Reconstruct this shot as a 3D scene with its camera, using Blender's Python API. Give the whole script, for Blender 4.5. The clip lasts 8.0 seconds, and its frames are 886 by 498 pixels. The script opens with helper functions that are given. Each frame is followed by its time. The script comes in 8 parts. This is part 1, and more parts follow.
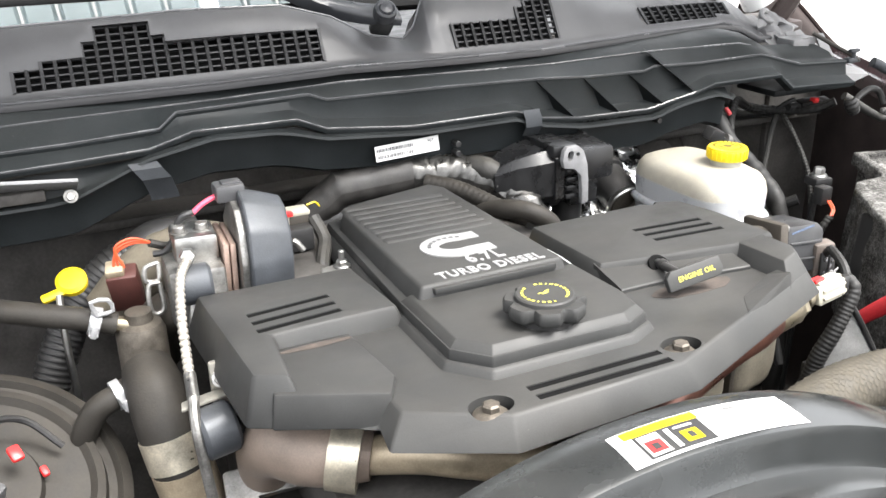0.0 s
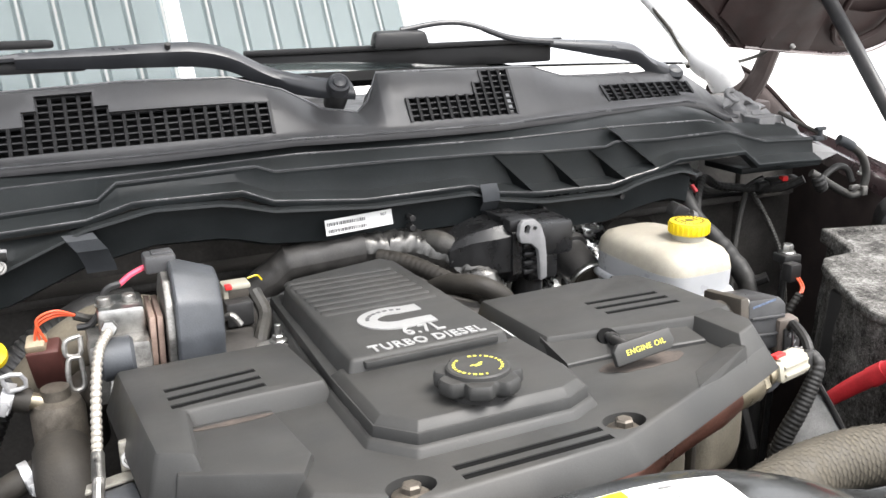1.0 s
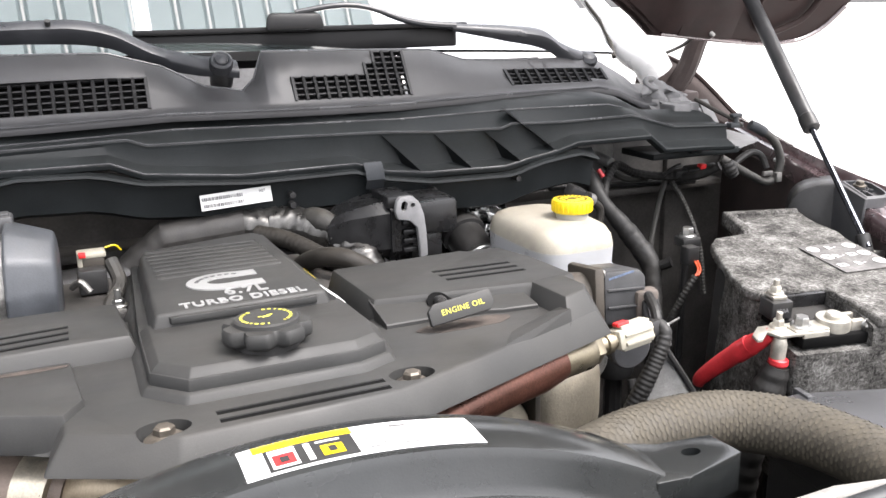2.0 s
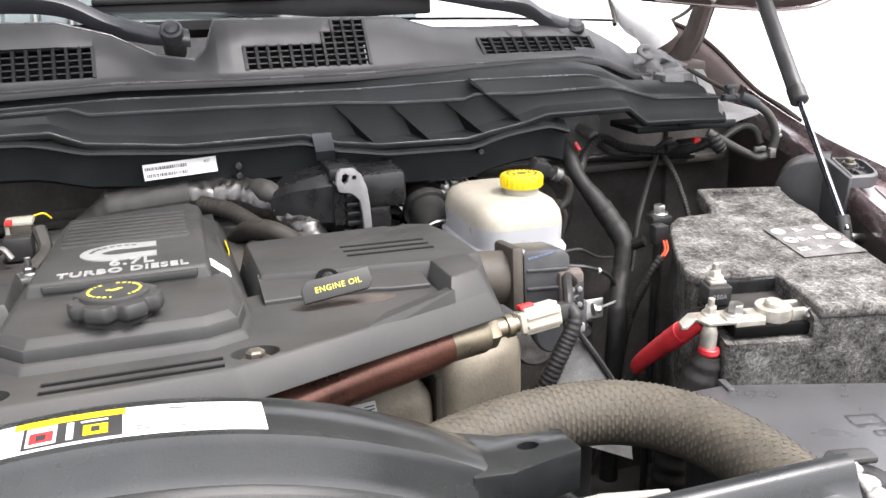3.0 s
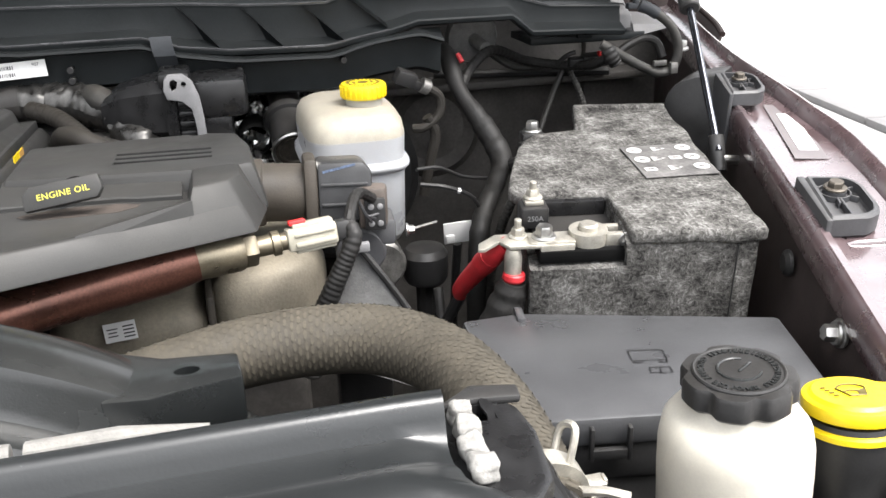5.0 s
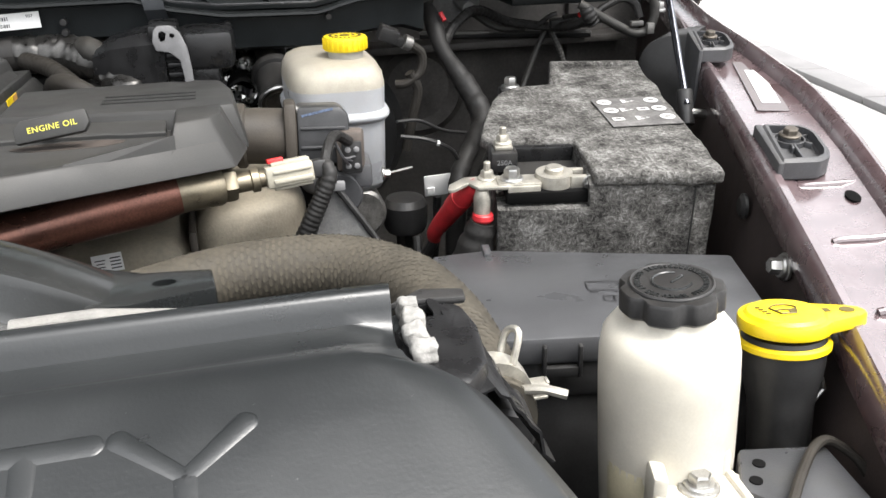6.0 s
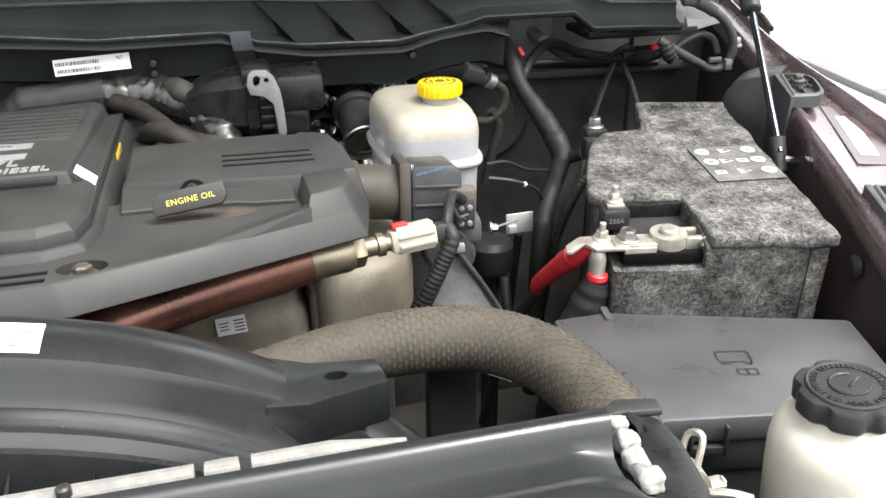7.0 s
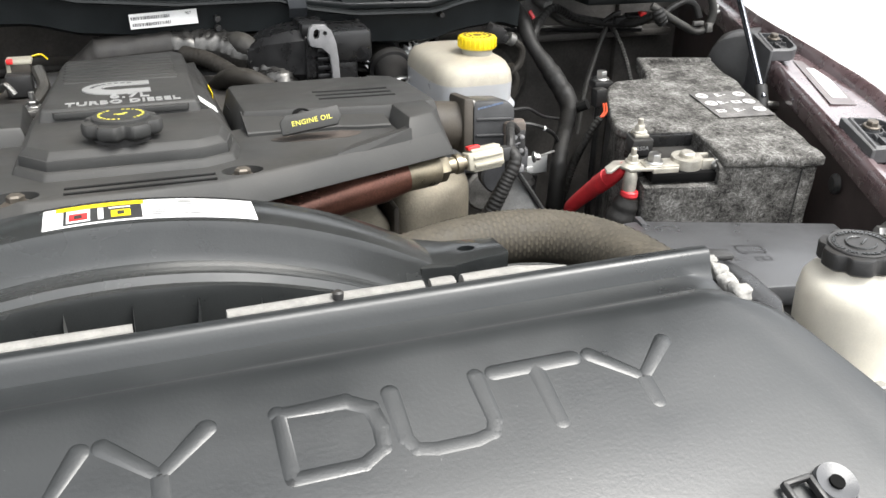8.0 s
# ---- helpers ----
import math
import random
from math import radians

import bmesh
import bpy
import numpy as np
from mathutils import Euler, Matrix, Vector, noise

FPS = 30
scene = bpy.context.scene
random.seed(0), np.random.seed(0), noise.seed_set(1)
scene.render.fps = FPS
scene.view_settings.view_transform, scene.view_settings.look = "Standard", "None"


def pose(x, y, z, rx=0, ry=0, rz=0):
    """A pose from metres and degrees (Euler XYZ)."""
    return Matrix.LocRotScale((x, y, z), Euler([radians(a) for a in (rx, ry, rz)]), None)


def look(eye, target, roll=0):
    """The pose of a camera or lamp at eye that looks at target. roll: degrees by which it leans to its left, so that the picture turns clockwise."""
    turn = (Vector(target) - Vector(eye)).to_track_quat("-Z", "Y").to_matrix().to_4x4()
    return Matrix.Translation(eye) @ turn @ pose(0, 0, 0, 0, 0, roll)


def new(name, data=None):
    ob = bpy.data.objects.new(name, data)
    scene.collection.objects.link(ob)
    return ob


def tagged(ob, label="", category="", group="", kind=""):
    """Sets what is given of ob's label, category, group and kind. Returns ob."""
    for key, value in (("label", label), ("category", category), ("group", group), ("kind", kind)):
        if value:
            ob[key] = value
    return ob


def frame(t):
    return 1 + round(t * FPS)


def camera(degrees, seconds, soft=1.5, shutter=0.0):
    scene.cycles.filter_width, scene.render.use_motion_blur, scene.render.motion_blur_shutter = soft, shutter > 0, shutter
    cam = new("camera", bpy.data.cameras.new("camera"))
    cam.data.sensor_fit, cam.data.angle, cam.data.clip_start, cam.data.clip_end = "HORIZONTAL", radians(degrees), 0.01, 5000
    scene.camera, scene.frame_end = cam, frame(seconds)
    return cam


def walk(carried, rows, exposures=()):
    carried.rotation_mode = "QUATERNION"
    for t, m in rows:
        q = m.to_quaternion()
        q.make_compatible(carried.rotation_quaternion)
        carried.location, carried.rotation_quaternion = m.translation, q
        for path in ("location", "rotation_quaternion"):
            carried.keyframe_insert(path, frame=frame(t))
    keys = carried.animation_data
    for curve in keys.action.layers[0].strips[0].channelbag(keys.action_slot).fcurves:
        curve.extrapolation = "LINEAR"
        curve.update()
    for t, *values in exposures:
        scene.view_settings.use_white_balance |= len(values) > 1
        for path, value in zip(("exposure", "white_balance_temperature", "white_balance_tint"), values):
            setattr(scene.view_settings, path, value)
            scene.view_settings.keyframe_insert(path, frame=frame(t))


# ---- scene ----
cam = camera(53.8, 8.0)
# x runs across the truck, y towards its windscreen, z up
PATH = [
    (0, (-0.34, -0.463, 1.582), (0.447, 1.208, 0.815), -1.1),
    (0.5, (-0.309, -0.452, 1.591), (0.51, 1.261, 0.963), -0.9),
    (1, (-0.281, -0.46, 1.552), (0.545, 1.269, 0.98), -1.0),
    (1.5, (-0.198, -0.5, 1.514), (0.632, 1.237, 0.97), -1.1),
    (1.7, (-0.168, -0.517, 1.503), (0.655, 1.227, 0.971), -1.1),
    (2.8, (-0.007, -0.582, 1.498), (0.612, 1.235, 0.938), -1.8),
    (3, (0.041, -0.58, 1.495), (0.628, 1.238, 0.902), -1.7),
    (3.5, (0.147, -0.559, 1.486), (0.696, 1.25, 0.834), -1.2),
    (4, (0.221, -0.547, 1.475), (0.73, 1.262, 0.79), -1.2),
    (4.5, (0.266, -0.557, 1.465), (0.726, 1.255, 0.755), -1.7),
    (5, (0.28, -0.591, 1.456), (0.748, 1.206, 0.712), -1.5),
    (5.2, (0.283, -0.61, 1.449), (0.754, 1.181, 0.695), -1.4),
    (6.3, (0.293, -0.648, 1.436), (0.751, 1.128, 0.639), -0.9),
    (6.5, (0.276, -0.637, 1.441), (0.736, 1.135, 0.635), -0.8),
    (7, (0.19, -0.594, 1.507), (0.66, 1.166, 0.681), -0.6),
    (7.5, (0.11, -0.598, 1.528), (0.634, 1.137, 0.683), -0.1),
    (8, (0.005, -0.709, 1.5), (0.636, 0.99, 0.654), 0.9),
]
walk(cam, [(t, look(eye, target, roll)) for t, eye, target, roll in PATH], exposures=[(0, 3.48, 6400, 10), (0.6, 3.08, 6400, 10), (1.6, 3.14, 6400, 13), (3.2, 3.14, 6400, 14), (4.2, 3.04, 6400, 14), (5.0, 2.84, 6400, 11), (6.4, 2.60, 6400, 10), (7.4, 2.97, 6400, 9), (8, 2.72, 6400, 9)])

# ---- light ----
sky_world = bpy.data.worlds.new("sky")
scene.world = sky_world
sky_world.use_nodes = True
wn = sky_world.node_tree
sky_tex = wn.nodes.new("ShaderNodeTexSky")
sky_tex.sky_type = "NISHITA"
sky_tex.sun_disc = False
sky_tex.sun_elevation = radians(63)
sky_tex.sun_rotation = radians(140)
sky_tex.dust_density = 4.0
sky_tex.ozone_density = 1.0
# thin overcast: the sky's blue and its falling-off towards the zenith are washed out
veil = wn.nodes.new("ShaderNodeHueSaturation")
veil.inputs["Saturation"].default_value = 0.13
even = wn.nodes.new("ShaderNodeGamma")
even.inputs["Gamma"].default_value = 0.6
wn.links.new(sky_tex.outputs[0], veil.inputs["Color"])
wn.links.new(veil.outputs[0], even.inputs["Color"])
# an overcast sky is about three times as bright overhead as at the horizon
where = wn.nodes.new("ShaderNodeTexCoord")
split = wn.nodes.new("ShaderNodeSeparateXYZ")
rise = wn.nodes.new("ShaderNodeMapRange")
rise.inputs["To Min"].default_value, rise.inputs["To Max"].default_value = 0.55, 1.65
dome = wn.nodes.new("ShaderNodeVectorMath")
dome.operation = "SCALE"
wn.links.new(where.outputs["Generated"], split.inputs[0])
wn.links.new(split.outputs["Z"], rise.inputs["Value"])
wn.links.new(even.outputs[0], dome.inputs[0])
wn.links.new(rise.outputs[0], dome.inputs["Scale"])
wn.links.new(dome.outputs[0], wn.nodes["Background"].inputs[0])
wn.nodes["Background"].inputs[1].default_value = 0.15

sun_data = bpy.data.lights.new("sun", "SUN")
sun_data.energy = 0.9
sun_data.angle = radians(32)
sun_data.color = (1.0, 0.95, 0.88)
sun = new("sun", sun_data)
sun.matrix_world = look((2.3, -2.0, 6.0), (0, 0, 0))


# ---- materials ----
def mat(name, color, rough=0.5, metal=0.0, vary=0.25, scale=40.0, bump=0.15, grain=600.0, dust=0.0, dust_color=(0.32, 0.28, 0.22),
        spec=0.5, coat=0.0, trans=0.0, sub=0.0, emit=0.0):
    """A surface with large stains, fine grain, dust that lies on top of it and a fine relief, at real size."""
    m = bpy.data.materials.new(name)
    m.use_nodes = True
    nt = m.node_tree
    b = nt.nodes["Principled BSDF"]
    b.inputs["Metallic"].default_value = metal
    b.inputs["Specular IOR Level"].default_value = spec
    b.inputs["Coat Weight"].default_value = coat
    b.inputs["Transmission Weight"].default_value = trans
    b.inputs["Subsurface Weight"].default_value = sub
    if sub:
        b.inputs["Subsurface Radius"].default_value = (0.02, 0.018, 0.015)
    geo = nt.nodes.new("ShaderNodeNewGeometry")

    def noise_node(s, detail, rgh=0.6):
        n = nt.nodes.new("ShaderNodeTexNoise")
        n.inputs["Scale"].default_value = s
        n.inputs["Detail"].default_value = detail
        n.inputs["Roughness"].default_value = rgh
        nt.links.new(geo.outputs["Position"], n.inputs["Vector"])
        return n

    def ramp(src, lo, hi, a, c):
        r = nt.nodes.new("ShaderNodeMapRange")
        r.inputs["From Min"].default_value, r.inputs["From Max"].default_value = lo, hi
        r.inputs["To Min"].default_value, r.inputs["To Max"].default_value = a, c
        nt.links.new(src, r.inputs["Value"])
        return r.outputs[0]

    big, small = noise_node(scale, 4), noise_node(grain, 2)
    dark = [c * (1 - vary) for c in color]
    lite = [min(1, c * (1 + vary)) for c in color]
    mix = nt.nodes.new("ShaderNodeMix")
    mix.data_type = "RGBA"
    mix.inputs["A"].default_value = (*dark, 1)
    mix.inputs["B"].default_value = (*lite, 1)
    nt.links.new(ramp(big.outputs["Fac"], 0.3, 0.7, 0, 1), mix.inputs["Factor"])
    out = mix.outputs["Result"]
    mix2 = nt.nodes.new("ShaderNodeMix")
    mix2.data_type, mix2.blend_type = "RGBA", "MULTIPLY"
    mix2.inputs["Factor"].default_value = 1.0
    nt.links.new(out, mix2.inputs["A"])
    gr = nt.nodes.new("ShaderNodeCombineColor")
    f = ramp(small.outputs["Fac"], 0.25, 0.75, 1 - 0.5 * vary, 1 + 0.5 * vary)
    for i in range(3):
        nt.links.new(f, gr.inputs[i])
    nt.links.new(gr.outputs[0], mix2.inputs["B"])
    out = mix2.outputs["Result"]
    rough_out = ramp(big.outputs["Fac"], 0.3, 0.7, max(0.02, rough - 0.10), min(1, rough + 0.10))
    if dust:
        sep = nt.nodes.new("ShaderNodeSeparateXYZ")
        nt.links.new(geo.outputs["Normal"], sep.inputs[0])
        up = ramp(sep.outputs["Z"], -0.1, 0.9, 0.15, 1)
        patch = noise_node(scale * 0.45, 6, 0.7)
        mul = nt.nodes.new("ShaderNodeMath")
        mul.operation = "MULTIPLY"
        nt.links.new(up, mul.inputs[0])
        nt.links.new(ramp(patch.outputs["Fac"], 0.35, 0.75, 0.1 * dust, dust), mul.inputs[1])
        mix3 = nt.nodes.new("ShaderNodeMix")
        mix3.data_type = "RGBA"
        nt.links.new(mul.outputs[0], mix3.inputs["Factor"])
        nt.links.new(out, mix3.inputs["A"])
        mix3.inputs["B"].default_value = (*dust_color, 1)
        out = mix3.outputs["Result"]
        # scattered pale specks of grit
        fleck = noise_node(310, 2)
        mul2 = nt.nodes.new("ShaderNodeMath")
        mul2.operation = "MULTIPLY"
        nt.links.new(up, mul2.inputs[0])
        nt.links.new(ramp(fleck.outputs["Fac"], 0.74, 0.80, 0, min(0.5, 0.1 + 0.5 * dust)), mul2.inputs[1])
        mix4 = nt.nodes.new("ShaderNodeMix")
        mix4.data_type = "RGBA"
        nt.links.new(mul2.outputs[0], mix4.inputs["Factor"])
        nt.links.new(out, mix4.inputs["A"])
        mix4.inputs["B"].default_value = (*[min(0.5, 1.5 * c) for c in dust_color], 1)
        out = mix4.outputs["Result"]
    nt.links.new(out, b.inputs["Base Color"])
    # wiping streaks in the sheen
    way = nt.nodes.new("ShaderNodeMapping")
    way.inputs["Scale"].default_value = (9, 42, 30)
    way.inputs["Rotation"].default_value = (0.2, 0.3, 0.5)
    nt.links.new(geo.outputs["Position"], way.inputs["Vector"])
    wipe = nt.nodes.new("ShaderNodeTexNoise")
    wipe.inputs["Scale"].default_value = 1.0
    wipe.inputs["Detail"].default_value = 5
    wipe.inputs["Roughness"].default_value = 0.65
    nt.links.new(way.outputs[0], wipe.inputs["Vector"])
    total = nt.nodes.new("ShaderNodeMath")
    total.operation = "ADD"
    total.use_clamp = True
    nt.links.new(rough_out, total.inputs[0])
    nt.links.new(ramp(wipe.outputs["Fac"], 0.2, 0.8, -0.05, 0.05), total.inputs[1])
    nt.links.new(total.outputs[0], b.inputs["Roughness"])
    if bump:
        bp = nt.nodes.new("ShaderNodeBump")
        bp.inputs["Strength"].default_value = bump
        bp.inputs["Distance"].default_value = 0.0006
        nt.links.new(small.outputs["Fac"], bp.inputs["Height"])
        nt.links.new(bp.outputs[0], b.inputs["Normal"])
    if emit:
        b.inputs["Emission Color"].default_value = (*color, 1)
        b.inputs["Emission Strength"].default_value = emit
    return m


COVER = mat("cover_plastic", (0.0285, 0.0290, 0.0288), 0.56, spec=0.30, vary=0.22, scale=14, bump=0.12, grain=900, dust=0.20, dust_color=(0.112, 0.100, 0.084))
COWL = mat("cowl_plastic", (0.027, 0.027, 0.029), 0.42, spec=0.42, vary=0.2, scale=12, bump=0.2, grain=900, dust=0.10, dust_color=(0.22, 0.21, 0.2))
SEAL = mat("seal_plastic", (0.0115, 0.0136, 0.0145), 0.48, spec=0.20, vary=0.25, scale=16, bump=0.15, grain=500, dust=0.05, dust_color=(0.2, 0.19, 0.17))
# paler and glossier than the plastic: rim highlights put into the colour
CREST = mat("painted_edge_highlight", (0.060, 0.061, 0.064), 0.22, spec=0.8, vary=0.3, scale=20, bump=0.1)
BLACK = mat("black_plastic", (0.021, 0.021, 0.0215), 0.40, spec=0.38, vary=0.3, scale=30, bump=0.2, grain=500, dust=0.05)
SHROUD = mat("shroud_plastic", (0.0125, 0.0140, 0.0145), 0.22, spec=0.55, vary=0.2, scale=14, bump=0.12, grain=700, dust=0.08, dust_color=(0.25, 0.24, 0.22))
RADCOV = mat("radiator_cover_plastic", (0.0130, 0.0145, 0.0152), 0.36, spec=0.55, vary=0.08, scale=9, bump=0.14, grain=420, dust=0.02, dust_color=(0.3, 0.3, 0.3))
FUSE = mat("fuse_lid_plastic", (0.058, 0.059, 0.062), 0.34, vary=0.15, scale=20, bump=0.22, grain=800)
FOOTBLACK = mat("windscreen_foot_black", (0.010, 0.010, 0.010), 0.8, vary=0.2, bump=0, spec=0.05)
# near-black that paints shade into slots, grilles and holes; also colours the open hose
SLOT = mat("recess_shade_black", (0.006, 0.006, 0.006), 0.9, vary=0.2, bump=0, spec=0.05)
STAIN = mat("oily_dust", (0.052, 0.041, 0.034), 0.85, vary=0.4, scale=60, bump=0.5, grain=300)
DARK = mat("grimy_bay", (0.062, 0.058, 0.054), 0.6, spec=0.3, vary=0.4, scale=18, bump=0.4, grain=200, dust=0.05, dust_color=(0.10, 0.09, 0.075))
RUBBER = mat("rubber", (0.021, 0.019, 0.0165), 0.62, spec=0.3, vary=0.25, scale=50, bump=0.3, grain=400, dust=0.2, dust_color=(0.11, 0.092, 0.068))
HOSEWEAVE = mat("hose_weave", (0.060, 0.052, 0.038), 0.8, vary=0.25, scale=60, bump=0.2)
HOSE = mat("dusty_hose_rubber", (0.038, 0.033, 0.024), 0.8, vary=0.22, scale=60, bump=0.3, grain=700, dust=0.18, dust_color=(0.26, 0.23, 0.18))
TAPE = mat("harness_tape", (0.0135, 0.013, 0.0125), 0.55, spec=0.35, vary=0.35, scale=80, bump=0.5, grain=260, dust=0.06, dust_color=(0.10, 0.09, 0.075))
LOOM = mat("harness_loom", (0.022, 0.0215, 0.020), 0.6, vary=0.3, scale=80, bump=0.6, grain=300, dust=0.12)
STEEL = mat("zinc_steel", (0.42, 0.415, 0.40), 0.38, 1.0, vary=0.2, scale=120, bump=0.15, grain=900)
GUARD = mat("scuffed_guard_plastic", (0.15, 0.151, 0.15), 0.45, vary=0.35, scale=45, bump=0.3, dust=0.3, dust_color=(0.22, 0.21, 0.19))
BRAID = mat("braided_steel", (0.46, 0.43, 0.38), 0.42, 0.6, vary=0.15, scale=150, bump=0.5, grain=1200)
COWLEND = mat("grey_cowl_end", (0.105, 0.105, 0.108), 0.5, vary=0.2, scale=40, bump=0.2, dust=0.1)
PALECLIP = mat("pale_plated_clip", (0.36, 0.36, 0.365), 0.4, 0.4, vary=0.2, scale=90, bump=0.2)
LEAD = mat("plated_clamp", (0.44, 0.42, 0.37), 0.45, 0.7, vary=0.2, scale=90, bump=0.3, grain=600)
ALU = mat("cast_aluminium", (0.24, 0.235, 0.225), 0.45, 0.8, vary=0.4, scale=60, bump=0.5, grain=500, dust=0.2)
GRIMYSTEEL = mat("grimy_steel", (0.105, 0.093, 0.078), 0.5, 0.6, vary=0.3, scale=150, bump=0.3, grain=700, dust=0.3, dust_color=(0.16, 0.13, 0.10))
FOAM = mat("aged_foam", (0.165, 0.162, 0.153), 0.9, vary=0.2, scale=120, bump=0.8, grain=500, dust=0.1)
OLDFOAM = mat("crumbling_foam", (0.23, 0.225, 0.212), 0.95, vary=0.3, scale=140, bump=0.9, grain=400)
PALEPRINT = mat("pale_felt_print", (0.50, 0.495, 0.48), 0.9, vary=0.2, scale=60, bump=0.6, grain=300)
PATCH = mat("printed_felt_patch", (0.105, 0.101, 0.098), 0.9, vary=0.45, scale=60, bump=0.8, grain=300)
CASTING = mat("grimy_casting", (0.20, 0.178, 0.138), 0.62, 0.25, vary=0.25, scale=24, bump=0.6, grain=350, dust=0.3, dust_color=(0.22, 0.185, 0.13))
COPPER = mat("heat_tinted_pipe", (0.120, 0.052, 0.038), 0.30, 0.7, vary=0.5, scale=13, bump=0.1, grain=500, dust=0.10)
BRASS = mat("brass_fitting", (0.23, 0.20, 0.145), 0.36, 0.8, vary=0.2, scale=50, bump=0.15, grain=700)
ELBOW = mat("beige_brown_elbow", (0.21, 0.165, 0.135), 0.5, 0.2, vary=0.2, scale=30, bump=0.2)
BAND = mat("bright_clamp_band", (0.55, 0.50, 0.40), 0.36, 0.7, vary=0.3, scale=60, bump=0.1)
TANPIPE = mat("tan_pipe", (0.40, 0.33, 0.235), 0.40, 0.45, vary=0.25, scale=40, bump=0.1)
BROWNPIPE = mat("brown_elbow", (0.044, 0.037, 0.029), 0.65, 0.0, vary=0.3, scale=30, bump=0.3)
ACTUATOR = mat("actuator_housing", (0.056, 0.061, 0.069), 0.48, 0.3, vary=0.15, scale=40, bump=0.3, grain=600, dust=0.08)
PINKMETAL = mat("pinkish_metal", (0.40, 0.29, 0.24), 0.45, 0.5, vary=0.2, scale=40, bump=0.1)
DUSTYBROWN = mat("dusty_brown_casting", (0.105, 0.090, 0.066), 0.75, vary=0.35, scale=30, bump=0.4, grain=300, dust=0.3, dust_color=(0.16, 0.135, 0.095))
CLIPBROWN = mat("dusty_brown_plug", (0.085, 0.070, 0.060), 0.6, vary=0.25, scale=50, bump=0.3)
MOTORGREY = mat("smooth_motor_plastic", (0.034, 0.035, 0.037), 0.38, spec=0.45, vary=0.25, scale=40, bump=0.15, dust=0.12, dust_color=(0.13, 0.11, 0.09))
BLUEMARK = mat("blue_chalk", (0.07, 0.095, 0.15), 0.8, vary=0.5, scale=300, bump=0.1)
GREYPLASTIC = mat("grey_plastic", (0.055, 0.056, 0.060), 0.5, vary=0.2, scale=40, bump=0.2, dust=0.1)
CLIPGREY = mat("grey_lever", (0.18, 0.18, 0.184), 0.5, vary=0.15, scale=60, bump=0.2, dust=0.1)
BROWNPL = mat("brown_connector", (0.065, 0.022, 0.018), 0.5, vary=0.2, scale=60, bump=0.2)
CREAM = mat("cream_plastic", (0.34, 0.32, 0.26), 0.5, vary=0.12, scale=60, bump=0.2, dust=0.15)
YELLOW = mat("yellow_plastic", (0.72, 0.53, 0.008), 0.38, vary=0.06, scale=60, bump=0.1, grain=700)
YELLOWINK = mat("yellow_print", (0.62, 0.57, 0.07), 0.5, vary=0.1, bump=0)
RED = mat("red_boot", (0.42, 0.022, 0.028), 0.42, vary=0.2, scale=60, bump=0.2)
REDPL = mat("red_plastic", (0.70, 0.03, 0.03), 0.4, vary=0.1, bump=0.1)
STICKER = mat("faded_orange_sticker", (0.40, 0.22, 0.06), 0.5, vary=0.25, scale=90, bump=0.1)
ORANGE = mat("orange_wire", (0.60, 0.085, 0.03), 0.45, vary=0.1, bump=0.1)
PINKWIRE = mat("pink_wire", (0.75, 0.08, 0.14), 0.45, vary=0.1, bump=0.1)
SILVERINK = mat("silver_print", (0.32, 0.32, 0.315), 0.42, 0.25, vary=0.12, scale=200, bump=0.1)
PRINTGREY = mat("fine_grey_print", (0.13, 0.13, 0.128), 0.6, vary=0.1, bump=0)
INK = mat("black_print", (0.02, 0.02, 0.02), 0.6, vary=0.1, bump=0)
DARKYELLOW = mat("dark_relief_on_yellow", (0.10, 0.075, 0.012), 0.5, vary=0.1, bump=0)
PAPER = mat("white_sticker", (0.66, 0.66, 0.65), 0.5, vary=0.05, scale=60, bump=0.05)
GREYTAPE = mat("grey_tape", (0.034, 0.037, 0.041), 0.55, spec=0.25, vary=0.15, scale=50, bump=0.2)
# pale dust partly real, partly laid on to paint sky glare on the wing
PAINT = mat("maroon_paint", (0.060, 0.032, 0.034), 0.28, 0.15, vary=0.15, scale=30, bump=0.05, grain=900, coat=1.0, dust=0.45, dust_color=(0.36, 0.30, 0.31))
PAINT.node_tree.nodes["Principled BSDF"].inputs["Coat IOR"].default_value = 2.0
PAINT.node_tree.nodes["Principled BSDF"].inputs["Coat Roughness"].default_value = 0.12
# maroon at about a third of the outer paint's tone, for inner faces
PAINTIN = mat("darker_maroon_paint", (0.020, 0.0125, 0.012), 0.62, 0.0, spec=0.12, vary=0.3, scale=26, bump=0.15, coat=0.03, dust=0.06)
LABELBACK = mat("dusty_clear_backing", (0.150, 0.135, 0.138), 0.5, vary=0.15, scale=60, bump=0.1)
PILLAR = mat("silver_trim", (0.78, 0.78, 0.78), 0.3, 0.1, vary=0.04, scale=30, bump=0.1)
WIPER = mat("wiper_arm_coat", (0.022, 0.023, 0.026), 0.36, spec=0.40, vary=0.15, scale=30, bump=0.1, grain=700)
WIPERRUBBER = mat("wiper_blade_black", (0.007, 0.007, 0.0075), 0.5, spec=0.25, vary=0.2, scale=40, bump=0.1)
STRUTROD = mat("dark_chrome", (0.10, 0.105, 0.12), 0.16, 0.9, vary=0.1, scale=60, bump=0.02)
BRAKERESIN = mat("brake_bottle_neck", (0.34, 0.33, 0.29), 0.42, vary=0.05, scale=30, bump=0.1, sub=0.2)
RESIN = mat("translucent_bottle", (0.54, 0.51, 0.44), 0.42, vary=0.09, scale=30, bump=0.1, sub=0.15, dust=0.05)
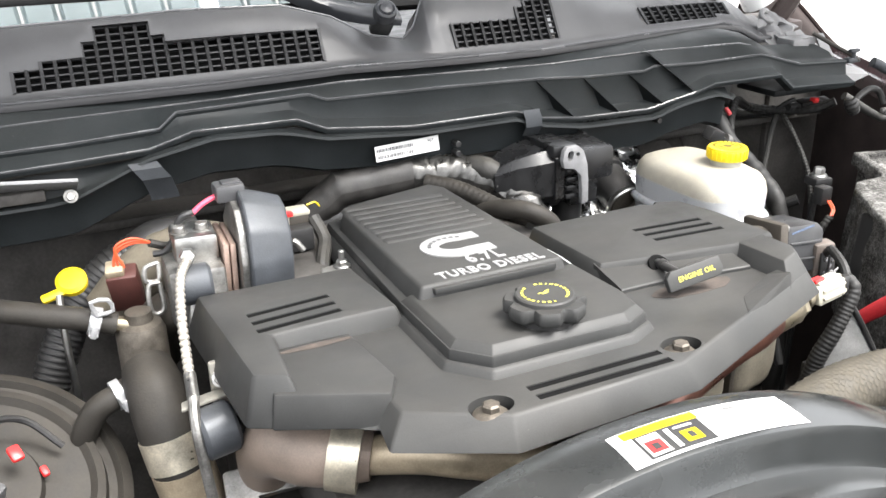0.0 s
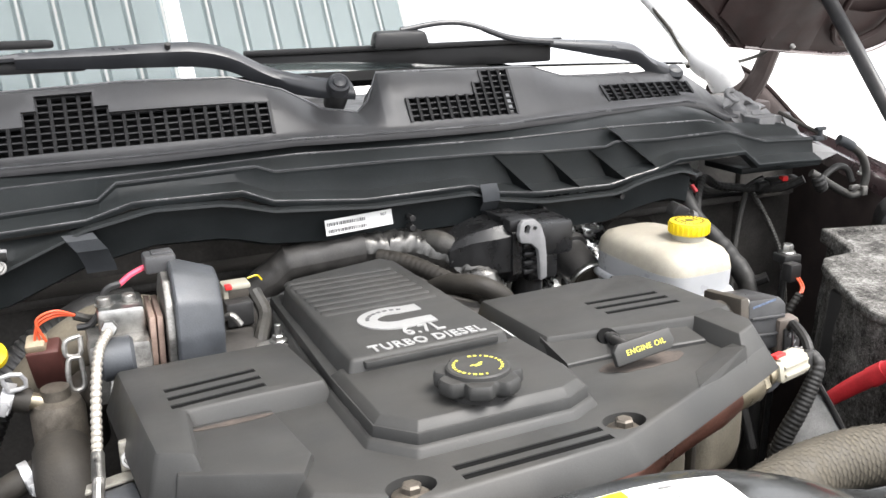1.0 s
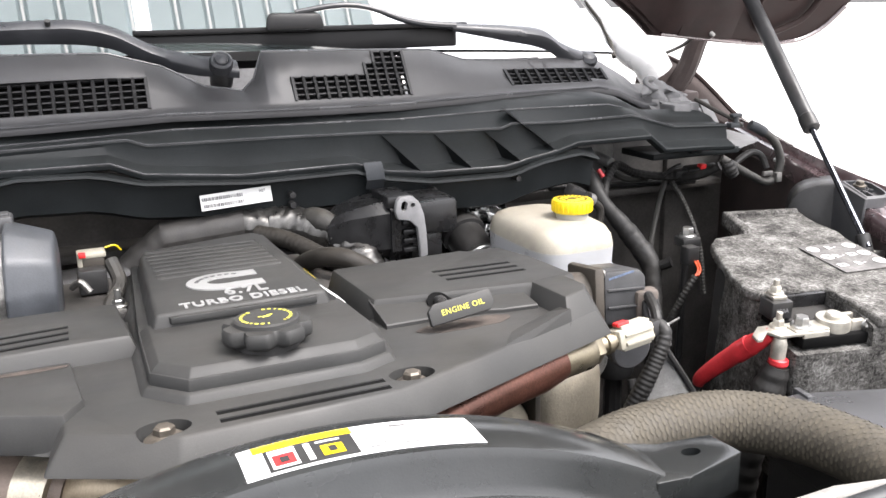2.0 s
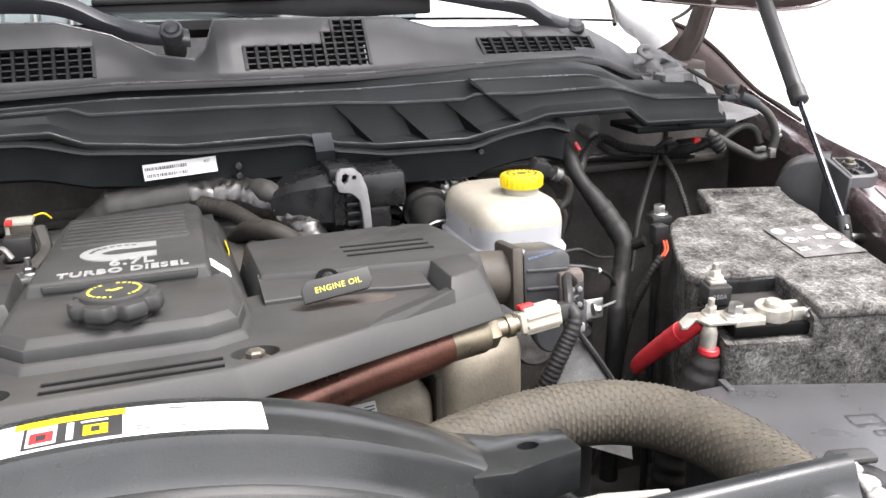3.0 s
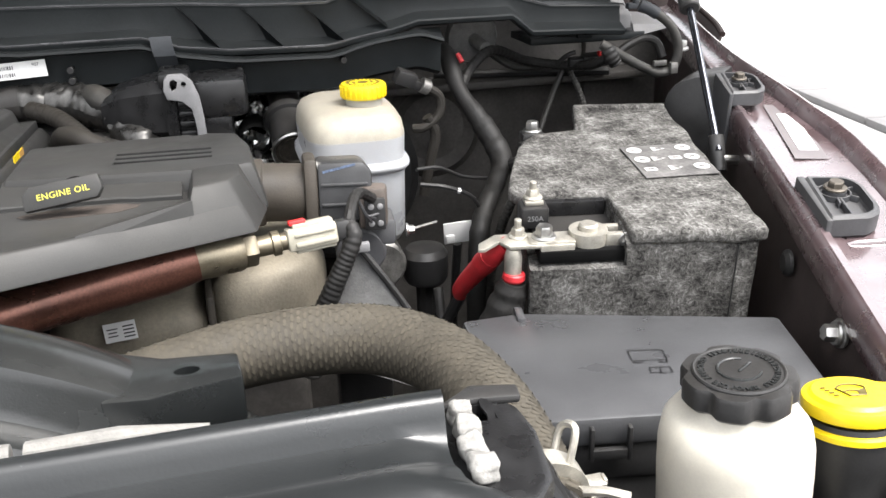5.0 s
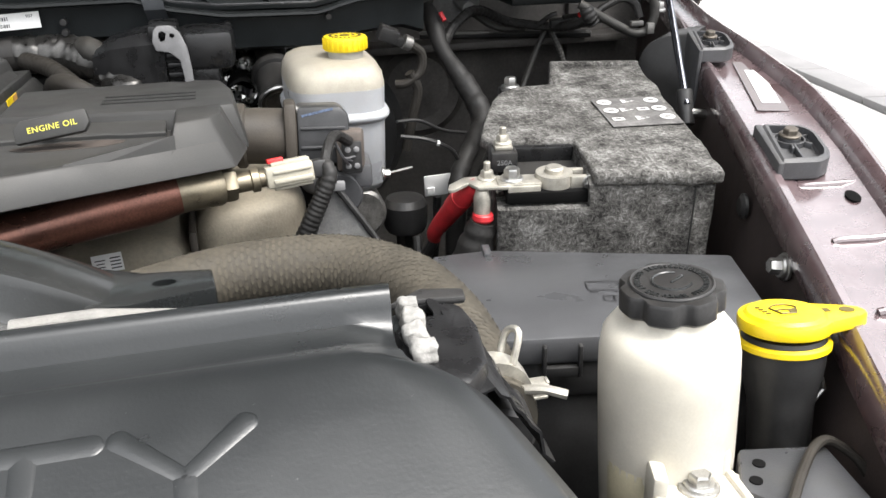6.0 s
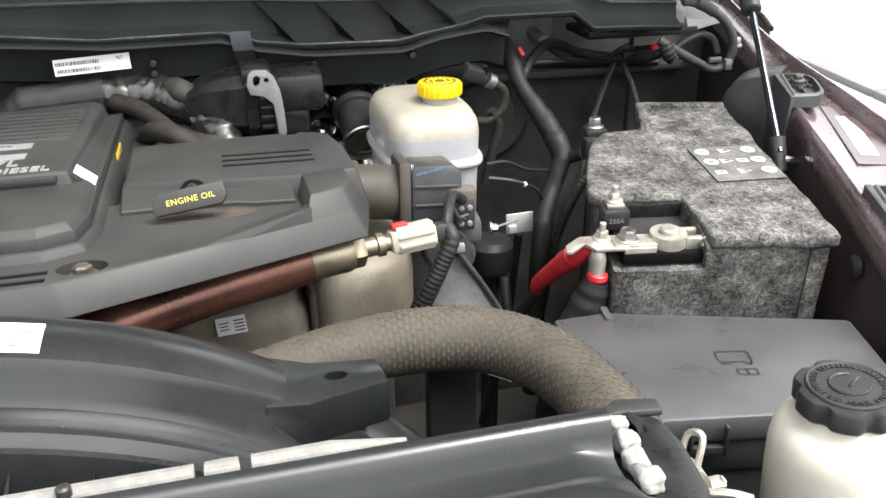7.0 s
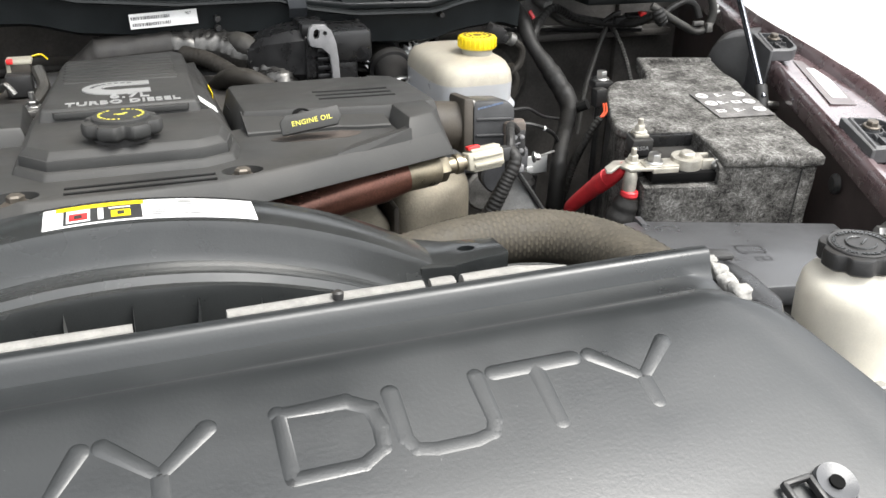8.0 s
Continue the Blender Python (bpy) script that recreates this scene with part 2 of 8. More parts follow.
RESINDUSTY = mat("dusty_bottle_top", (0.36, 0.335, 0.28), 0.5, vary=0.12, scale=60, bump=0.2, sub=0.2, dust=0.5, dust_color=(0.24, 0.20, 0.145))
FLUID = mat("bottle_full_of_fluid", (0.365, 0.372, 0.385), 0.35, vary=0.06, scale=20, bump=0.05, sub=0.35)
AMBER = mat("amber_fluid_window", (0.44, 0.40, 0.28), 0.35, vary=0.15, scale=40, bump=0.05)
FOIL = mat("foil_insulation", (0.50, 0.50, 0.49), 0.26, 1.0, vary=0.3, scale=60, bump=0.0)
WRAPFOIL = mat("dusty_foil_wrap", (0.085, 0.083, 0.079), 0.34, 0.8, vary=0.4, scale=60, bump=0.0)
BLACKFOIL = mat("black_duct_cloth", (0.030, 0.028, 0.026), 0.55, 0.0, vary=0.4, scale=60, bump=0.0, spec=0.45)
VALVEBOX = mat("glossy_black_plastic", (0.012, 0.012, 0.0125), 0.30, spec=0.4, vary=0.3, scale=50, bump=0.2, grain=600)
GRILLE = mat("grille_plastic", (0.016, 0.016, 0.017), 0.5, spec=0.3, vary=0.2, scale=30, bump=0.1)
DULLMAROON = mat("dull_dark_maroon", (0.046, 0.036, 0.034), 0.6, spec=0.2, vary=0.3, scale=26, bump=0.2)
KERBSTONE = mat("grey_kerbstone", (0.17, 0.165, 0.165), 0.85, vary=0.15, scale=4, bump=0.4, grain=90)
CONCRETE = mat("pale_concrete", (0.42, 0.41, 0.395), 0.8, vary=0.12, scale=1.5, bump=0.3, grain=60)
WHITEPAINT = mat("white_rib_line", (0.82, 0.83, 0.83), 0.4, vary=0.05, scale=3, bump=0.05)
METALROOF = mat("pale_blue_sheet_metal", (0.40, 0.475, 0.50), 0.45, 0.0, vary=0.06, scale=2.0, bump=0.05)


def felt_material():
    """Grey wool felt: matted fibres, light tufts on a dark ground."""
    m = mat("grey_felt", (0.20, 0.20, 0.195), 0.95, vary=0.30, scale=34, bump=0.0, grain=420, spec=0.1)
    nt = m.node_tree
    b = nt.nodes["Principled BSDF"]
    geo = nt.nodes.new("ShaderNodeNewGeometry")
    warp = nt.nodes.new("ShaderNodeTexNoise")
    warp.inputs["Scale"].default_value = 60
    warp.inputs["Detail"].default_value = 3
    nt.links.new(geo.outputs["Position"], warp.inputs["Vector"])
    add = nt.nodes.new("ShaderNodeMixRGB")
    add.blend_type = "ADD"
    add.inputs[0].default_value = 0.016
    nt.links.new(geo.outputs["Position"], add.inputs[1])
    nt.links.new(warp.outputs["Color"], add.inputs[2])
    # two crossing lays of fibres
    lays = []
    for size, turn in (((75, 420, 300), 0.5), ((420, 80, 300), 0.2), ((260, 260, 110), 0.9)):
        lay = nt.nodes.new("ShaderNodeMapping")
        lay.inputs["Scale"].default_value = size
        lay.inputs["Rotation"].default_value = (0.2, 0.1, turn)
        nt.links.new(add.outputs[0], lay.inputs["Vector"])
        strand = nt.nodes.new("ShaderNodeTexNoise")
        strand.inputs["Scale"].default_value = 1.0
        strand.inputs["Detail"].default_value = 4
        strand.inputs["Roughness"].default_value = 0.7
        nt.links.new(lay.outputs[0], strand.inputs["Vector"])
        lays.append(strand.outputs["Fac"])
    pair = nt.nodes.new("ShaderNodeMath")
    pair.operation = "MAXIMUM"
    nt.links.new(lays[0], pair.inputs[0])
    nt.links.new(lays[1], pair.inputs[1])
    fib = nt.nodes.new("ShaderNodeMath")
    fib.operation = "MULTIPLY_ADD"
    fib.inputs[1].default_value = 0.72
    nt.links.new(pair.outputs[0], fib.inputs[0])
    part_of = nt.nodes.new("ShaderNodeMath")
    part_of.operation = "MULTIPLY"
    part_of.inputs[1].default_value = 0.26
    nt.links.new(lays[2], part_of.inputs[0])
    nt.links.new(part_of.outputs[0], fib.inputs[2])
    r = nt.nodes.new("ShaderNodeValToRGB")
    r.color_ramp.elements[0].position, r.color_ramp.elements[0].color = 0.40, (0.022, 0.021, 0.020, 1)
    r.color_ramp.elements[1].position, r.color_ramp.elements[1].color = 0.78, (0.36, 0.355, 0.345, 1)
    mid = r.color_ramp.elements.new(0.55)
    mid.color = (0.105, 0.102, 0.096, 1)
    # soft patches, rubbed pale or left dark, shift the fibres' tone
    patch = nt.nodes.new("ShaderNodeTexNoise")
    patch.inputs["Scale"].default_value = 30
    patch.inputs["Detail"].default_value = 5
    patch.inputs["Roughness"].default_value = 0.65
    nt.links.new(geo.outputs["Position"], patch.inputs["Vector"])
    tone = nt.nodes.new("ShaderNodeMath")
    tone.operation = "MULTIPLY_ADD"
    tone.inputs[1].default_value = 0.55
    tone.inputs[2].default_value = -0.275
    nt.links.new(patch.outputs["Fac"], tone.inputs[0])
    both = nt.nodes.new("ShaderNodeMath")
    both.operation = "ADD"
    nt.links.new(tone.outputs[0], both.inputs[0])
    nt.links.new(fib.outputs[0], both.inputs[1])
    nt.links.new(both.outputs[0], r.inputs[0])
    nt.links.new(r.outputs[0], b.inputs["Base Color"])
    bp = nt.nodes.new("ShaderNodeBump")
    bp.inputs["Strength"].default_value = 0.9
    bp.inputs["Distance"].default_value = 0.002
    nt.links.new(fib.outputs[0], bp.inputs["Height"])
    nt.links.new(bp.outputs[0], b.inputs["Normal"])
    return m


FELT = felt_material()


def glass_material():
    m = bpy.data.materials.new("windscreen_glass")
    m.use_nodes = True
    b = m.node_tree.nodes["Principled BSDF"]
    b.inputs["Base Color"].default_value = (0.05, 0.06, 0.06, 1)
    b.inputs["Roughness"].default_value = 0.02
    b.inputs["IOR"].default_value = 6.0
    b.inputs["Coat Weight"].default_value = 1.0
    b.inputs["Coat Roughness"].default_value = 0.02
    return m


GLASS = glass_material()


# ---- building tools ----
def world_of(ob):
    m = ob.matrix_basis.copy()
    if ob.parent:
        m = world_of(ob.parent) @ ob.matrix_parent_inverse @ m
    return m


def part(name, bm, material, parent=None, label="", sharp=32):
    """One bmesh as one mesh object; its vertices are given in the world."""
    me = bpy.data.meshes.new(name)
    if isinstance(bm, bmesh.types.BMesh):
        bmesh.ops.recalc_face_normals(bm, faces=bm.faces)
        bm.to_mesh(me)
        bm.free()
    else:
        me = bm
        me.name = name
    me.materials.clear()
    me.materials.append(material)
    me.polygons.foreach_set("use_smooth", [True] * len(me.polygons))
    me.set_sharp_from_angle(angle=radians(sharp))
    ob = new(name, me)
    if parent:
        ob.parent = parent
        ob.matrix_parent_inverse = world_of(parent).inverted()
    if label:
        tagged(ob, label)
    return ob


def thing(name, label, category, at=(0, 0, 0), group="", kind=""):
    e = new(name)
    e.empty_display_size = 0.02
    e.location = at
    return tagged(e, label, category, group, kind)


def solid(name, bm, material, label, category, group="", kind="", sharp=32):
    return tagged(part(name, bm, material, None, "", sharp), label, category, group, kind)


def settle(ob, shift, size=1.0):
    """Sets a finished thing at its final place: a shift in metres and a size about its own base."""
    ob.location = Vector(ob.location) + Vector(shift)
    ob.scale = (size, size, size)
    return ob


def moved(bm, m):
    bmesh.ops.transform(bm, matrix=m, verts=bm.verts)
    return bm


def joined(*bms):
    out = bmesh.new()
    for b in bms:
        me = bpy.data.meshes.new("tmp")
        b.to_mesh(me)
        b.free()
        out.from_mesh(me)
        bpy.data.meshes.remove(me)
    return out


def offset_poly(poly, d):
    """The polygon with each corner pushed out by d."""
    area = sum(a[0] * b[1] - b[0] * a[1] for a, b in zip(poly, poly[1:] + poly[:1]))
    s = 1 if area > 0 else -1
    out = []
    for i, p in enumerate(poly):
        a, c = Vector(poly[i - 1][:2]), Vector(poly[(i + 1) % len(poly)][:2])
        p = Vector(p[:2])
        n1 = Vector(((p - a).y, -(p - a).x)).normalized() * s
        n2 = Vector(((c - p).y, -(c - p).x)).normalized() * s
        n = (n1 + n2).normalized()
        k = d / max(0.5, n.dot(n1))
        out.append((p.x + n.x * k, p.y + n.y * k))
    return out


def prism(poly, z0, z1, bevel=0.003, draft=0.0, seg=2, m=None):
    """An upright prism over a plan, its foot wider by draft, its edges rounded."""
    bm = bmesh.new()
    foot = offset_poly(poly, draft) if draft else [p[:2] for p in poly]
    lo = [bm.verts.new((x, y, z0)) for x, y in foot]
    hi = [bm.verts.new((p[0], p[1], z1 + (p[2] if len(p) > 2 else 0))) for p in poly]
    bm.faces.new(lo[::-1])
    bm.faces.new(hi)
    n = len(poly)
    for i in range(n):
        bm.faces.new((lo[i], lo[(i + 1) % n], hi[(i + 1) % n], hi[i]))
    bmesh.ops.recalc_face_normals(bm, faces=bm.faces)
    if bevel:
        bmesh.ops.bevel(bm, geom=list(bm.edges), offset=bevel, segments=seg, profile=0.5, affect="EDGES", clamp_overlap=True)
    if m is not None:
        moved(bm, m)
    return bm


def box(c, s, bevel=0.002, m=None, seg=2):
    x, y = s[0] / 2, s[1] / 2
    b = prism([(-x, -y), (x, -y), (x, y), (-x, y)], -s[2] / 2, s[2] / 2, bevel, seg=seg)
    moved(b, Matrix.Translation(c))
    return moved(b, m) if m is not None else b


def lathe(profile, seg=32, m=None, lobes=0, depth=0.0):
    """A body of revolution about z from (radius, height) pairs, open ends closed; lobes scallop it."""
    bm = bmesh.new()
    rings = []
    for r, z in profile:
        ring = []
        for i in range(seg):
            a = 2 * math.pi * i / seg
            k = r
            if lobes and r > depth * 2:
                k = r - depth * max(0.0, math.cos(lobes * a)) ** 1.5
            ring.append(bm.verts.new((k * math.cos(a), k * math.sin(a), z)))
        rings.append(ring)
    for a, b in zip(rings, rings[1:]):
        for i in range(seg):
            bm.faces.new((a[i], a[(i + 1) % seg], b[(i + 1) % seg], b[i]))
    bm.faces.new(rings[0][::-1])
    bm.faces.new(rings[-1])
    if m is not None:
        moved(bm, m)
    return bm


def axis_m(a, b):
    """The pose at a whose z runs towards b."""
    a, b = Vector(a), Vector(b)
    return Matrix.Translation(a) @ (b - a).to_track_quat("Z", "Y").to_matrix().to_4x4()


def rod(a, b, r, seg=16, r2=None):
    h = (Vector(b) - Vector(a)).length
    r2 = r if r2 is None else r2
    e = min(r, r2) * 0.12
    return lathe([(r - e, 0), (r, e), (r2, h - e), (r2 - e, h)], seg, axis_m(a, b))


def smooth_line(pts, res=8):
    """A line that glides through the points."""
    p = [Vector(q) for q in pts]
    p = [2 * p[0] - p[1]] + p + [2 * p[-1] - p[-2]]
    out = []
    for i in range(1, len(p) - 2):
        a, b, c, d = p[i - 1:i + 3]
        for k in range(res):
            t = k / res
            out.append(0.5 * (2 * b + (c - a) * t + (2 * a - 5 * b + 4 * c - d) * t * t + (3 * b - a - 3 * c + d) * t ** 3))
    out.append(p[-2])
    return out


def tube(pts, r, seg=12, res=8, ripple=0.0, pitch=0.006, straight=False):
    """A round bar swept along points; ripple and pitch corrugate it. r: one radius, or one for each point."""
    line = [Vector(p) for p in pts] if straight else smooth_line(pts, res)
    if isinstance(r, (list, tuple)):
        k = (len(line) - 1) / (len(r) - 1)
        rad = [float(np.interp(i / k, range(len(r)), r)) for i in range(len(line))]
    else:
        rad = [r] * len(line)
    if ripple:
        fine, fr = [], []
        for (a, b), (ra, rb) in zip(zip(line, line[1:]), zip(rad, rad[1:])):
            n = max(1, int((b - a).length / (pitch / 4)))
            for i in range(n):
                fine.append(a.lerp(b, i / n))
                fr.append(ra + (rb - ra) * i / n)
        line, rad = fine, [q + ripple * (1 if (i // 2) % 2 else -1) for i, q in enumerate(fr)]
    bm = bmesh.new()
    up = Vector((0.13, 0.21, 0.97))
    rings = []
    for i, p in enumerate(line):
        d = (line[min(i + 1, len(line) - 1)] - line[max(i - 1, 0)]).normalized()
        side = up.cross(d)
        if side.length < 1e-4:
            side = Vector((1, 0, 0)).cross(d)
        side.normalize()
        up = d.cross(side)
        rings.append([bm.verts.new(p + rad[i] * (math.cos(2 * math.pi * j / seg) * side + math.sin(2 * math.pi * j / seg) * up)) for j in range(seg)])
    for a, b in zip(rings, rings[1:]):
        for j in range(seg):
            bm.faces.new((a[j], a[(j + 1) % seg], b[(j + 1) % seg], b[j]))
    bm.faces.new(rings[0][::-1])
    bm.faces.new(rings[-1])
    return bm


def sheet(rows, thick=0.003, closed=False):
    """A skin over rows of points, given a thickness below it."""
    bm = bmesh.new()
    g = [[bm.verts.new(p) for p in row] for row in rows]
    for a, b in zip(g, g[1:]):
        for i in range(len(a) - 1):
            bm.faces.new((a[i], a[i + 1], b[i + 1], b[i]))
    bmesh.ops.recalc_face_normals(bm, faces=bm.faces)
    if thick:
        bmesh.ops.solidify(bm, geom=list(bm.faces), thickness=thick)
    return bm


def hexbolt(c, up, r=0.007, h=0.006, flange=1.45):
    """A flanged hexagon bolt head, with the end of its thread above."""
    m = axis_m(c, Vector(c) + Vector(up))
    a = lathe([(r * flange, 0), (r * flange, h * 0.18), (r * flange * 0.9, h * 0.3)], 20, m.copy())
    b = lathe([(r, h * 0.2), (r, h * 0.85), (r * 0.85, h)], 6, m.copy())
    return joined(a, b)


def lettering(text, size, depth, m, material, parent, label="", bold=0.0, spacing=1.0, bevel=0.0):
    """Raised letters lying in the plane of m, centred on it."""
    c = bpy.data.curves.new("letters", "FONT")
    c.body, c.size, c.extrude, c.align_x, c.align_y, c.offset, c.space_character = text, size, depth, "CENTER", "CENTER", bold, spacing
    c.resolution_u = 3
    c.bevel_depth, c.bevel_resolution = bevel, 1
    ob = new("letters_tmp", c)
    bpy.context.view_layer.update()
    me = bpy.data.meshes.new_from_object(ob.evaluated_get(bpy.context.evaluated_depsgraph_get()))
    bpy.data.objects.remove(ob)
    bpy.data.curves.remove(c)
    me.transform(m)
    return part("lettering", me, material, parent, label)


def carved(bm, *cutters):
    """The body with the cutters taken away from it."""
    a, b = new("body_tmp", bpy.data.meshes.new("t")), new("cut_tmp", bpy.data.meshes.new("t"))
    bmesh.ops.recalc_face_normals(bm, faces=bm.faces)
    bm.to_mesh(a.data)
    bm.free()
    cut = joined(*cutters)
    bmesh.ops.recalc_face_normals(cut, faces=cut.faces)
    cut.to_mesh(b.data)
    cut.free()
    mod = a.modifiers.new("cut", "BOOLEAN")
    mod.operation, mod.object, mod.solver = "DIFFERENCE", b, "EXACT"
    mod.use_self = True
    bpy.context.view_layer.update()
    me = bpy.data.meshes.new_from_object(a.evaluated_get(bpy.context.evaluated_depsgraph_get()))
    bpy.data.objects.remove(a)
    bpy.data.objects.remove(b)
    out = bmesh.new()
    out.from_mesh(me)
    bpy.data.meshes.remove(me)
    return out


def bars(m, cells, material, parent, label, lift=0.0003):
    """Flat print: (x, y, width, height) cells in the plane of m, as one mesh."""
    bm = bmesh.new()
    for x, y, w, h in cells:
        bm.faces.new([bm.verts.new((x + a * w / 2, y + b * h / 2, lift)) for a, b in ((-1, -1), (1, -1), (1, 1), (-1, 1))])
    bmesh.ops.solidify(bm, geom=list(bm.faces), thickness=lift * 0.6)
    moved(bm, m)
    return part("print", bm, material, parent, label)


def frame_m(origin, x, y):
    """The pose at origin whose x runs along x and whose y lies towards y."""
    x = Vector(x).normalized()
    z = x.cross(Vector(y)).normalized()
    y = z.cross(x)
    return Matrix(((x.x, y.x, z.x, origin[0]), (x.y, y.y, z.y, origin[1]), (x.z, y.z, z.z, origin[2]), (0, 0, 0, 1)))


ENGINE_M = Matrix.Translation((0, 0, 1.25)) @ Matrix.Rotation(radians(-2.5), 4, "X") @ Matrix.Translation((0, 0, -1.25))
# along the wing: x outwards, y to the rear, z up, from the front wing bolt
WING_M = frame_m((0.794, 0.026, 1.205), (0.95, -0.311, 0), (0.308, 0.941, 0.137))
BATTERY_M = frame_m((0.72, 0.013, 1.186), (0.98, -0.2, 0.0), (0.22, 0.97, 0.095))


# ---- surroundings ----
def ground_and_canopy():
    bm = bmesh.new()
    side = [-400, -60, -20, -8, -4, -2, 0, 2, 4, 8, 20, 60, 400]
    g = [[bm.verts.new((x, y, 0)) for x in side] for y in side]
    for a, b in zip(g, g[1:]):
        for i in range(len(a) - 1):
            bm.faces.new((a[i], a[i + 1], b[i + 1], b[i]))
    solid("ground", bm, CONCRETE, "pale concrete yard floor, worn and dusty", "ground", kind="structure")
    # pale strip and kerb beyond the wing
    k = thing("kerb", "low grey concrete kerb along the yard", "kerb", (4.62, 4.6, 0), kind="structure")
    run = Matrix.Translation((4.62, 4.6, 0)) @ Matrix.Rotation(radians(-8.5), 4, "Z")
    for i in range(-14, 15):
        part("kerbstone", moved(box((0, 0.92 * i, 0.02), (0.26, 0.91, 0.06), 0.012), run), KERBSTONE, k)
    # ribbed white canopy, mirrored in the windscreen
    roof = thing("canopy", "pale blue ribbed sheet metal canopy over the truck's cab", "canopy", (-2.5, 6, 4.6), kind="structure")
    for x0, x1 in ((-8.5, 0.16), (0.39, 1.98)):
        prof = []
        x = x0
        while x < x1:
            for dx, z in ((0, 0), (0.135, 0), (0.150, 0.04), (0.190, 0.04)):
                prof.append((x + dx, z))
            x += 0.205
            # white strip added under each rib to paint its bright line
            part("rib_line", box((x - 0.035, 6.2, 4.592), (0.014, 11.6, 0.012), 0), WHITEPAINT, roof, "white strip added to paint a bright line along a canopy rib")
        part("roof_sheet", sheet([[(px, y, 4.6 + pz) for px, pz in prof] for y in (0.4, 12.0)], 0.004), METALROOF, roof)
    for px in (-8.8, -1.6):
        for py in (3.2, 11.5):
            part("post", box((px, py, 2.31), (0.15, 0.15, 4.62), 0.01), METALROOF, roof)
    for py in (3.2, 7.0, 11.5):
        part("purlin", box((-3.6, py, 4.53), (10.8, 0.12, 0.13), 0.01), METALROOF, roof)


ground_and_canopy()


# ---- bodywork ----
def body_shell():
    """Firewall, bay floor, radiator and inner wings: what closes the engine bay."""
    fw = thing("firewall", "black painted firewall behind the engine, dusty", "firewall", (0, 0.66, 0.6), kind="structure")
    part("panel", box((0, 0.70, 0.98), (1.70, 0.03, 0.78), 0.008), DARK, fw)
    for sx in (-1, 1):
        part("side_panel", box((sx * 0.925, 0.69, 0.93), (0.16, 0.03, 0.68), 0.008), DARK, fw)
    part("lower_ledge", box((0, 0.66, 1.20), (1.86, 0.06, 0.012), 0.004), DARK, fw)
    part("crossmember", tube([(0.60, 0.665, 1.215), (0.86, 0.62, 1.21)], 0.006, 8, 2), BLACK, fw)
    under = thing("bay_tray", "dark splash tray below the engine", "tray", (0, 0.15, 0.55), kind="structure")
    part("tray", box((0, 0.15, 0.60), (1.9, 1.15, 0.02), 0.01), DARK, under)
    blk = thing("engine_block", "dark grimy engine block under the plastic cover", "engine", (0, 0.25, 0.61))
    part("block", prism([(-0.18, 0.02), (0.105, 0.02), (0.112, 0.15), (0.2, 0.17), (0.2, 0.5), (-0.2, 0.5)], 0.615, 1.14, 0.015), DARK, blk)
    part("head", prism([(-0.15, 0.17), (-0.085, 0.085), (-0.04, 0.058), (0.105, 0.05), (0.112, 0.15), (0.2, 0.17), (0.2, 0.48), (-0.15, 0.48)], 1.135, 1.215, 0.01), DARK, blk)
    part("timing_case", prism([(-0.16, -0.03), (0.16, -0.03), (0.17, 0.03), (-0.17, 0.03)], 0.7, 1.12, 0.015), DARK, blk)
    rad = thing("radiator", "black radiator in front of the fan shroud", "radiator", (0, -0.27, 0.61))
    part("core", box((0, -0.27, 0.89), (0.80, 0.05, 0.56), 0.004), DARK, rad)
    part("side_tank", box((0.40, -0.27, 0.86), (0.06, 0.06, 0.50), 0.01), BLACK, rad)
    part("side_tank", box((-0.40, -0.27, 0.86), (0.06, 0.06, 0.50), 0.01), BLACK, rad)
    nose = thing("front_panel", "black radiator support and grille panel", "panel", (0, -0.5, 0.5), kind="structure")
    part("support", box((0, -0.475, 0.83), (1.75, 0.03, 0.60), 0.01), BLACK, nose)
    for sx in (-1, 1):
        side = thing("inner_wing", "dark inner wing panel of the engine bay", "wing panel", (sx * 0.9, 0.1, 0.6), kind="structure")
        if sx > 0:
            prof = [(-0.036, -0.85), (-0.036, -0.10), (-0.030, -0.03)]
            rows = [[WING_M @ Vector((px, py, pz)) for px, pz in prof] for py in (-0.50, -0.2, 0.1, 0.3, 0.46, 0.66, 0.76)]
            part("panel", sheet(rows, -0.004), DULLMAROON, side)
        else:
            part("panel", box((-0.86, 0.1, 0.9), (0.02, 1.15, 0.6), 0.004), PAINTIN, side)
            part("rail", box((-0.84, 0.1, 1.2), (0.10, 1.15, 0.03), 0.006), PAINT, side)


body_shell()


def cowl_x(x, table):
    return float(np.interp(x, [a for a, _ in table], [b for _, b in table]))


PTOP = [(-0.9, 1.425), (-0.62, 1.43), (-0.40, 1.450), (-0.17, 1.459), (-0.06, 1.457), (0.0, 1.440), (0.049, 1.414), (0.095, 1.406), (0.110, 1.420), (0.122, 1.453),
        (0.238, 1.450), (0.359, 1.446), (0.415, 1.430), (0.50, 1.426), (0.614, 1.424), (0.66, 1.402), (0.72, 1.372), (0.9, 1.36)]
LIP = [(-0.9, 1.36), (-0.5, 1.380), (-0.147, 1.385), (0.0, 1.389), (0.145, 1.385), (0.29, 1.382), (0.458, 1.384), (0.60, 1.381), (0.635, 1.372), (0.69, 1.348), (0.9, 1.335)]
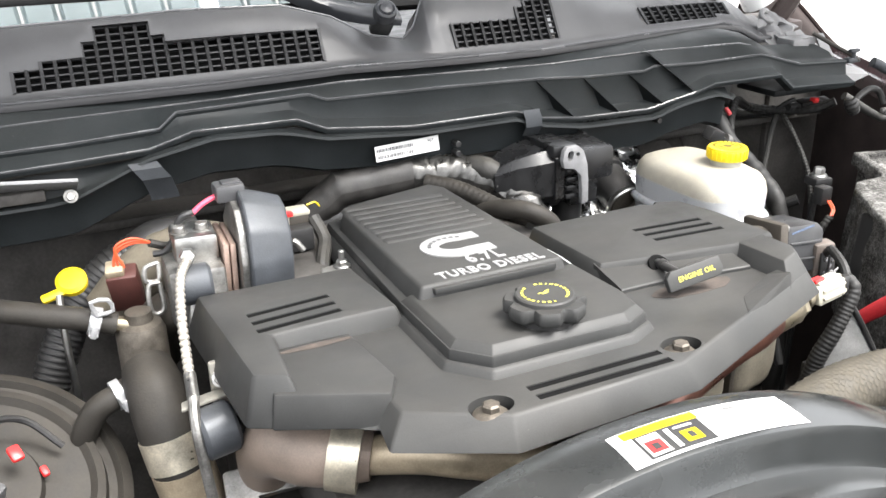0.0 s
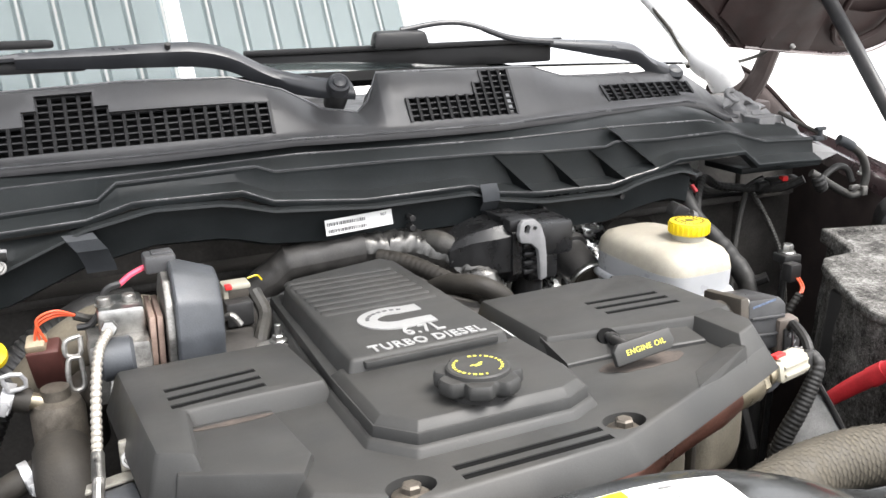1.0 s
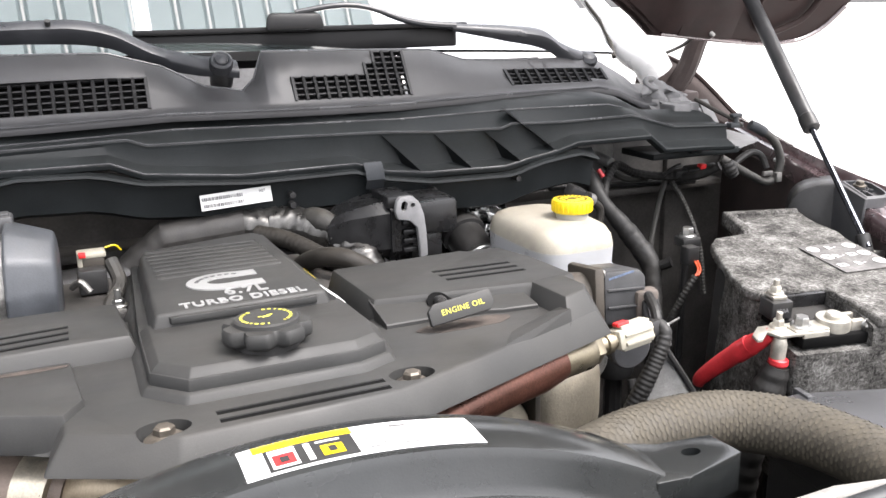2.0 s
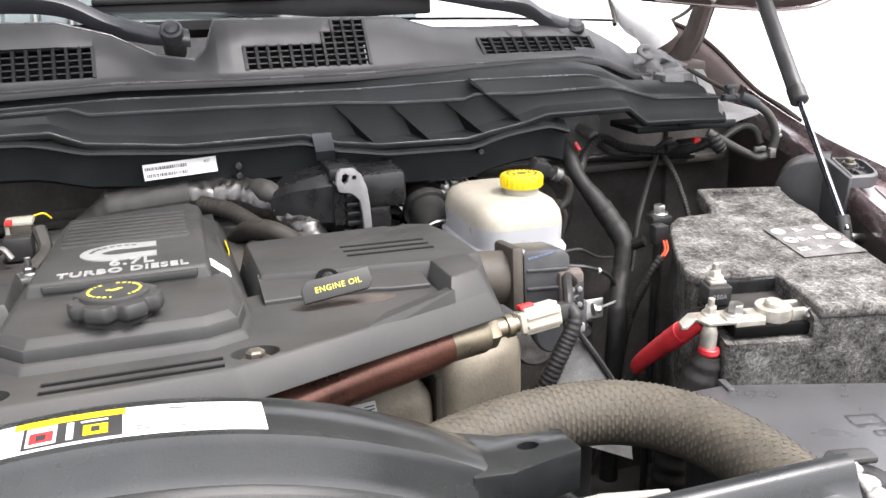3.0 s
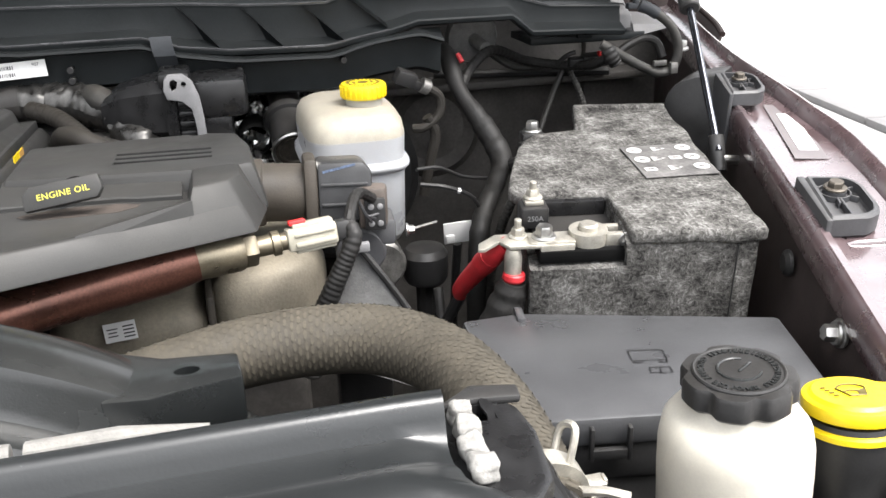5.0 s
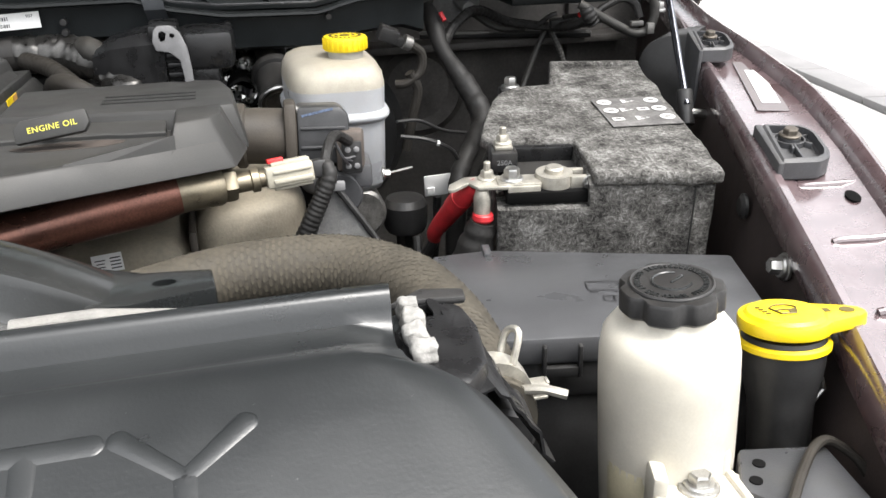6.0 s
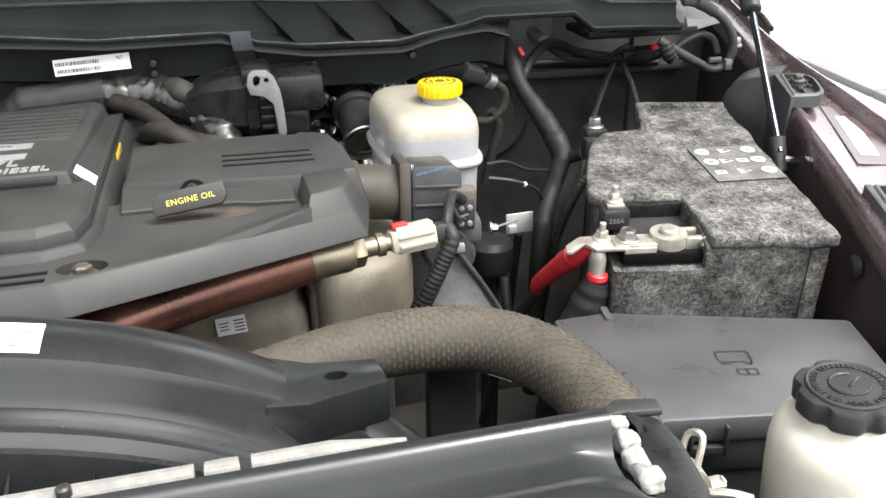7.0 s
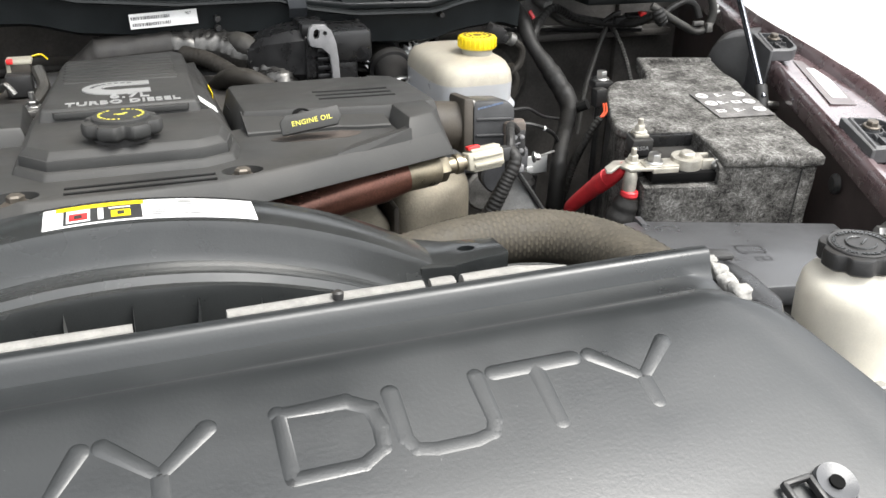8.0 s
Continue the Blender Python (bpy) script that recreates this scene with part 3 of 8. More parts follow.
RIDGE = [(-0.9, 1.335), (-0.317, 1.341), (-0.222, 1.345), (-0.202, 1.361), (-0.053, 1.364), (-0.032, 1.356), (0.119, 1.354), (0.259, 1.350), (0.331, 1.345), (0.425, 1.343), (0.44, 1.348), (0.52, 1.345), (0.62, 1.346), (0.70, 1.325), (0.9, 1.315)]
LOW = [(-0.9, 1.315), (-0.318, 1.327), (-0.237, 1.330), (-0.19, 1.343), (-0.075, 1.342), (-0.04, 1.327), (0.067, 1.316), (0.209, 1.317), (0.25, 1.304), (0.307, 1.297), (0.42, 1.295),
       (0.495, 1.308), (0.533, 1.319), (0.640, 1.319), (0.672, 1.297), (0.745, 1.295), (0.9, 1.285)]
FOOT = [(-0.9, 1.283), (-0.325, 1.287), (-0.24, 1.3209), (-0.171, 1.3338), (-0.093, 1.331), (-0.043, 1.317), (0.079, 1.3071), (0.207, 1.308), (0.25, 1.295), (0.313, 1.285), (0.428, 1.283),
        (0.483, 1.2969), (0.53, 1.303), (0.55, 1.3), (0.562, 1.293), (0.572, 1.281), (0.6, 1.278), (0.9, 1.27)]


def cowl_at(x, y, z):
    """A point of the cowl panel: it sweeps back and spreads towards its ends, as the windscreen does."""
    k = (y - 0.552) / 0.074
    wide = x if abs(x) < 0.45 else math.copysign(float(np.interp(abs(x), [0.45, 0.49, 0.625, 0.69, 0.76, 0.95], [0.45, 0.484, 0.675, 0.745, 0.80, 0.99])), x)
    return Vector((wide, 0.521 + 0.044 * k + (0.17 + 0.03 * min(k, 1)) * wide * wide, z))


def seal_at(x, y, z):
    """A point of the seal carrier, which runs straight across."""
    wide = x if x < 0.45 else float(np.interp(x, [0.45, 0.533, 0.640, 0.672, 0.80], [0.445, 0.535, 0.658, 0.686, 0.815]))
    return Vector((wide, y - 0.029, z))


def cowl():
    xs = sorted({round(-0.9 + 0.02 * i, 4) for i in range(91)} | {a for t in (PTOP, LIP, RIDGE, LOW) for a, _ in t})
    c = thing("windscreen_cowl", "dark grey plastic cowl panel with air grilles under the windscreen", "cowl panel", (0, 0.58, 1.38))
    rows = []
    for x in xs:
        if x > 0.76:
            continue
        top, lip = cowl_x(x, PTOP), cowl_x(x, LIP)
        rows.append([cowl_at(x, y, z) for y, z in ((0.70, top - 0.035), (0.636, top - 0.008), (0.626, top), (0.617, top - 0.002), (0.590, lip + (top - lip) * 0.46), (0.566, lip + 0.007), (0.560, lip + 0.001), (0.552, lip), (0.549, lip - 0.004), (0.551, lip - 0.010), (0.57, lip - 0.011))])
    panel_rows = rows
    s = thing("cowl_seal", "black moulded plastic seal carrier below the cowl", "seal carrier", (0, 0.53, 1.34))
    rows = []
    for x in xs:
        if x > 0.80:
            continue
        lip, ridge, low, foot = cowl_x(x, LIP), cowl_x(x, RIDGE), cowl_x(x, LOW), cowl_x(x, FOOT)
        profile = ([(x, 0.60, lip - 0.004), (x, 0.566, lip - 0.012), (x, 0.559, lip - 0.018), (x, 0.551, lip - 0.021), (x, 0.533, ridge + 0.0016), (x, 0.5300, ridge + 0.0006), (x, 0.5290, ridge - 0.0012), (x, 0.5305, ridge - 0.005),
                     (x, 0.5270, low + 0.008), (x, 0.513, low + 0.0016), (x, 0.5095, low + 0.0004), (x, 0.5085, low - 0.0016), (x, 0.510, low - 0.006), (x, 0.522, low - 0.009)])
        rows.append([seal_at(*q) for q in profile])
    part("carrier", sheet(rows, 0.002), SEAL, s, sharp=40)
    # thin pale beads paint the bright rim lines on the crests
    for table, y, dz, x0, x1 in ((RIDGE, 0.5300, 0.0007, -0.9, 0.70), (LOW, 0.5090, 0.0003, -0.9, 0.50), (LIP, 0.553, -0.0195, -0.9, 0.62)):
        part("crest", tube([seal_at(x, y, cowl_x(x, table) + dz) for x in xs if x0 <= x <= x1], 0.0013, 6, 1, straight=True), CREST, s, "pale bead painting the highlight on the seal carrier's crest")
    # gussets in front of the brake bottle
    for gx in (0.258, 0.331, 0.404):
        gx -= 0.010
        toe = gx + 0.048
        pts = [(toe, 0.506, cowl_x(toe, LOW) + 0.002), (gx + 0.018, 0.545, cowl_x(gx, LOW) + 0.002), (gx, 0.545, cowl_x(gx, RIDGE) + 0.001), (gx, 0.530, cowl_x(gx, RIDGE) + 0.001)]
        bm = bmesh.new()
        bm.faces.new([bm.verts.new(seal_at(*p)) for p in pts])
        bmesh.ops.solidify(bm, geom=list(bm.faces), thickness=0.003)
        part("gusset", bm, SEAL, s)
    bm = bmesh.new()
    bm.faces.new([bm.verts.new(seal_at(*q)) for q in ((0.436, 0.552, 1.371), (0.436, 0.531, 1.362), (0.497, 0.509, 1.312), (0.505, 0.530, 1.312))])
    bmesh.ops.solidify(bm, geom=list(bm.faces), thickness=0.003)
    part("end_wall", bm, SEAL, s)
    # rubber lip under the carrier and the flange it sits on
    f = thing("firewall_flange", "black sheet metal flange under the cowl seal", "flange", (0, 0.51, 1.25))
    rows = []
    for x in xs:
        if x > 0.575:
            continue
        foot, low = cowl_x(x, FOOT), cowl_x(x, LOW)
        rows.append([seal_at(x, y, z) for y, z in ((0.524, low - 0.012), (0.514, foot + 0.004), (0.504, foot + 0.001), (0.503, foot - 0.002), (0.520, foot - 0.006), (0.525, foot - 0.043), (0.540, foot - 0.049), (0.66, foot - 0.053))])
    part("flange", sheet(rows, 0.002), SEAL, f, sharp=40)
    for px, dz in ((0.128, 0.022), (0.128, 0.034), (0.315, 0.012), (0.44, 0.010)):
        part("stud", rod((px, 0.493, cowl_x(px, FOOT) - dz), (px, 0.479, cowl_x(px, FOOT) - dz), 0.004, 10), BLACK, f)
    # air grilles: openings through the panel, with bars flush in them; a near-black sheet paints the shade behind
    def grille(x0, cols, pitch, rows_of, s0, row):
        x1 = x0 + pitch * cols
        foot_a, foot_b = [cowl_at(x, 0.5605, cowl_x(x, LIP) + 0.0015) for x in (x0, x1)]
        head_a, head_b = [cowl_at(x, 0.617, cowl_x(x, PTOP) - 0.002) for x in (x0, x1)]
        m = frame_m(foot_a, foot_b - foot_a, head_a + head_b - foot_a - foot_b)
        wide = (foot_b - foot_a).length / (x1 - x0)
        holes, floor, upright, cross = [], [], [], []
        for i in range(cols):
            lo, hi = rows_of(i)
            h = (hi - lo) * row
            cx, cy = pitch * wide * (i + 0.5), s0 + lo * row + h / 2
            holes.append(box((cx, cy, 0), (pitch * wide + 0.0002, h, 0.05), 0))
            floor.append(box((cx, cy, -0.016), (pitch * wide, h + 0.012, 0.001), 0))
            for j in range(lo, hi + 1):
                cross.append(box((cx, s0 + j * row, -0.003), (pitch * wide, row * 0.20, 0.005), 0))
            for e in (0, 1):
                upright.append(box((pitch * wide * (i + e), cy, -0.0016), (pitch * wide * 0.26, h, 0.0070), 0))
        return [moved(q, m) for q in holes], moved(joined(*floor), m), moved(joined(*cross), m), moved(joined(*upright), m)

    made = [grille(-0.355, 23, 0.0145, lambda i: (0, 8) if 6 <= i <= 9 else (0, 6) if i in (5, 10) else (0, 3) if i < 2 else (0, 4) if i < 5 else (0, 5), 0.006, 0.0080),
            grille(0.155, 11, 0.0145, lambda i: (0, 8) if i >= 8 else (0, 6) if i == 7 else (0, 4), 0.008, 0.0080),
            grille(0.490, 10, 0.0135, lambda i: (0, 4) if i < 8 else (1, 4), 0.010, 0.0076),
            grille(-0.62, 10, 0.0135, lambda i: (0, 4), 0.006, 0.0080)]
    # pale beads again, for the highlights along the panel's two edges
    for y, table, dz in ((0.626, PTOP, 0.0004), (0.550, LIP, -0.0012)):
        part("edge", tube([cowl_at(x, y, cowl_x(x, table) + dz) for x in xs if -0.88 < x < (0.62 if table is LIP else 0.56)], 0.0016, 6, 1, straight=True), CREST, c, "pale bead painting the highlight on the cowl panel's edge")
    part("panel", carved(sheet(panel_rows, 0.003), *[h for g in made for h in g[0]]), COWL, c, sharp=50)
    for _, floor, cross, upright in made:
        g = part("air_grille", floor, SLOT, c, "near-black sheet painting the shade behind an air grille", sharp=30)
        tagged(part("grille_mesh", cross, GRILLE, g, "fine cross bars of the grille"), kind="stuff")
        tagged(part("grille_mesh", upright, GRILLE, g, "fine upright bars of the grille"), kind="stuff")


cowl()


def windscreen():
    w = thing("windscreen", "raked windscreen with a black strip at its foot, mirroring the canopy", "windscreen", (0, 0.75, 1.43))
    rows = [[(x, 0.630 + 0.13 * (x / 0.8) ** 2 + k * 0.62, 1.450 - 0.03 * (x / 0.8) ** 2 + k * 0.42) for x in np.linspace(-0.78, 0.78, 17)] for k in np.linspace(0, 1, 5)]
    part("glass", sheet(rows, 0.005), GLASS, w, sharp=60)
    # near-black strip below the wiper blade, over the middle of the foot only
    rows = [[(x, 0.625 + 0.13 * (x / 0.8) ** 2 + k * 0.62, 1.454 - 0.03 * (x / 0.8) ** 2 + k * 0.42) for x in np.linspace(-0.05, 0.32, 9)] for k in (-0.03, -0.004)]
    part("black_band", sheet(rows, 0.002), FOOTBLACK, w, sharp=60)
    for sx in (-1, 1):
        part("pillar", tube([(sx * 0.872, 0.752, 1.380), (sx * 0.856, 0.757, 1.405), (sx * 0.838, 0.778, 1.420), (sx * 0.830, 0.808, 1.441), (sx * 0.836, 0.850, 1.470), (sx * 0.836, 0.890, 1.496), (sx * 0.833, 0.940, 1.530), (sx * 0.81, 1.10, 1.640), (sx * 0.73, 1.44, 1.872)], [0.032, 0.032, 0.029, 0.024, 0.020, 0.018, 0.016, 0.016, 0.02], 16, 8), PILLAR, w, "silver windscreen pillar")
        part("door_seal", tube([(sx * 0.905, 0.770, 1.405), (sx * 0.889, 0.768, 1.414), (sx * 0.868, 0.778, 1.424), (sx * 0.856, 0.803, 1.442), (sx * 0.857, 0.848, 1.470), (sx * 0.855, 0.905, 1.507), (sx * 0.835, 1.08, 1.628), (sx * 0.755, 1.42, 1.86)], 0.0045, 8, 6), RUBBER, w)
        part("pillar_seal", tube([(sx * 0.790, 0.765, 1.412), (sx * 0.806, 0.805, 1.440), (sx * 0.818, 0.855, 1.474), (sx * 0.820, 0.893, 1.499), (sx * 0.822, 0.938, 1.530), (sx * 0.79, 1.09, 1.635), (sx * 0.71, 1.42, 1.862)], 0.0040, 8, 6), RUBBER, w)
    cab = thing("cab_roof", "dark maroon cab roof above the windscreen", "cab", (0, 2.2, 1.4))
    rows = [[(x, y, z - 0.05 * (x / 0.7) ** 2) for x in np.linspace(-0.74, 0.74, 9)] for y, z in ((1.30, 1.875), (1.5, 1.95), (2.2, 1.98), (2.9, 1.93))]
    part("roof", sheet(rows, 0.02), PAINT, cab)
    for sx in (-1, 1):
        part("door_side", box((sx * 0.88, 1.95, 0.68), (0.05, 1.9, 0.9), 0.02), PAINT, cab)
    part("rear_wall", box((0, 2.9, 1.2), (1.75, 0.04, 1.4), 0.02), CLIPGREY, cab, "pale grey trim of the cab's rear wall")
    part("dashboard", box((0, 1.05, 1.25), (1.6, 0.55, 0.18), 0.03), BLACK, cab)


windscreen()


def wiper_arm(pts, wide, tall):
    """A pressed channel arm: a rounded top with two side walls, open below."""
    line = smooth_line([Vector(p) for p in pts], 6)
    n = len(line) - 1
    rows = []
    for i, p in enumerate(line):
        w = float(np.interp(i / n, np.linspace(0, 1, len(wide)), wide))
        h = float(np.interp(i / n, np.linspace(0, 1, len(tall)), tall))
        # the arm's flat lies along the glass and leans to the front
        back, up = Vector((0, 0.83, 0.56)), Vector((0, -0.56, 0.83))
        rows.append([p + back * (w * a) + up * (h * c) for a, c in ((-1.0, -1.0), (-1.0, -0.1), (-0.8, 0.25), (0, 0.42), (0.8, 0.25), (1.0, -0.1), (1.0, -1.0))])
    return sheet(rows, 0.0018)


def wipers():
    a = thing("wiper", "black wiper arm parked along the cowl", "wiper", (0.071, 0.605, 1.43), "wipers")
    part("arm", wiper_arm([(0.092, 0.606, 1.434), (0.072, 0.608, 1.438), (0.045, 0.622, 1.441), (0.0, 0.645, 1.453), (-0.045, 0.655, 1.476), (-0.085, 0.658, 1.485), (-0.125, 0.659, 1.486), (-0.2, 0.660, 1.485), (-0.28, 0.662, 1.484)], [0.013, 0.014, 0.0125, 0.012, 0.012, 0.0115, 0.010, 0.0065], [0.008, 0.010, 0.013, 0.015, 0.017, 0.015, 0.010]), WIPER, a, sharp=50)
    part("hook", tube([(-0.275, 0.662, 1.484), (-0.31, 0.663, 1.483), (-0.335, 0.664, 1.490), (-0.37, 0.665, 1.503)], [0.005, 0.0045, 0.004, 0.003], 8, 6), WIPER, a)
    part("knuckle", rod((-0.117, 0.650, 1.494), (-0.117, 0.664, 1.474), 0.0035, 10), BLACK, a)
    part("pivot_cap", lathe([(0.014, -0.006), (0.0145, 0.004), (0.0135, 0.008), (0.011, 0.010), (0.0085, 0.0085), (0.0075, 0.0105), (0, 0.0115)], 24, axis_m((0.071, 0.600, 1.438), (0.069, 0.57, 1.465))), WIPER, a)
    part("spindle", lathe([(0.014, -0.030), (0.0150, -0.012), (0.012, 0)], 20, axis_m((0.073, 0.606, 1.434), (0.071, 0.576, 1.461))), BLACK, a)
    part("blade", prism([(-0.60, 0.664), (-0.214, 0.664), (-0.205, 0.669), (-0.214, 0.676), (-0.60, 0.676)], 1.466, 1.479, 0.003), WIPERRUBBER, a)
    part("blade_carrier", prism([(-0.60, 0.672), (-0.246, 0.674), (-0.236, 0.678), (-0.246, 0.686), (-0.60, 0.686)], 1.492, 1.502, 0.003), WIPERRUBBER, a)
    settle(a, (0, -0.035, 0.002))
    b = thing("wiper", "black wiper arm with its blade on the windscreen's foot", "wiper", (0.64, 0.68, 1.43), "wipers")
    part("arm", wiper_arm([(0.648, 0.680, 1.424), (0.625, 0.672, 1.430), (0.60, 0.668, 1.440), (0.565, 0.664, 1.459), (0.50, 0.662, 1.468), (0.415, 0.662, 1.476)], [0.013, 0.013, 0.013, 0.013, 0.011, 0.006], [0.014, 0.014, 0.015, 0.016, 0.012, 0.005]), WIPER, b, sharp=50)
    part("arm_rod", tube([(0.42, 0.662, 1.476), (0.375, 0.663, 1.480), (0.340, 0.664, 1.487), (0.30, 0.667, 1.501), (0.268, 0.669, 1.507), (0.235, 0.672, 1.506), (0.19, 0.676, 1.499)], [0.0055, 0.005, 0.0045, 0.004, 0.004, 0.004, 0.004], 10, 8), WIPER, b)
    part("pivot_cap", lathe([(0.015, 0), (0.015, 0.008), (0.010, 0.013), (0, 0.014)], 18, axis_m((0.655, 0.675, 1.415), (0.65, 0.655, 1.445))), WIPER, b)
    part("blade", prism([(-0.028, 0.682), (0.425, 0.676), (0.432, 0.682), (0.425, 0.690), (-0.028, 0.697)], 1.447, 1.474, 0.003), WIPERRUBBER, b)
    part("blade_rubber", prism([(-0.020, 0.686), (0.20, 0.684), (0.20, 0.690), (-0.020, 0.692)], 1.428, 1.450, 0.001), WIPERRUBBER, b)
    part("blade_spine", prism([(-0.020, 0.676), (0.44, 0.670), (0.447, 0.676), (0.44, 0.682), (-0.020, 0.690)], 1.474, 1.481, 0.002), WIPERRUBBER, b)
    part("adapter", prism([(0.148, 0.660), (0.222, 0.660), (0.214, 0.694), (0.156, 0.694)], 1.476, 1.499, 0.006, draft=0.004), WIPERRUBBER, b)
    settle(b, (0.0, -0.030, 0.0))


wipers()


def hood():
    """The raised bonnet: skin, folded inner frame, its hinge and the gas strut that holds it."""
    h = thing("hood", "raised dark maroon bonnet with its pressed inner frame", "bonnet", (0, 0.68, 1.5))
    a = radians(58)

    def on(u, v, w=0.0):
        # u across, v up the raised sheet from its rear edge, w to its inner side
        edge = float(np.interp(abs(u), [0, 0.45, 0.60, 0.67, 0.716, 0.768, 0.819, 0.91, 1.022, 1.085, 1.123, 1.143, 1.158, 1.168], [0.20, 0.16, 0.115, 0.071, 0.042, 0.004, -0.002, -0.014, -0.027, -0.020, 0.001, 0.030, 0.064, 0.11]))
        k = edge + v
        return (u, 0.65 - k * math.cos(a) - w * math.sin(a), 1.45 + k * math.sin(a) - w * math.cos(a))

    half = (0.2, 0.4, 0.52, 0.60, 0.67, 0.716, 0.768, 0.819, 0.91, 0.97, 1.022, 1.060, 1.085, 1.123, 1.143, 1.158, 1.168)
    us = [-u for u in half[::-1]] + [0.0] + list(half)
    rows = [[on(u, v * (1 - 0.03 * abs(u)), 0.0 if abs(u) < 1.15 else 0.012) for u in us] for v in (0.0, 0.02, 0.1, 0.3, 0.6, 0.9, 1.12, 1.18)]
    part("skin", sheet(rows, 0.002), PAINT, h, sharp=60)
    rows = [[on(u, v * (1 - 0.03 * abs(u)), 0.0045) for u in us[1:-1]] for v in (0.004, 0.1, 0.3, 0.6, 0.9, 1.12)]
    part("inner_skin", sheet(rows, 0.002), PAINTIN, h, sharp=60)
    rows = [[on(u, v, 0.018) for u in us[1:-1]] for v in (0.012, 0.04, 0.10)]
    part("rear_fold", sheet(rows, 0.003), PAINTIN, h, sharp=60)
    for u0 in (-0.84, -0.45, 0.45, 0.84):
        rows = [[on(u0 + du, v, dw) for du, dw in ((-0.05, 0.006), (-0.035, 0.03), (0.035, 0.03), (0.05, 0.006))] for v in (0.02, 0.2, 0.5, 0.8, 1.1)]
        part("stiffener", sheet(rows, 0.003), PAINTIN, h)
    for sx in (-1, 1):
        # swollen corner pressing and the raised bead round the recess
        rows = [[on(sx * (0.69 + 0.026 * i), 0.022 + 0.035 * j, 0.021 + 0.013 * math.sin(math.pi * i / 9) * math.sin(math.pi * (j + 0.6) / 8.4) + 0.003 * math.sin(i * 1.7 + j)) for i in range(10)] for j in range(9)]
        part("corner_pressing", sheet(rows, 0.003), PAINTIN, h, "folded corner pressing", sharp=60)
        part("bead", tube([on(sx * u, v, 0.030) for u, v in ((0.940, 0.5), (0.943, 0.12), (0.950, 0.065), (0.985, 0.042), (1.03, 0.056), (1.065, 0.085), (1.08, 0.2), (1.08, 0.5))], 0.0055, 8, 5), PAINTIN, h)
        # the paler outer paint gives this lip its highlight by colour
        part("edge_lip", tube([on(sx * u, 0.016, 0.022) for u in (0.775, 0.82, 0.91, 1.0, 1.06, 1.09, 1.12, 1.138, 1.15)], 0.0042, 8, 4), PAINT, h, "pale lip along the bonnet's edge, its highlight put into the colour")
    part("front_fold", sheet([[on(u, v, 0.02) for u in us[1:-1]] for v in (1.05, 1.16)], 0.003), PAINTIN, h)
    for sx in (-1, 1):
        g = thing("hinge", "dark painted bonnet hinge arm on the cowl's end", "hinge", (sx * 0.85, 0.68, 1.36), "bonnet hinges")
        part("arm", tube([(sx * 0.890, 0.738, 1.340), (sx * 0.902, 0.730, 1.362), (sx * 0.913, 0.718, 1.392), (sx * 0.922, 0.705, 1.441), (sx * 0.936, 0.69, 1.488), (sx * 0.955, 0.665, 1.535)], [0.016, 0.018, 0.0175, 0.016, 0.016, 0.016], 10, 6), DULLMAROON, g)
        part("arm_edge", tube([(sx * 0.921, 0.722, 1.362), (sx * 0.930, 0.712, 1.395), (sx * 0.938, 0.700, 1.441), (sx * 0.952, 0.685, 1.488), (sx * 0.971, 0.660, 1.535)], 0.0035, 8, 6), PAINTIN, g, "folded edge of the hinge arm")
        part("hood_nut", hexbolt((sx * 0.938, 0.672, 1.500), (-sx * 0.3, -0.8, -0.3), 0.008, 0.010), ALU, g)
        part("hood_nut", hexbolt((sx * 0.945, 0.660, 1.522), (-sx * 0.3, -0.8, -0.3), 0.007, 0.009), ALU, g)
        part("washer_hose", tube([(sx * 0.898, 0.770, 1.412), (sx * 0.884, 0.70, 1.430), (sx * 0.868, 0.65, 1.448), (sx * 0.866, 0.625, 1.462), (sx * 0.885, 0.60, 1.488), (sx * 0.90, 0.585, 1.53)], 0.0032, 8, 6), RUBBER, g, "thin black washer hose")
        part("hose_clip", joined(box((sx * 0.862, 0.624, 1.456), (0.020, 0.010, 0.009), 0.002), rod((sx * 0.866, 0.62, 1.462), (sx * 0.875, 0.61, 1.448), 0.004, 10)), ALU, g, "pale hose clip")
        part("foot", prism([(sx * 0.87, 0.70), (sx * 0.93, 0.70), (sx * 0.94, 0.76), (sx * 0.88, 0.76)], 1.28, 1.350, 0.006), DULLMAROON, g)
        s = thing("gas_strut", "black gas strut holding up the bonnet", "gas strut", (sx * 0.802, 0.217, 1.191), "gas struts")
        foot, mid, top = Vector((sx * 0.798, 0.212, 1.197)), Vector((sx * 0.833, 0.356, 1.334)), Vector((sx * 0.893, 0.592, 1.556))
        part("rod", rod(foot, mid + (mid - foot) * 0.03, 0.0042, 16), STRUTROD, s, "slim dark chrome rod")
        part("tube", rod(mid, top, 0.0108, 18), MOTORGREY, s)
        part("collar", rod(mid - (mid - foot) * 0.035, mid + (top - mid) * 0.05, 0.0120, 18), BLACK, s)
        part("ball_socket", rod(foot + Vector((0, -0.004, -0.022)), foot + (mid - foot) * 0.10, 0.009, 12), BLACK, s)
        part("ball_stud", rod(foot + Vector((0, 0, -0.008)), foot + Vector((sx * 0.03, -0.004, -0.012)), 0.005, 10), STEEL, s)


hood()


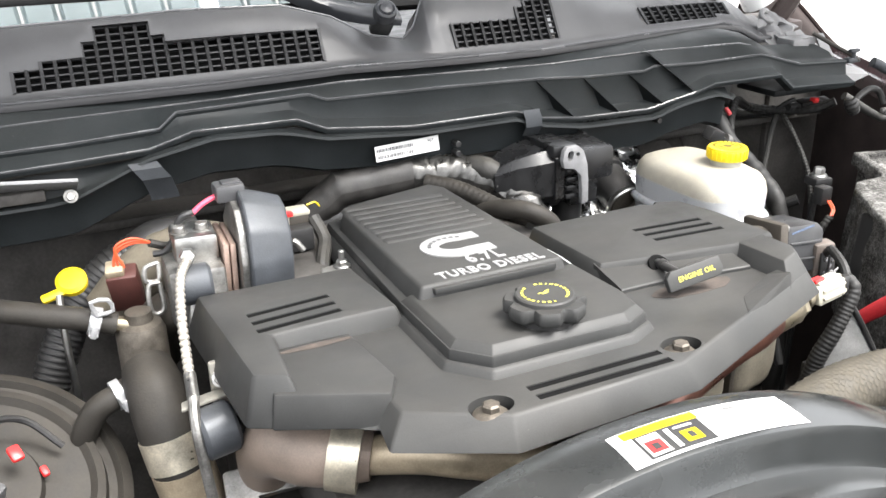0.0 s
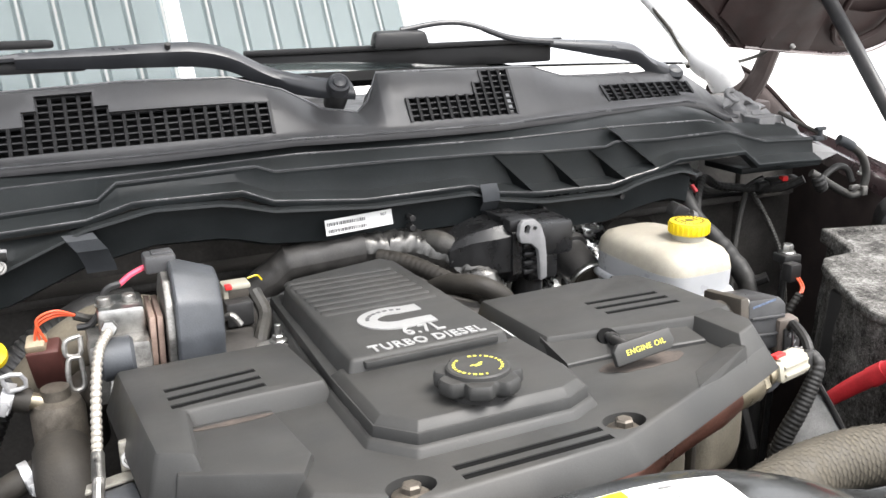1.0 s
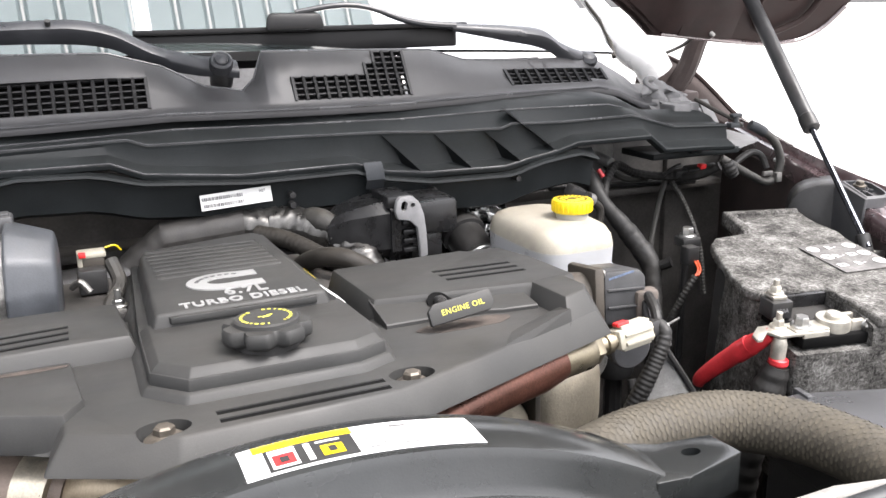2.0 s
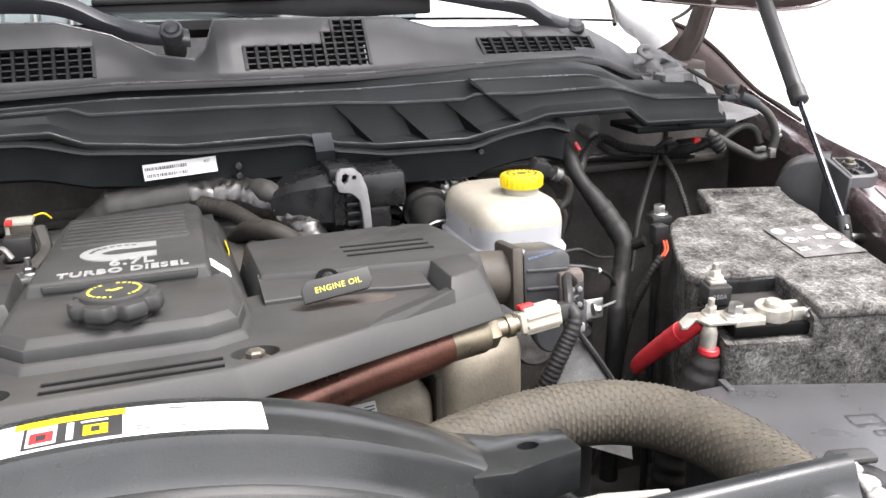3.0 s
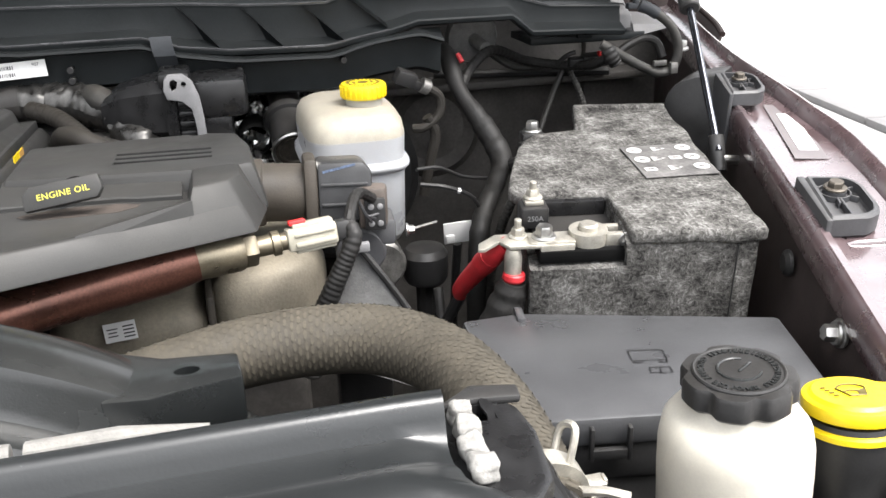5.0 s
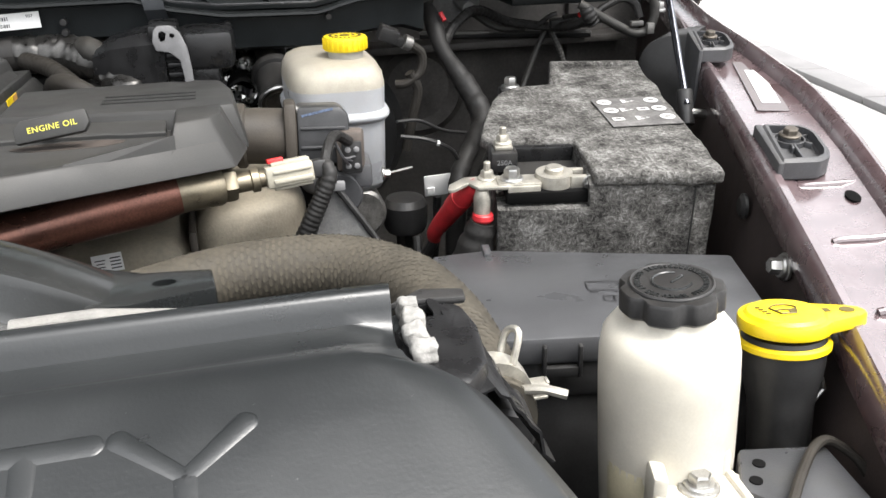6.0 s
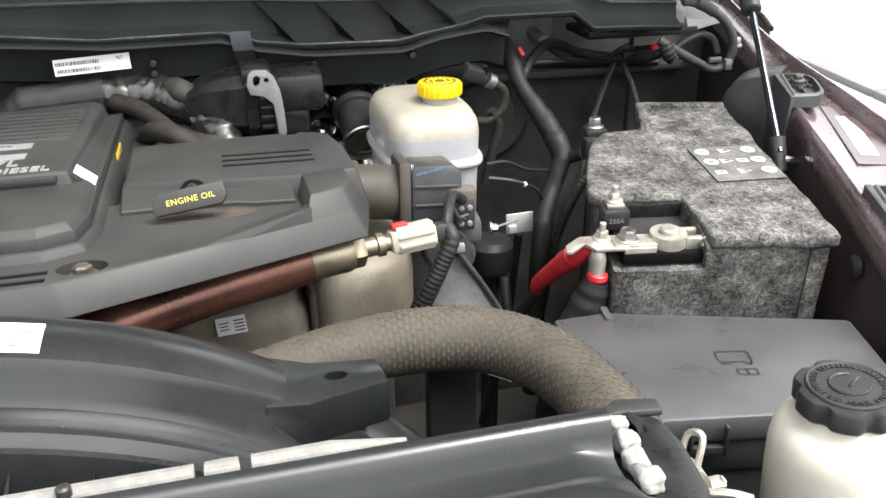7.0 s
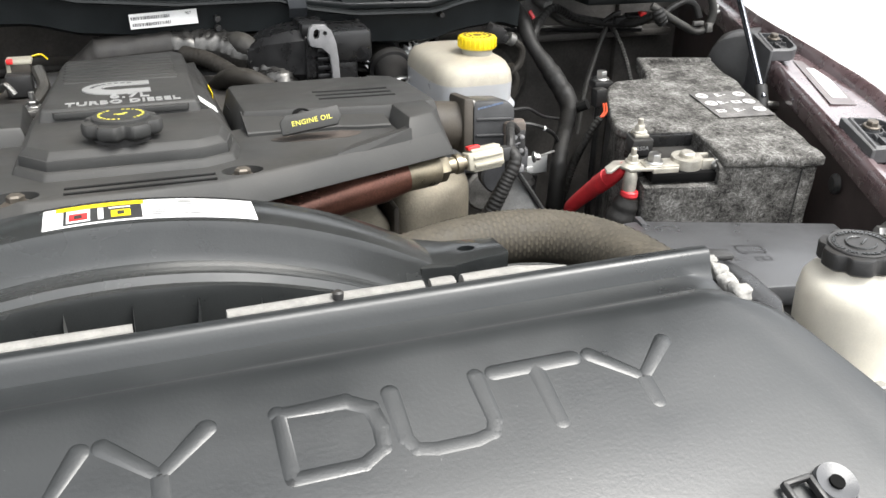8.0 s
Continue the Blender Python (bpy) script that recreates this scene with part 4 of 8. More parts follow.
def wing():
    """The outer wing's top flange with its two plastic mounts."""
    f = thing("front_wing", "dusty dark maroon wing flange with pressed steps, sky glare painted into its dust", "wing", WING_M @ Vector((0.05, 0.1, 0)))
    ys = [-0.50, -0.40, -0.30, -0.20, -0.12, 0.0, 0.06, 0.12, 0.16, 0.20, 0.25, 0.30, 0.35, 0.40, 0.46, 0.52, 0.58, 0.64, 0.70]
    prof = [(-0.032, -0.030), (-0.033, -0.018), (-0.030, -0.007), (-0.024, -0.002), (-0.017, -0.003), (-0.013, -0.010), (0.0, -0.012), (0.035, -0.011), (0.052, -0.008), (0.059, 0.004), (0.064, 0.007), (0.070, 0.005), (0.076, -0.005), (0.086, -0.05), (0.092, -0.50)]
    rows = []
    for y in ys:
        # the rim runs in towards the rail at the rear
        rim = float(np.interp(y, [-0.5, -0.3, -0.12, 0.0, 0.10, 0.15, 0.20, 0.255, 0.306, 0.34, 0.38, 0.44, 0.5, 0.64, 0.76], [0.023, 0.047, 0.060, 0.065, 0.065, 0.061, 0.050, 0.040, 0.028, 0.020, 0.010, 0.002, -0.005, -0.014, -0.020]))
        rail = float(np.interp(y, [-0.5, -0.2, 0.1, 0.40, 0.47, 0.54, 0.7], [-0.042, -0.034, -0.030, -0.028, -0.030, -0.033, -0.045]))
        across = (rim - rail) / 0.096
        rows.append([WING_M @ Vector((rail + (px + 0.03) * across if px < 0.066 else rim + px - 0.066, y, pz - 0.02 * max(0, -y) ** 1.2)) for px, pz in prof])
    part("flange", sheet(rows, 0.002), PAINT, f, sharp=45)
    # the wing's rear end: a band that sweeps down from the pillar to the flange
    outer = smooth_line([(0.885, 0.785, 1.418), (0.915, 0.785, 1.408), (0.955, 0.782, 1.390), (0.990, 0.778, 1.366), (1.020, 0.770, 1.338), (1.050, 0.755, 1.304), (1.068, 0.730, 1.280), (1.045, 0.640, 1.268), (1.010, 0.560, 1.262)], 4)
    rows = [[q + Vector((0.004, 0.012, -0.012)), q, q + Vector((-0.006, -0.006, -0.002)), q + Vector((-0.016, -0.010, -0.016)), q + Vector((-0.030, 0.0, -0.045)), q + Vector((-0.034, 0.004, -0.10))] for q in outer]
    # duller, darker maroon paints in the bonnet's dark reflection
    part("rear_wall", sheet(rows, 0.003), DULLMAROON, f, "rear end of the wing, the bonnet's dark reflection put into its maroon", sharp=60)
    part("rear_edge", tube([q + Vector((-0.002, -0.004, 0.001)) for q in outer], 0.0045, 8, 2), PAINTIN, f)
    # pressed ribs across the flange
    for y in (-0.062, -0.155, -0.25):
        part("pressed_rib", moved(tube([(-0.004, 0, -0.0150), (0.004, 0.0005, -0.0132), (0.024, 0.002, -0.0124), (0.042, 0.004, -0.0118), (0.050, 0.0045, -0.0140)], 0.0034, 10, 5), WING_M @ Matrix.Translation((0, y, 0))), PAINT, f)
    # holes are not cut: near-black discs paint their shade
    for x, y, r in ((0.034, -0.085, 0.008), (0.030, -0.20, 0.011), (0.038, -0.27, 0.008), (-0.008, 0.385, 0.005), (-0.002, 0.348, 0.008)):
        part("hole", lathe([(r, 0), (r, 0.0012), (r * 0.9, 0.0014)], 16, WING_M @ Matrix.Translation((x, y, -0.0112)) @ Matrix.Diagonal((0.75, 1.3, 1, 1))), SLOT, f, "near-black disc painting the shade of an oval hole")
    for x0, y0, z0, sc in ((0.004, 0.004, 0.0, 0.86), (-0.012, 0.284, 0.006, 0.74)):
        mt = thing("wing_mount", "black ribbed plastic wing mount with a steel bolt", "mount", WING_M @ Vector((x0, y0, z0)), "wing mounts")
        m = WING_M @ Matrix.Translation((x0, y0, z0)) @ Matrix.Diagonal((sc, sc, sc, 1))
        plan = [(-0.028, -0.070), (0.012, -0.066), (0.024, -0.056), (0.029, -0.040), (0.030, 0.0), (0.026, 0.014), (0.016, 0.024), (-0.024, 0.026)]
        body = carved(prism(plan, -0.014, 0.010, 0.003, seg=1), prism(offset_poly(plan, -0.006), -0.002, 0.03, 0.002, seg=1))
        part("plate", moved(body, m), GREYPLASTIC, mt)
        part("boss", lathe([(0.0165, -0.003), (0.0165, 0.004), (0.0150, 0.004), (0.0150, 0.000), (0.0115, 0.000), (0.0115, 0.0060), (0.009, 0.007)], 22, m.copy()), GREYPLASTIC, mt)
        for k in range(6):
            a = k * math.pi / 3 + 0.4
            reach = 0.027 if math.cos(a) < 0.5 else 0.024
            part("rib", moved(box((0.0155 + (reach - 0.0155) / 2, 0, 0.001), (reach - 0.0145, 0.0022, 0.007), 0.0004), m @ Matrix.Rotation(a, 4, "Z")), GREYPLASTIC, mt)
        part("long_rib", moved(box((0.0, -0.040, 0.001), (0.0025, 0.048, 0.008), 0.0005), m), GREYPLASTIC, mt)
        part("drop_wall", moved(prism([(-0.031, -0.072), (-0.025, -0.072), (-0.022, 0.028), (-0.031, 0.028)], -0.30, 0.008, 0.002), m), GREYPLASTIC, mt)
        part("bolt", hexbolt(m @ Vector((0, 0, 0.007)), WING_M.to_3x3() @ Vector((0, 0, 1)), 0.0080 * sc, 0.0075), GRIMYSTEEL, mt)
    lab = thing("wing_label", "blank white paper label on the wing flange", "label", WING_M @ Vector((0.04, 0.13, 0)))
    part("sticker", moved(box((0.015, 0.176, -0.0098), (0.019, 0.100, 0.0006), 0), WING_M @ Matrix.Rotation(radians(-3), 4, "Z")), PAPER, lab)
    part("backing", moved(box((0.013, 0.180, -0.0104), (0.032, 0.150, 0.0006), 0), WING_M @ Matrix.Rotation(radians(-3), 4, "Z")), LABELBACK, lab, "dusty grey label backing")
    # liner behind the battery and the side bolt
    ln = thing("wheel_arch_liner", "black plastic liner on the inner wing", "liner", WING_M @ Vector((-0.06, 0.35, -0.1)))
    tower = [(0, -0.5), (0, -0.045), (0.0015, -0.032), (0.005, -0.022), (0.012, -0.012), (0.022, -0.006), (0.036, -0.001), (0.066, 0.004), (0.066, -0.5)]
    part("liner", moved(prism(tower, -0.07, 0.0, 0.003), frame_m((0.812, 0.364, 1.252), (0.72, -0.69, 0), (0, 0, 1))), BLACK, ln, "dark liner with a rounded shoulder")
    part("rail_bolt", hexbolt((0.892, 0.466, 1.262), (0, -0.1, 1), 0.006, 0.012), STEEL, f)
    solid("wing_bolt", joined(hexbolt((0.714, -0.100, 1.145), (-0.95, 0.2, 0.1), 0.0068, 0.012), rod((0.716, -0.10, 1.145), (0.745, -0.108, 1.145), 0.005, 10), lathe([(0.0115, 0), (0.0115, 0.002), (0.009, 0.003)], 20, axis_m((0.7165, -0.1005, 1.145), (0.70, -0.097, 1.146)))), STEEL, "rusty steel flange bolt on the inner wing", "bolt")
    solid("wing_clip", lathe([(0.012, 0), (0.012, 0.003), (0.008, 0.006)], 16, axis_m(WING_M @ Vector((-0.036, -0.03, -0.05)), WING_M @ Vector((-0.06, -0.03, -0.05)))), BLACK, "black push clip on the inner wing", "clip")


wing()


# ---- engine cover ----
def slots(cx, cy, n, length, width, gap, skew, z, depth=0.006):
    out = []
    for i in range(n):
        m = Matrix.Translation((cx, cy - i * gap, z)) @ Matrix.Rotation(skew, 4, "Z")
        out.append(moved(box((0, 0, 0), (length, width, depth * 2), 0), m))
    return out


def engine_cover():
    c = thing("engine_cover", "dark grey moulded plastic engine cover, dusty in its hollows", "engine cover", (0, 0.15, 1.22))
    up, low, deck = 1.262, 1.222, 1.2445
    # deck with a sloping skirt
    foot = [(-0.243, 0.10), (-0.158, 0.038), (-0.163, 0.008), (-0.084, -0.036), (0.080, -0.028), (0.302, 0.061), (0.314, 0.12), (0.312, 0.21), (0.302, 0.276), (0.10, 0.268), (-0.09, 0.262), (-0.246, 0.255)]
    crest = [(-0.225, 0.115), (-0.148, 0.060), (-0.146, 0.022), (-0.080, -0.020), (0.071, -0.017), (0.290, 0.071), (0.300, 0.125), (0.296, 0.205), (0.290, 0.265), (0.10, 0.262), (-0.09, 0.256), (-0.236, 0.248)]
    bm = bmesh.new()
    lo = [bm.verts.new((x, y, low)) for x, y in foot]
    hi = [bm.verts.new((x, y, deck)) for x, y in crest]
    n = len(foot)
    bm.faces.new(lo[::-1])
    bm.faces.new(hi)
    for i in range(n):
        bm.faces.new((lo[i], lo[(i + 1) % n], hi[(i + 1) % n], hi[i]))
    bmesh.ops.recalc_face_normals(bm, faces=bm.faces)
    bmesh.ops.bevel(bm, geom=list(bm.edges), offset=0.0025, segments=2, profile=0.5, affect="EDGES", clamp_overlap=True)
    cuts = []
    for bx, by in ((-0.088, -0.002), (0.088, 0.0075)):
        cuts.append(lathe([(0.013, 1.226), (0.013, 1.27)], 24, Matrix.Translation((bx, by, 0)) @ Matrix.Diagonal((1.35, 1.0, 1, 1))))
    cuts.append(prism([(0.094, 0.140), (0.107, 0.146), (0.104, 0.30), (0.094, 0.30)], 1.15, 1.30, 0))
    cuts += slots(0.006, 0.0055, 2, 0.119, 0.0074, 0.0138, 0.0, deck, 0.015)
    part("deck", moved(carved(bm, *cuts), ENGINE_M), COVER, c, sharp=28)
    # wing on the throttle's side, with its hollow
    left = [(-0.240, 0.264), (-0.097, 0.262), (-0.092, 0.157), (-0.202, 0.157), (-0.208, 0.080), (-0.232, 0.094)]
    body = prism(left, low, up, 0.004, draft=0.012)
    part("side_box", moved(carved(body, *slots(-0.174, 0.2015, 3, 0.074, 0.0078, 0.0170, radians(6), up, 0.026)), ENGINE_M), COVER, c, sharp=28)
    part("step", moved(prism([(-0.206, 0.150), (-0.139, 0.150), (-0.133, 0.064), (-0.146, 0.040), (-0.222, 0.078)], low, 1.2500, 0.0025, draft=0.004), ENGINE_M), COVER, c, sharp=28)
    foot = []
    for k in range(30):
        w = 2 * math.pi * k / 30
        f = 1 + 0.35 * noise.noise(Vector((3 * math.cos(w), 3 * math.sin(w), 2)))
        foot.append((-0.170 + 0.030 * math.cos(w), 0.1400 + 0.0040 * f * math.sin(w)))
    solid("dust_stain", moved(prism(foot, 1.2501, 1.2504, 0), ENGINE_M), STAIN, "brown dust lying in the engine cover's hollow", "stain")
    # box beside the dipstick, with its hollow for the handle
    right = [(0.110, 0.272), (0.270, 0.276), (0.298, 0.264), (0.306, 0.215), (0.306, 0.132), (0.262, 0.124), (0.110, 0.148)]
    body = prism(right, low, up, 0.004, draft=0.010)
    cut = slots(0.2325, 0.2035, 3, 0.082, 0.0078, 0.0166, radians(-4), up, 0.026)
    cut.append(lathe([(0.010, 1.235), (0.010, 1.28)], 20, Matrix.Translation((0.262, 0.275, 0))))
    cut.append(lathe([(0.0105, -0.02), (0.0105, 0.03)], 24, axis_m((0.172, 0.16, 1.2475), (0.172, 0.12, 1.2475))))
    part("dipstick_box", moved(carved(body, *cut), ENGINE_M), COVER, c, sharp=28)
    # its arm reaches forward to the skirt in one sloping face
    bm = bmesh.new()
    lo = [bm.verts.new((x, y, low)) for x, y in ((0.244, 0.0385), (0.302, 0.0617), (0.313, 0.120), (0.306, 0.160), (0.244, 0.160))]
    hi = [bm.verts.new((x, y, up - 0.0003)) for x, y in ((0.257, 0.0680), (0.284, 0.0800), (0.2935, 0.0930), (0.2945, 0.150), (0.257, 0.150))]
    bm.faces.new(lo[::-1])
    bm.faces.new(hi)
    for i in range(5):
        bm.faces.new((lo[i], lo[(i + 1) % 5], hi[(i + 1) % 5], hi[i]))
    bmesh.ops.bevel(bm, geom=list(bm.edges), offset=0.0022, segments=2, profile=0.5, affect="EDGES", clamp_overlap=True)
    part("dipstick_arm", moved(bm, ENGINE_M), COVER, c, sharp=28)
    # sloping back of the handle's hollow, and the apron that rises to the box in front of it
    bm = bmesh.new()
    ends = []
    for x, y in ((0.108, 0.113), (0.150, 0.113), (0.200, 0.110), (0.215, 0.104), (0.2475, 0.100)):
        ends.append([bm.verts.new((x, b, z)) for b, z in ((0.157, 1.2590), (y, 1.2486), (y - 0.0012, 1.2474), (y - 0.001, 1.236), (0.157, 1.236))])
    for a, b in zip(ends, ends[1:]):
        for i in range(5):
            bm.faces.new((a[i], b[i], b[(i + 1) % 5], a[(i + 1) % 5]))
    bm.faces.new(ends[0])
    bm.faces.new(ends[-1][::-1])
    bmesh.ops.recalc_face_normals(bm, faces=bm.faces)
    part("hollow_back", moved(bm, ENGINE_M), COVER, c, sharp=28)
    bm = bmesh.new()
    hi = [bm.verts.new(p) for p in ((0.176, 0.0262, 1.2450), (0.256, 0.0585, 1.2535), (0.254, 0.072, 1.2520), (0.246, 0.076, 1.2480), (0.195, 0.052, 1.2450))]
    lo = [bm.verts.new((v.co.x, v.co.y - (0.004 if k < 2 else 0), 1.236)) for k, v in enumerate(hi)]
    bm.faces.new(hi)
    bm.faces.new(lo[::-1])
    for i in range(5):
        bm.faces.new((lo[i], lo[(i + 1) % 5], hi[(i + 1) % 5], hi[i]))
    bmesh.ops.recalc_face_normals(bm, faces=bm.faces)
    part("apron", moved(bm, ENGINE_M), COVER, c, sharp=28)
    # near-black inserts paint the shade inside the carved slots
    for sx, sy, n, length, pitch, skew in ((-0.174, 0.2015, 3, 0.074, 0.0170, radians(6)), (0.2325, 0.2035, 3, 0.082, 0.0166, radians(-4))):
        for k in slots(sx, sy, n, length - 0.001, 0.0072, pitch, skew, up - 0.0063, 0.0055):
            part("slot_shade", moved(k, ENGINE_M), SLOT, c, "near-black insert painting the shade inside a slot")
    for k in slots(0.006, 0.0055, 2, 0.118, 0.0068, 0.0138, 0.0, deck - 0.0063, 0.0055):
        part("slot_shade", moved(k, ENGINE_M), SLOT, c, "near-black insert painting the shade inside a slot")
    for bx, by in ((-0.088, -0.002), (0.088, 0.0075)):
        part("bolt", moved(joined(lathe([(0.0135, 1.2335), (0.0135, 1.2365), (0.010, 1.239), (0.0075, 1.2400)], 24, Matrix.Translation((bx, by, 0.001))), lathe([(0.0070, 1.238), (0.0070, 1.2440), (0.0055, 1.2455)], 6, Matrix.Translation((bx, by, 0.001)))), ENGINE_M), GRIMYSTEEL, c, "grimy steel cover bolt in its well")
    # centre lid: flange, front panel, raised rear with ribs
    rim = [(-0.062, 0.043), (0.056, 0.041), (0.075, 0.050), (0.081, 0.078), (0.080, 0.16), (0.082, 0.43), (-0.064, 0.40), (-0.079, 0.16), (-0.081, 0.066)]
    part("lid_flange", moved(prism(offset_poly(rim, 0.011), 1.236, 1.2512, 0.0026, draft=0.009), ENGINE_M), COVER, c, sharp=28)
    part("lid_band", moved(prism(offset_poly(rim, 0.0075), 1.248, 1.2600, 0.0012, draft=0.001), ENGINE_M), COVER, c, sharp=28)
    part("lid_front", moved(prism(rim[:5] + rim[7:], 1.2594, 1.2662, 0.0010, draft=0.0070), ENGINE_M), COVER, c, sharp=28)
    rear = moved(prism([(-0.073, 0.148), (0.067, 0.148), (0.074, 0.41), (0.064, 0.43), (-0.048, 0.40), (-0.062, 0.376)], 1.25, 1.2775, 0.0035, draft=0.008, seg=3), ENGINE_M)
    part("lid_rear", rear, COVER, c, sharp=28)
    part("step_panel", moved(prism([(-0.062, 0.1425), (0.058, 0.1425), (0.060, 0.150), (-0.064, 0.150)], 1.2685, 1.2745, 0.001), ENGINE_M), COVER, c, sharp=28)
    for i in range(8):
        y = 0.268 + 0.0165 * i
        part("lid_rib", moved(prism([(-0.056, y - 0.006), (0.056, y - 0.006), (0.058, y), (0.056, y + 0.006), (-0.056, y + 0.006), (-0.058, y)], 1.274, 1.2790, 0.0018, draft=0.004), ENGINE_M), COVER, c, sharp=40)
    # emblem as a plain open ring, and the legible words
    outer = [(0.034 * math.cos(a) / 1.0, 0.030 * math.sin(a)) for a in np.linspace(radians(62), radians(298), 22)]
    inner = [(0.016 * math.cos(a), 0.0115 * math.sin(a)) for a in np.linspace(radians(295), radians(65), 18)]
    emb = prism(outer + [(0.031, -0.0265), (0.031, -0.0105)] + inner + [(0.031, 0.0105), (0.031, 0.0265)], 0, 0.0012, 0)
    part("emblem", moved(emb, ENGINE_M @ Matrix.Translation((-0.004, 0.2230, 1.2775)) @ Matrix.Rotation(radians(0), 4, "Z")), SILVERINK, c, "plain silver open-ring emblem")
    for k in range(8):
        w = radians(168 - 15 * k)
        part("emblem_bar", moved(box((0, 0, 0), (0.0042, 0.0034, 0.0003), 0), ENGINE_M @ Matrix.Translation((-0.004 + 0.0250 * math.cos(w), 0.2230 + 0.0205 * math.sin(w), 1.2789)) @ Matrix.Rotation(w - math.pi / 2, 4, "Z")), GREYPLASTIC, c, "dark bar on the emblem")
    lettering("6.7L", 0.0200, 0.0006, ENGINE_M @ Matrix.Translation((0.006, 0.1835, 1.2778)) @ Matrix.Diagonal((0.95, 1.35, 1, 1)), SILVERINK, c, "raised silver displacement lettering", bold=0.0004, spacing=1.15)
    lettering("TURBO DIESEL", 0.0145, 0.0006, ENGINE_M @ Matrix.Translation((0.0, 0.1590, 1.2778)) @ Matrix.Diagonal((1.0, 1.35, 1, 1)), SILVERINK, c, "raised silver lettering", bold=0.0004, spacing=1.12)
    # sloping side of the raised rear, with its stickers
    bm = bmesh.new()
    ends = [[bm.verts.new((x, y, z)) for x, z in ((0.060, 1.2752), (0.0665, 1.2750), (0.0865, 1.2585), (0.0885, 1.2550), (0.060, 1.2550))] for y in (0.151, 0.398)]
    for i in range(5):
        bm.faces.new((ends[0][i], ends[1][i], ends[1][(i + 1) % 5], ends[0][(i + 1) % 5]))
    bm.faces.new(ends[0])
    bm.faces.new(ends[1])
    bmesh.ops.recalc_face_normals(bm, faces=bm.faces)
    part("lid_side", moved(bm, ENGINE_M), COVER, c, sharp=28)
    slope = ENGINE_M @ frame_m((0.0775, 0.166, 1.2664), (0, 1, 0), (-0.77, 0, 0.635))
    tag = thing("lid_tag", "small white tag on the engine lid's side", "tag", ENGINE_M @ Vector((0.0775, 0.166, 1.2664)))
    part("paper", moved(box((0, 0, 0.0012), (0.024, 0.020, 0.0010), 0), slope), PAPER, tag)
    st = thing("lid_sticker", "yellow and orange warning sticker on the engine lid's side", "sticker", ENGINE_M @ Vector((0.0935, 0.30, 1.245)))
    part("paper", moved(box((0.0936, 0.300, 1.2440), (0.0010, 0.046, 0.020), 0), ENGINE_M), YELLOW, st)
    part("orange_corner", moved(box((0.0940, 0.313, 1.2490), (0.0010, 0.018, 0.009), 0), ENGINE_M), STICKER, st, "orange printed corner")


engine_cover()


def oil_cap():
    c = thing("oil_filler_cap", "dark grey scalloped oil filler cap with yellow print", "oil cap", (-0.002, 0.072, 1.262))
    m = ENGINE_M @ Matrix.Translation((-0.003, 0.064, 1.2655)) @ Matrix.Rotation(0.25, 4, "Z")
    part("neck", lathe([(0.024, -0.006), (0.024, 0.006)], 32, m.copy()), BLACK, c)
    part("grip", lathe([(0.026, 0.004), (0.0325, 0.007), (0.0335, 0.009), (0.0335, 0.0155), (0.032, 0.0178), (0.024, 0.0185)], 96, m.copy(), lobes=7, depth=0.0062), COVER, c, sharp=40)
    part("top", lathe([(0.0245, 0.017), (0.024, 0.0210), (0.0225, 0.0220), (0.001, 0.0222)], 48, m.copy()), COVER, c)
    cells = []
    for k in range(26):
        a = 2 * math.pi * k / 26
        if k in (6, 7, 19, 20):
            continue
        b = box((0.0182, 0, 0.0223), (0.0021, 0.0026 if k % 3 else 0.0012, 0.0003), 0)
        cells.append(moved(b, Matrix.Rotation(a, 4, "Z")))
    part("print", moved(joined(*cells), m), YELLOWINK, c, "ring of unreadable yellow print")
    part("oil_can_mark", moved(joined(box((0, 0, 0.0223), (0.006, 0.0026, 0.0003), 0), box((0.004, 0.002, 0.0223), (0.004, 0.0012, 0.0003), 0), box((-0.004, 0.002, 0.0223), (0.003, 0.0012, 0.0003), 0)), m), YELLOWINK, c, "yellow oil can mark")


oil_cap()


def dipstick():
    d = thing("oil_dipstick", "dark grey plastic dipstick handle lettered in yellow", "dipstick", (0.165, 0.11, 1.245))
    p = Vector((0.1645, 0.083, 1.260))
    m = frame_m(p, (0.985, -0.06, 0.15), (-0.05, 0.45, 0.89))
    part("handle", moved(prism([(-0.0300, -0.0095), (0.0235, -0.0095), (0.0285, -0.003), (0.027, 0.0085), (-0.024, 0.0085), (-0.0300, 0.003)], -0.004, 0.003, 0.0015), m), COVER, d)
    part("stem", rod((0.158, 0.094, 1.256), (0.1655, 0.135, 1.2500), 0.0040, 12), BLACK, d)
    part("collar", lathe([(0.0055, 0), (0.0055, 0.004), (0.0045, 0.006)], 20, axis_m((0.1650, 0.1280, 1.2510), (0.160, 0.105, 1.2545))), BLACK, d)
    # uncut hole: a near-black disc on the slope paints its shade
    part("stick_hole", moved(lathe([(0.0108, -0.001), (0.0108, 0.0016), (0.0085, 0.0022), (0.001, 0.0010)], 26, axis_m((0.1655, 0.1330, 1.2538), (0.1655, 0.120, 1.2700))), ENGINE_M), SLOT, d, "near-black disc standing in for the stick's shaded hole")
    lettering("ENGINE OIL", 0.0066, 0.0003, m @ Matrix.Translation((0.0, -0.001, 0.0032)), YELLOWINK, d, "yellow lettering", bold=0.0, spacing=1.10)
    blot = []
    for k in range(26):
        w = 2 * math.pi * k / 26
        f = 1 + 0.28 * noise.noise(Vector((2.1 * math.cos(w), 2.1 * math.sin(w), 4)))
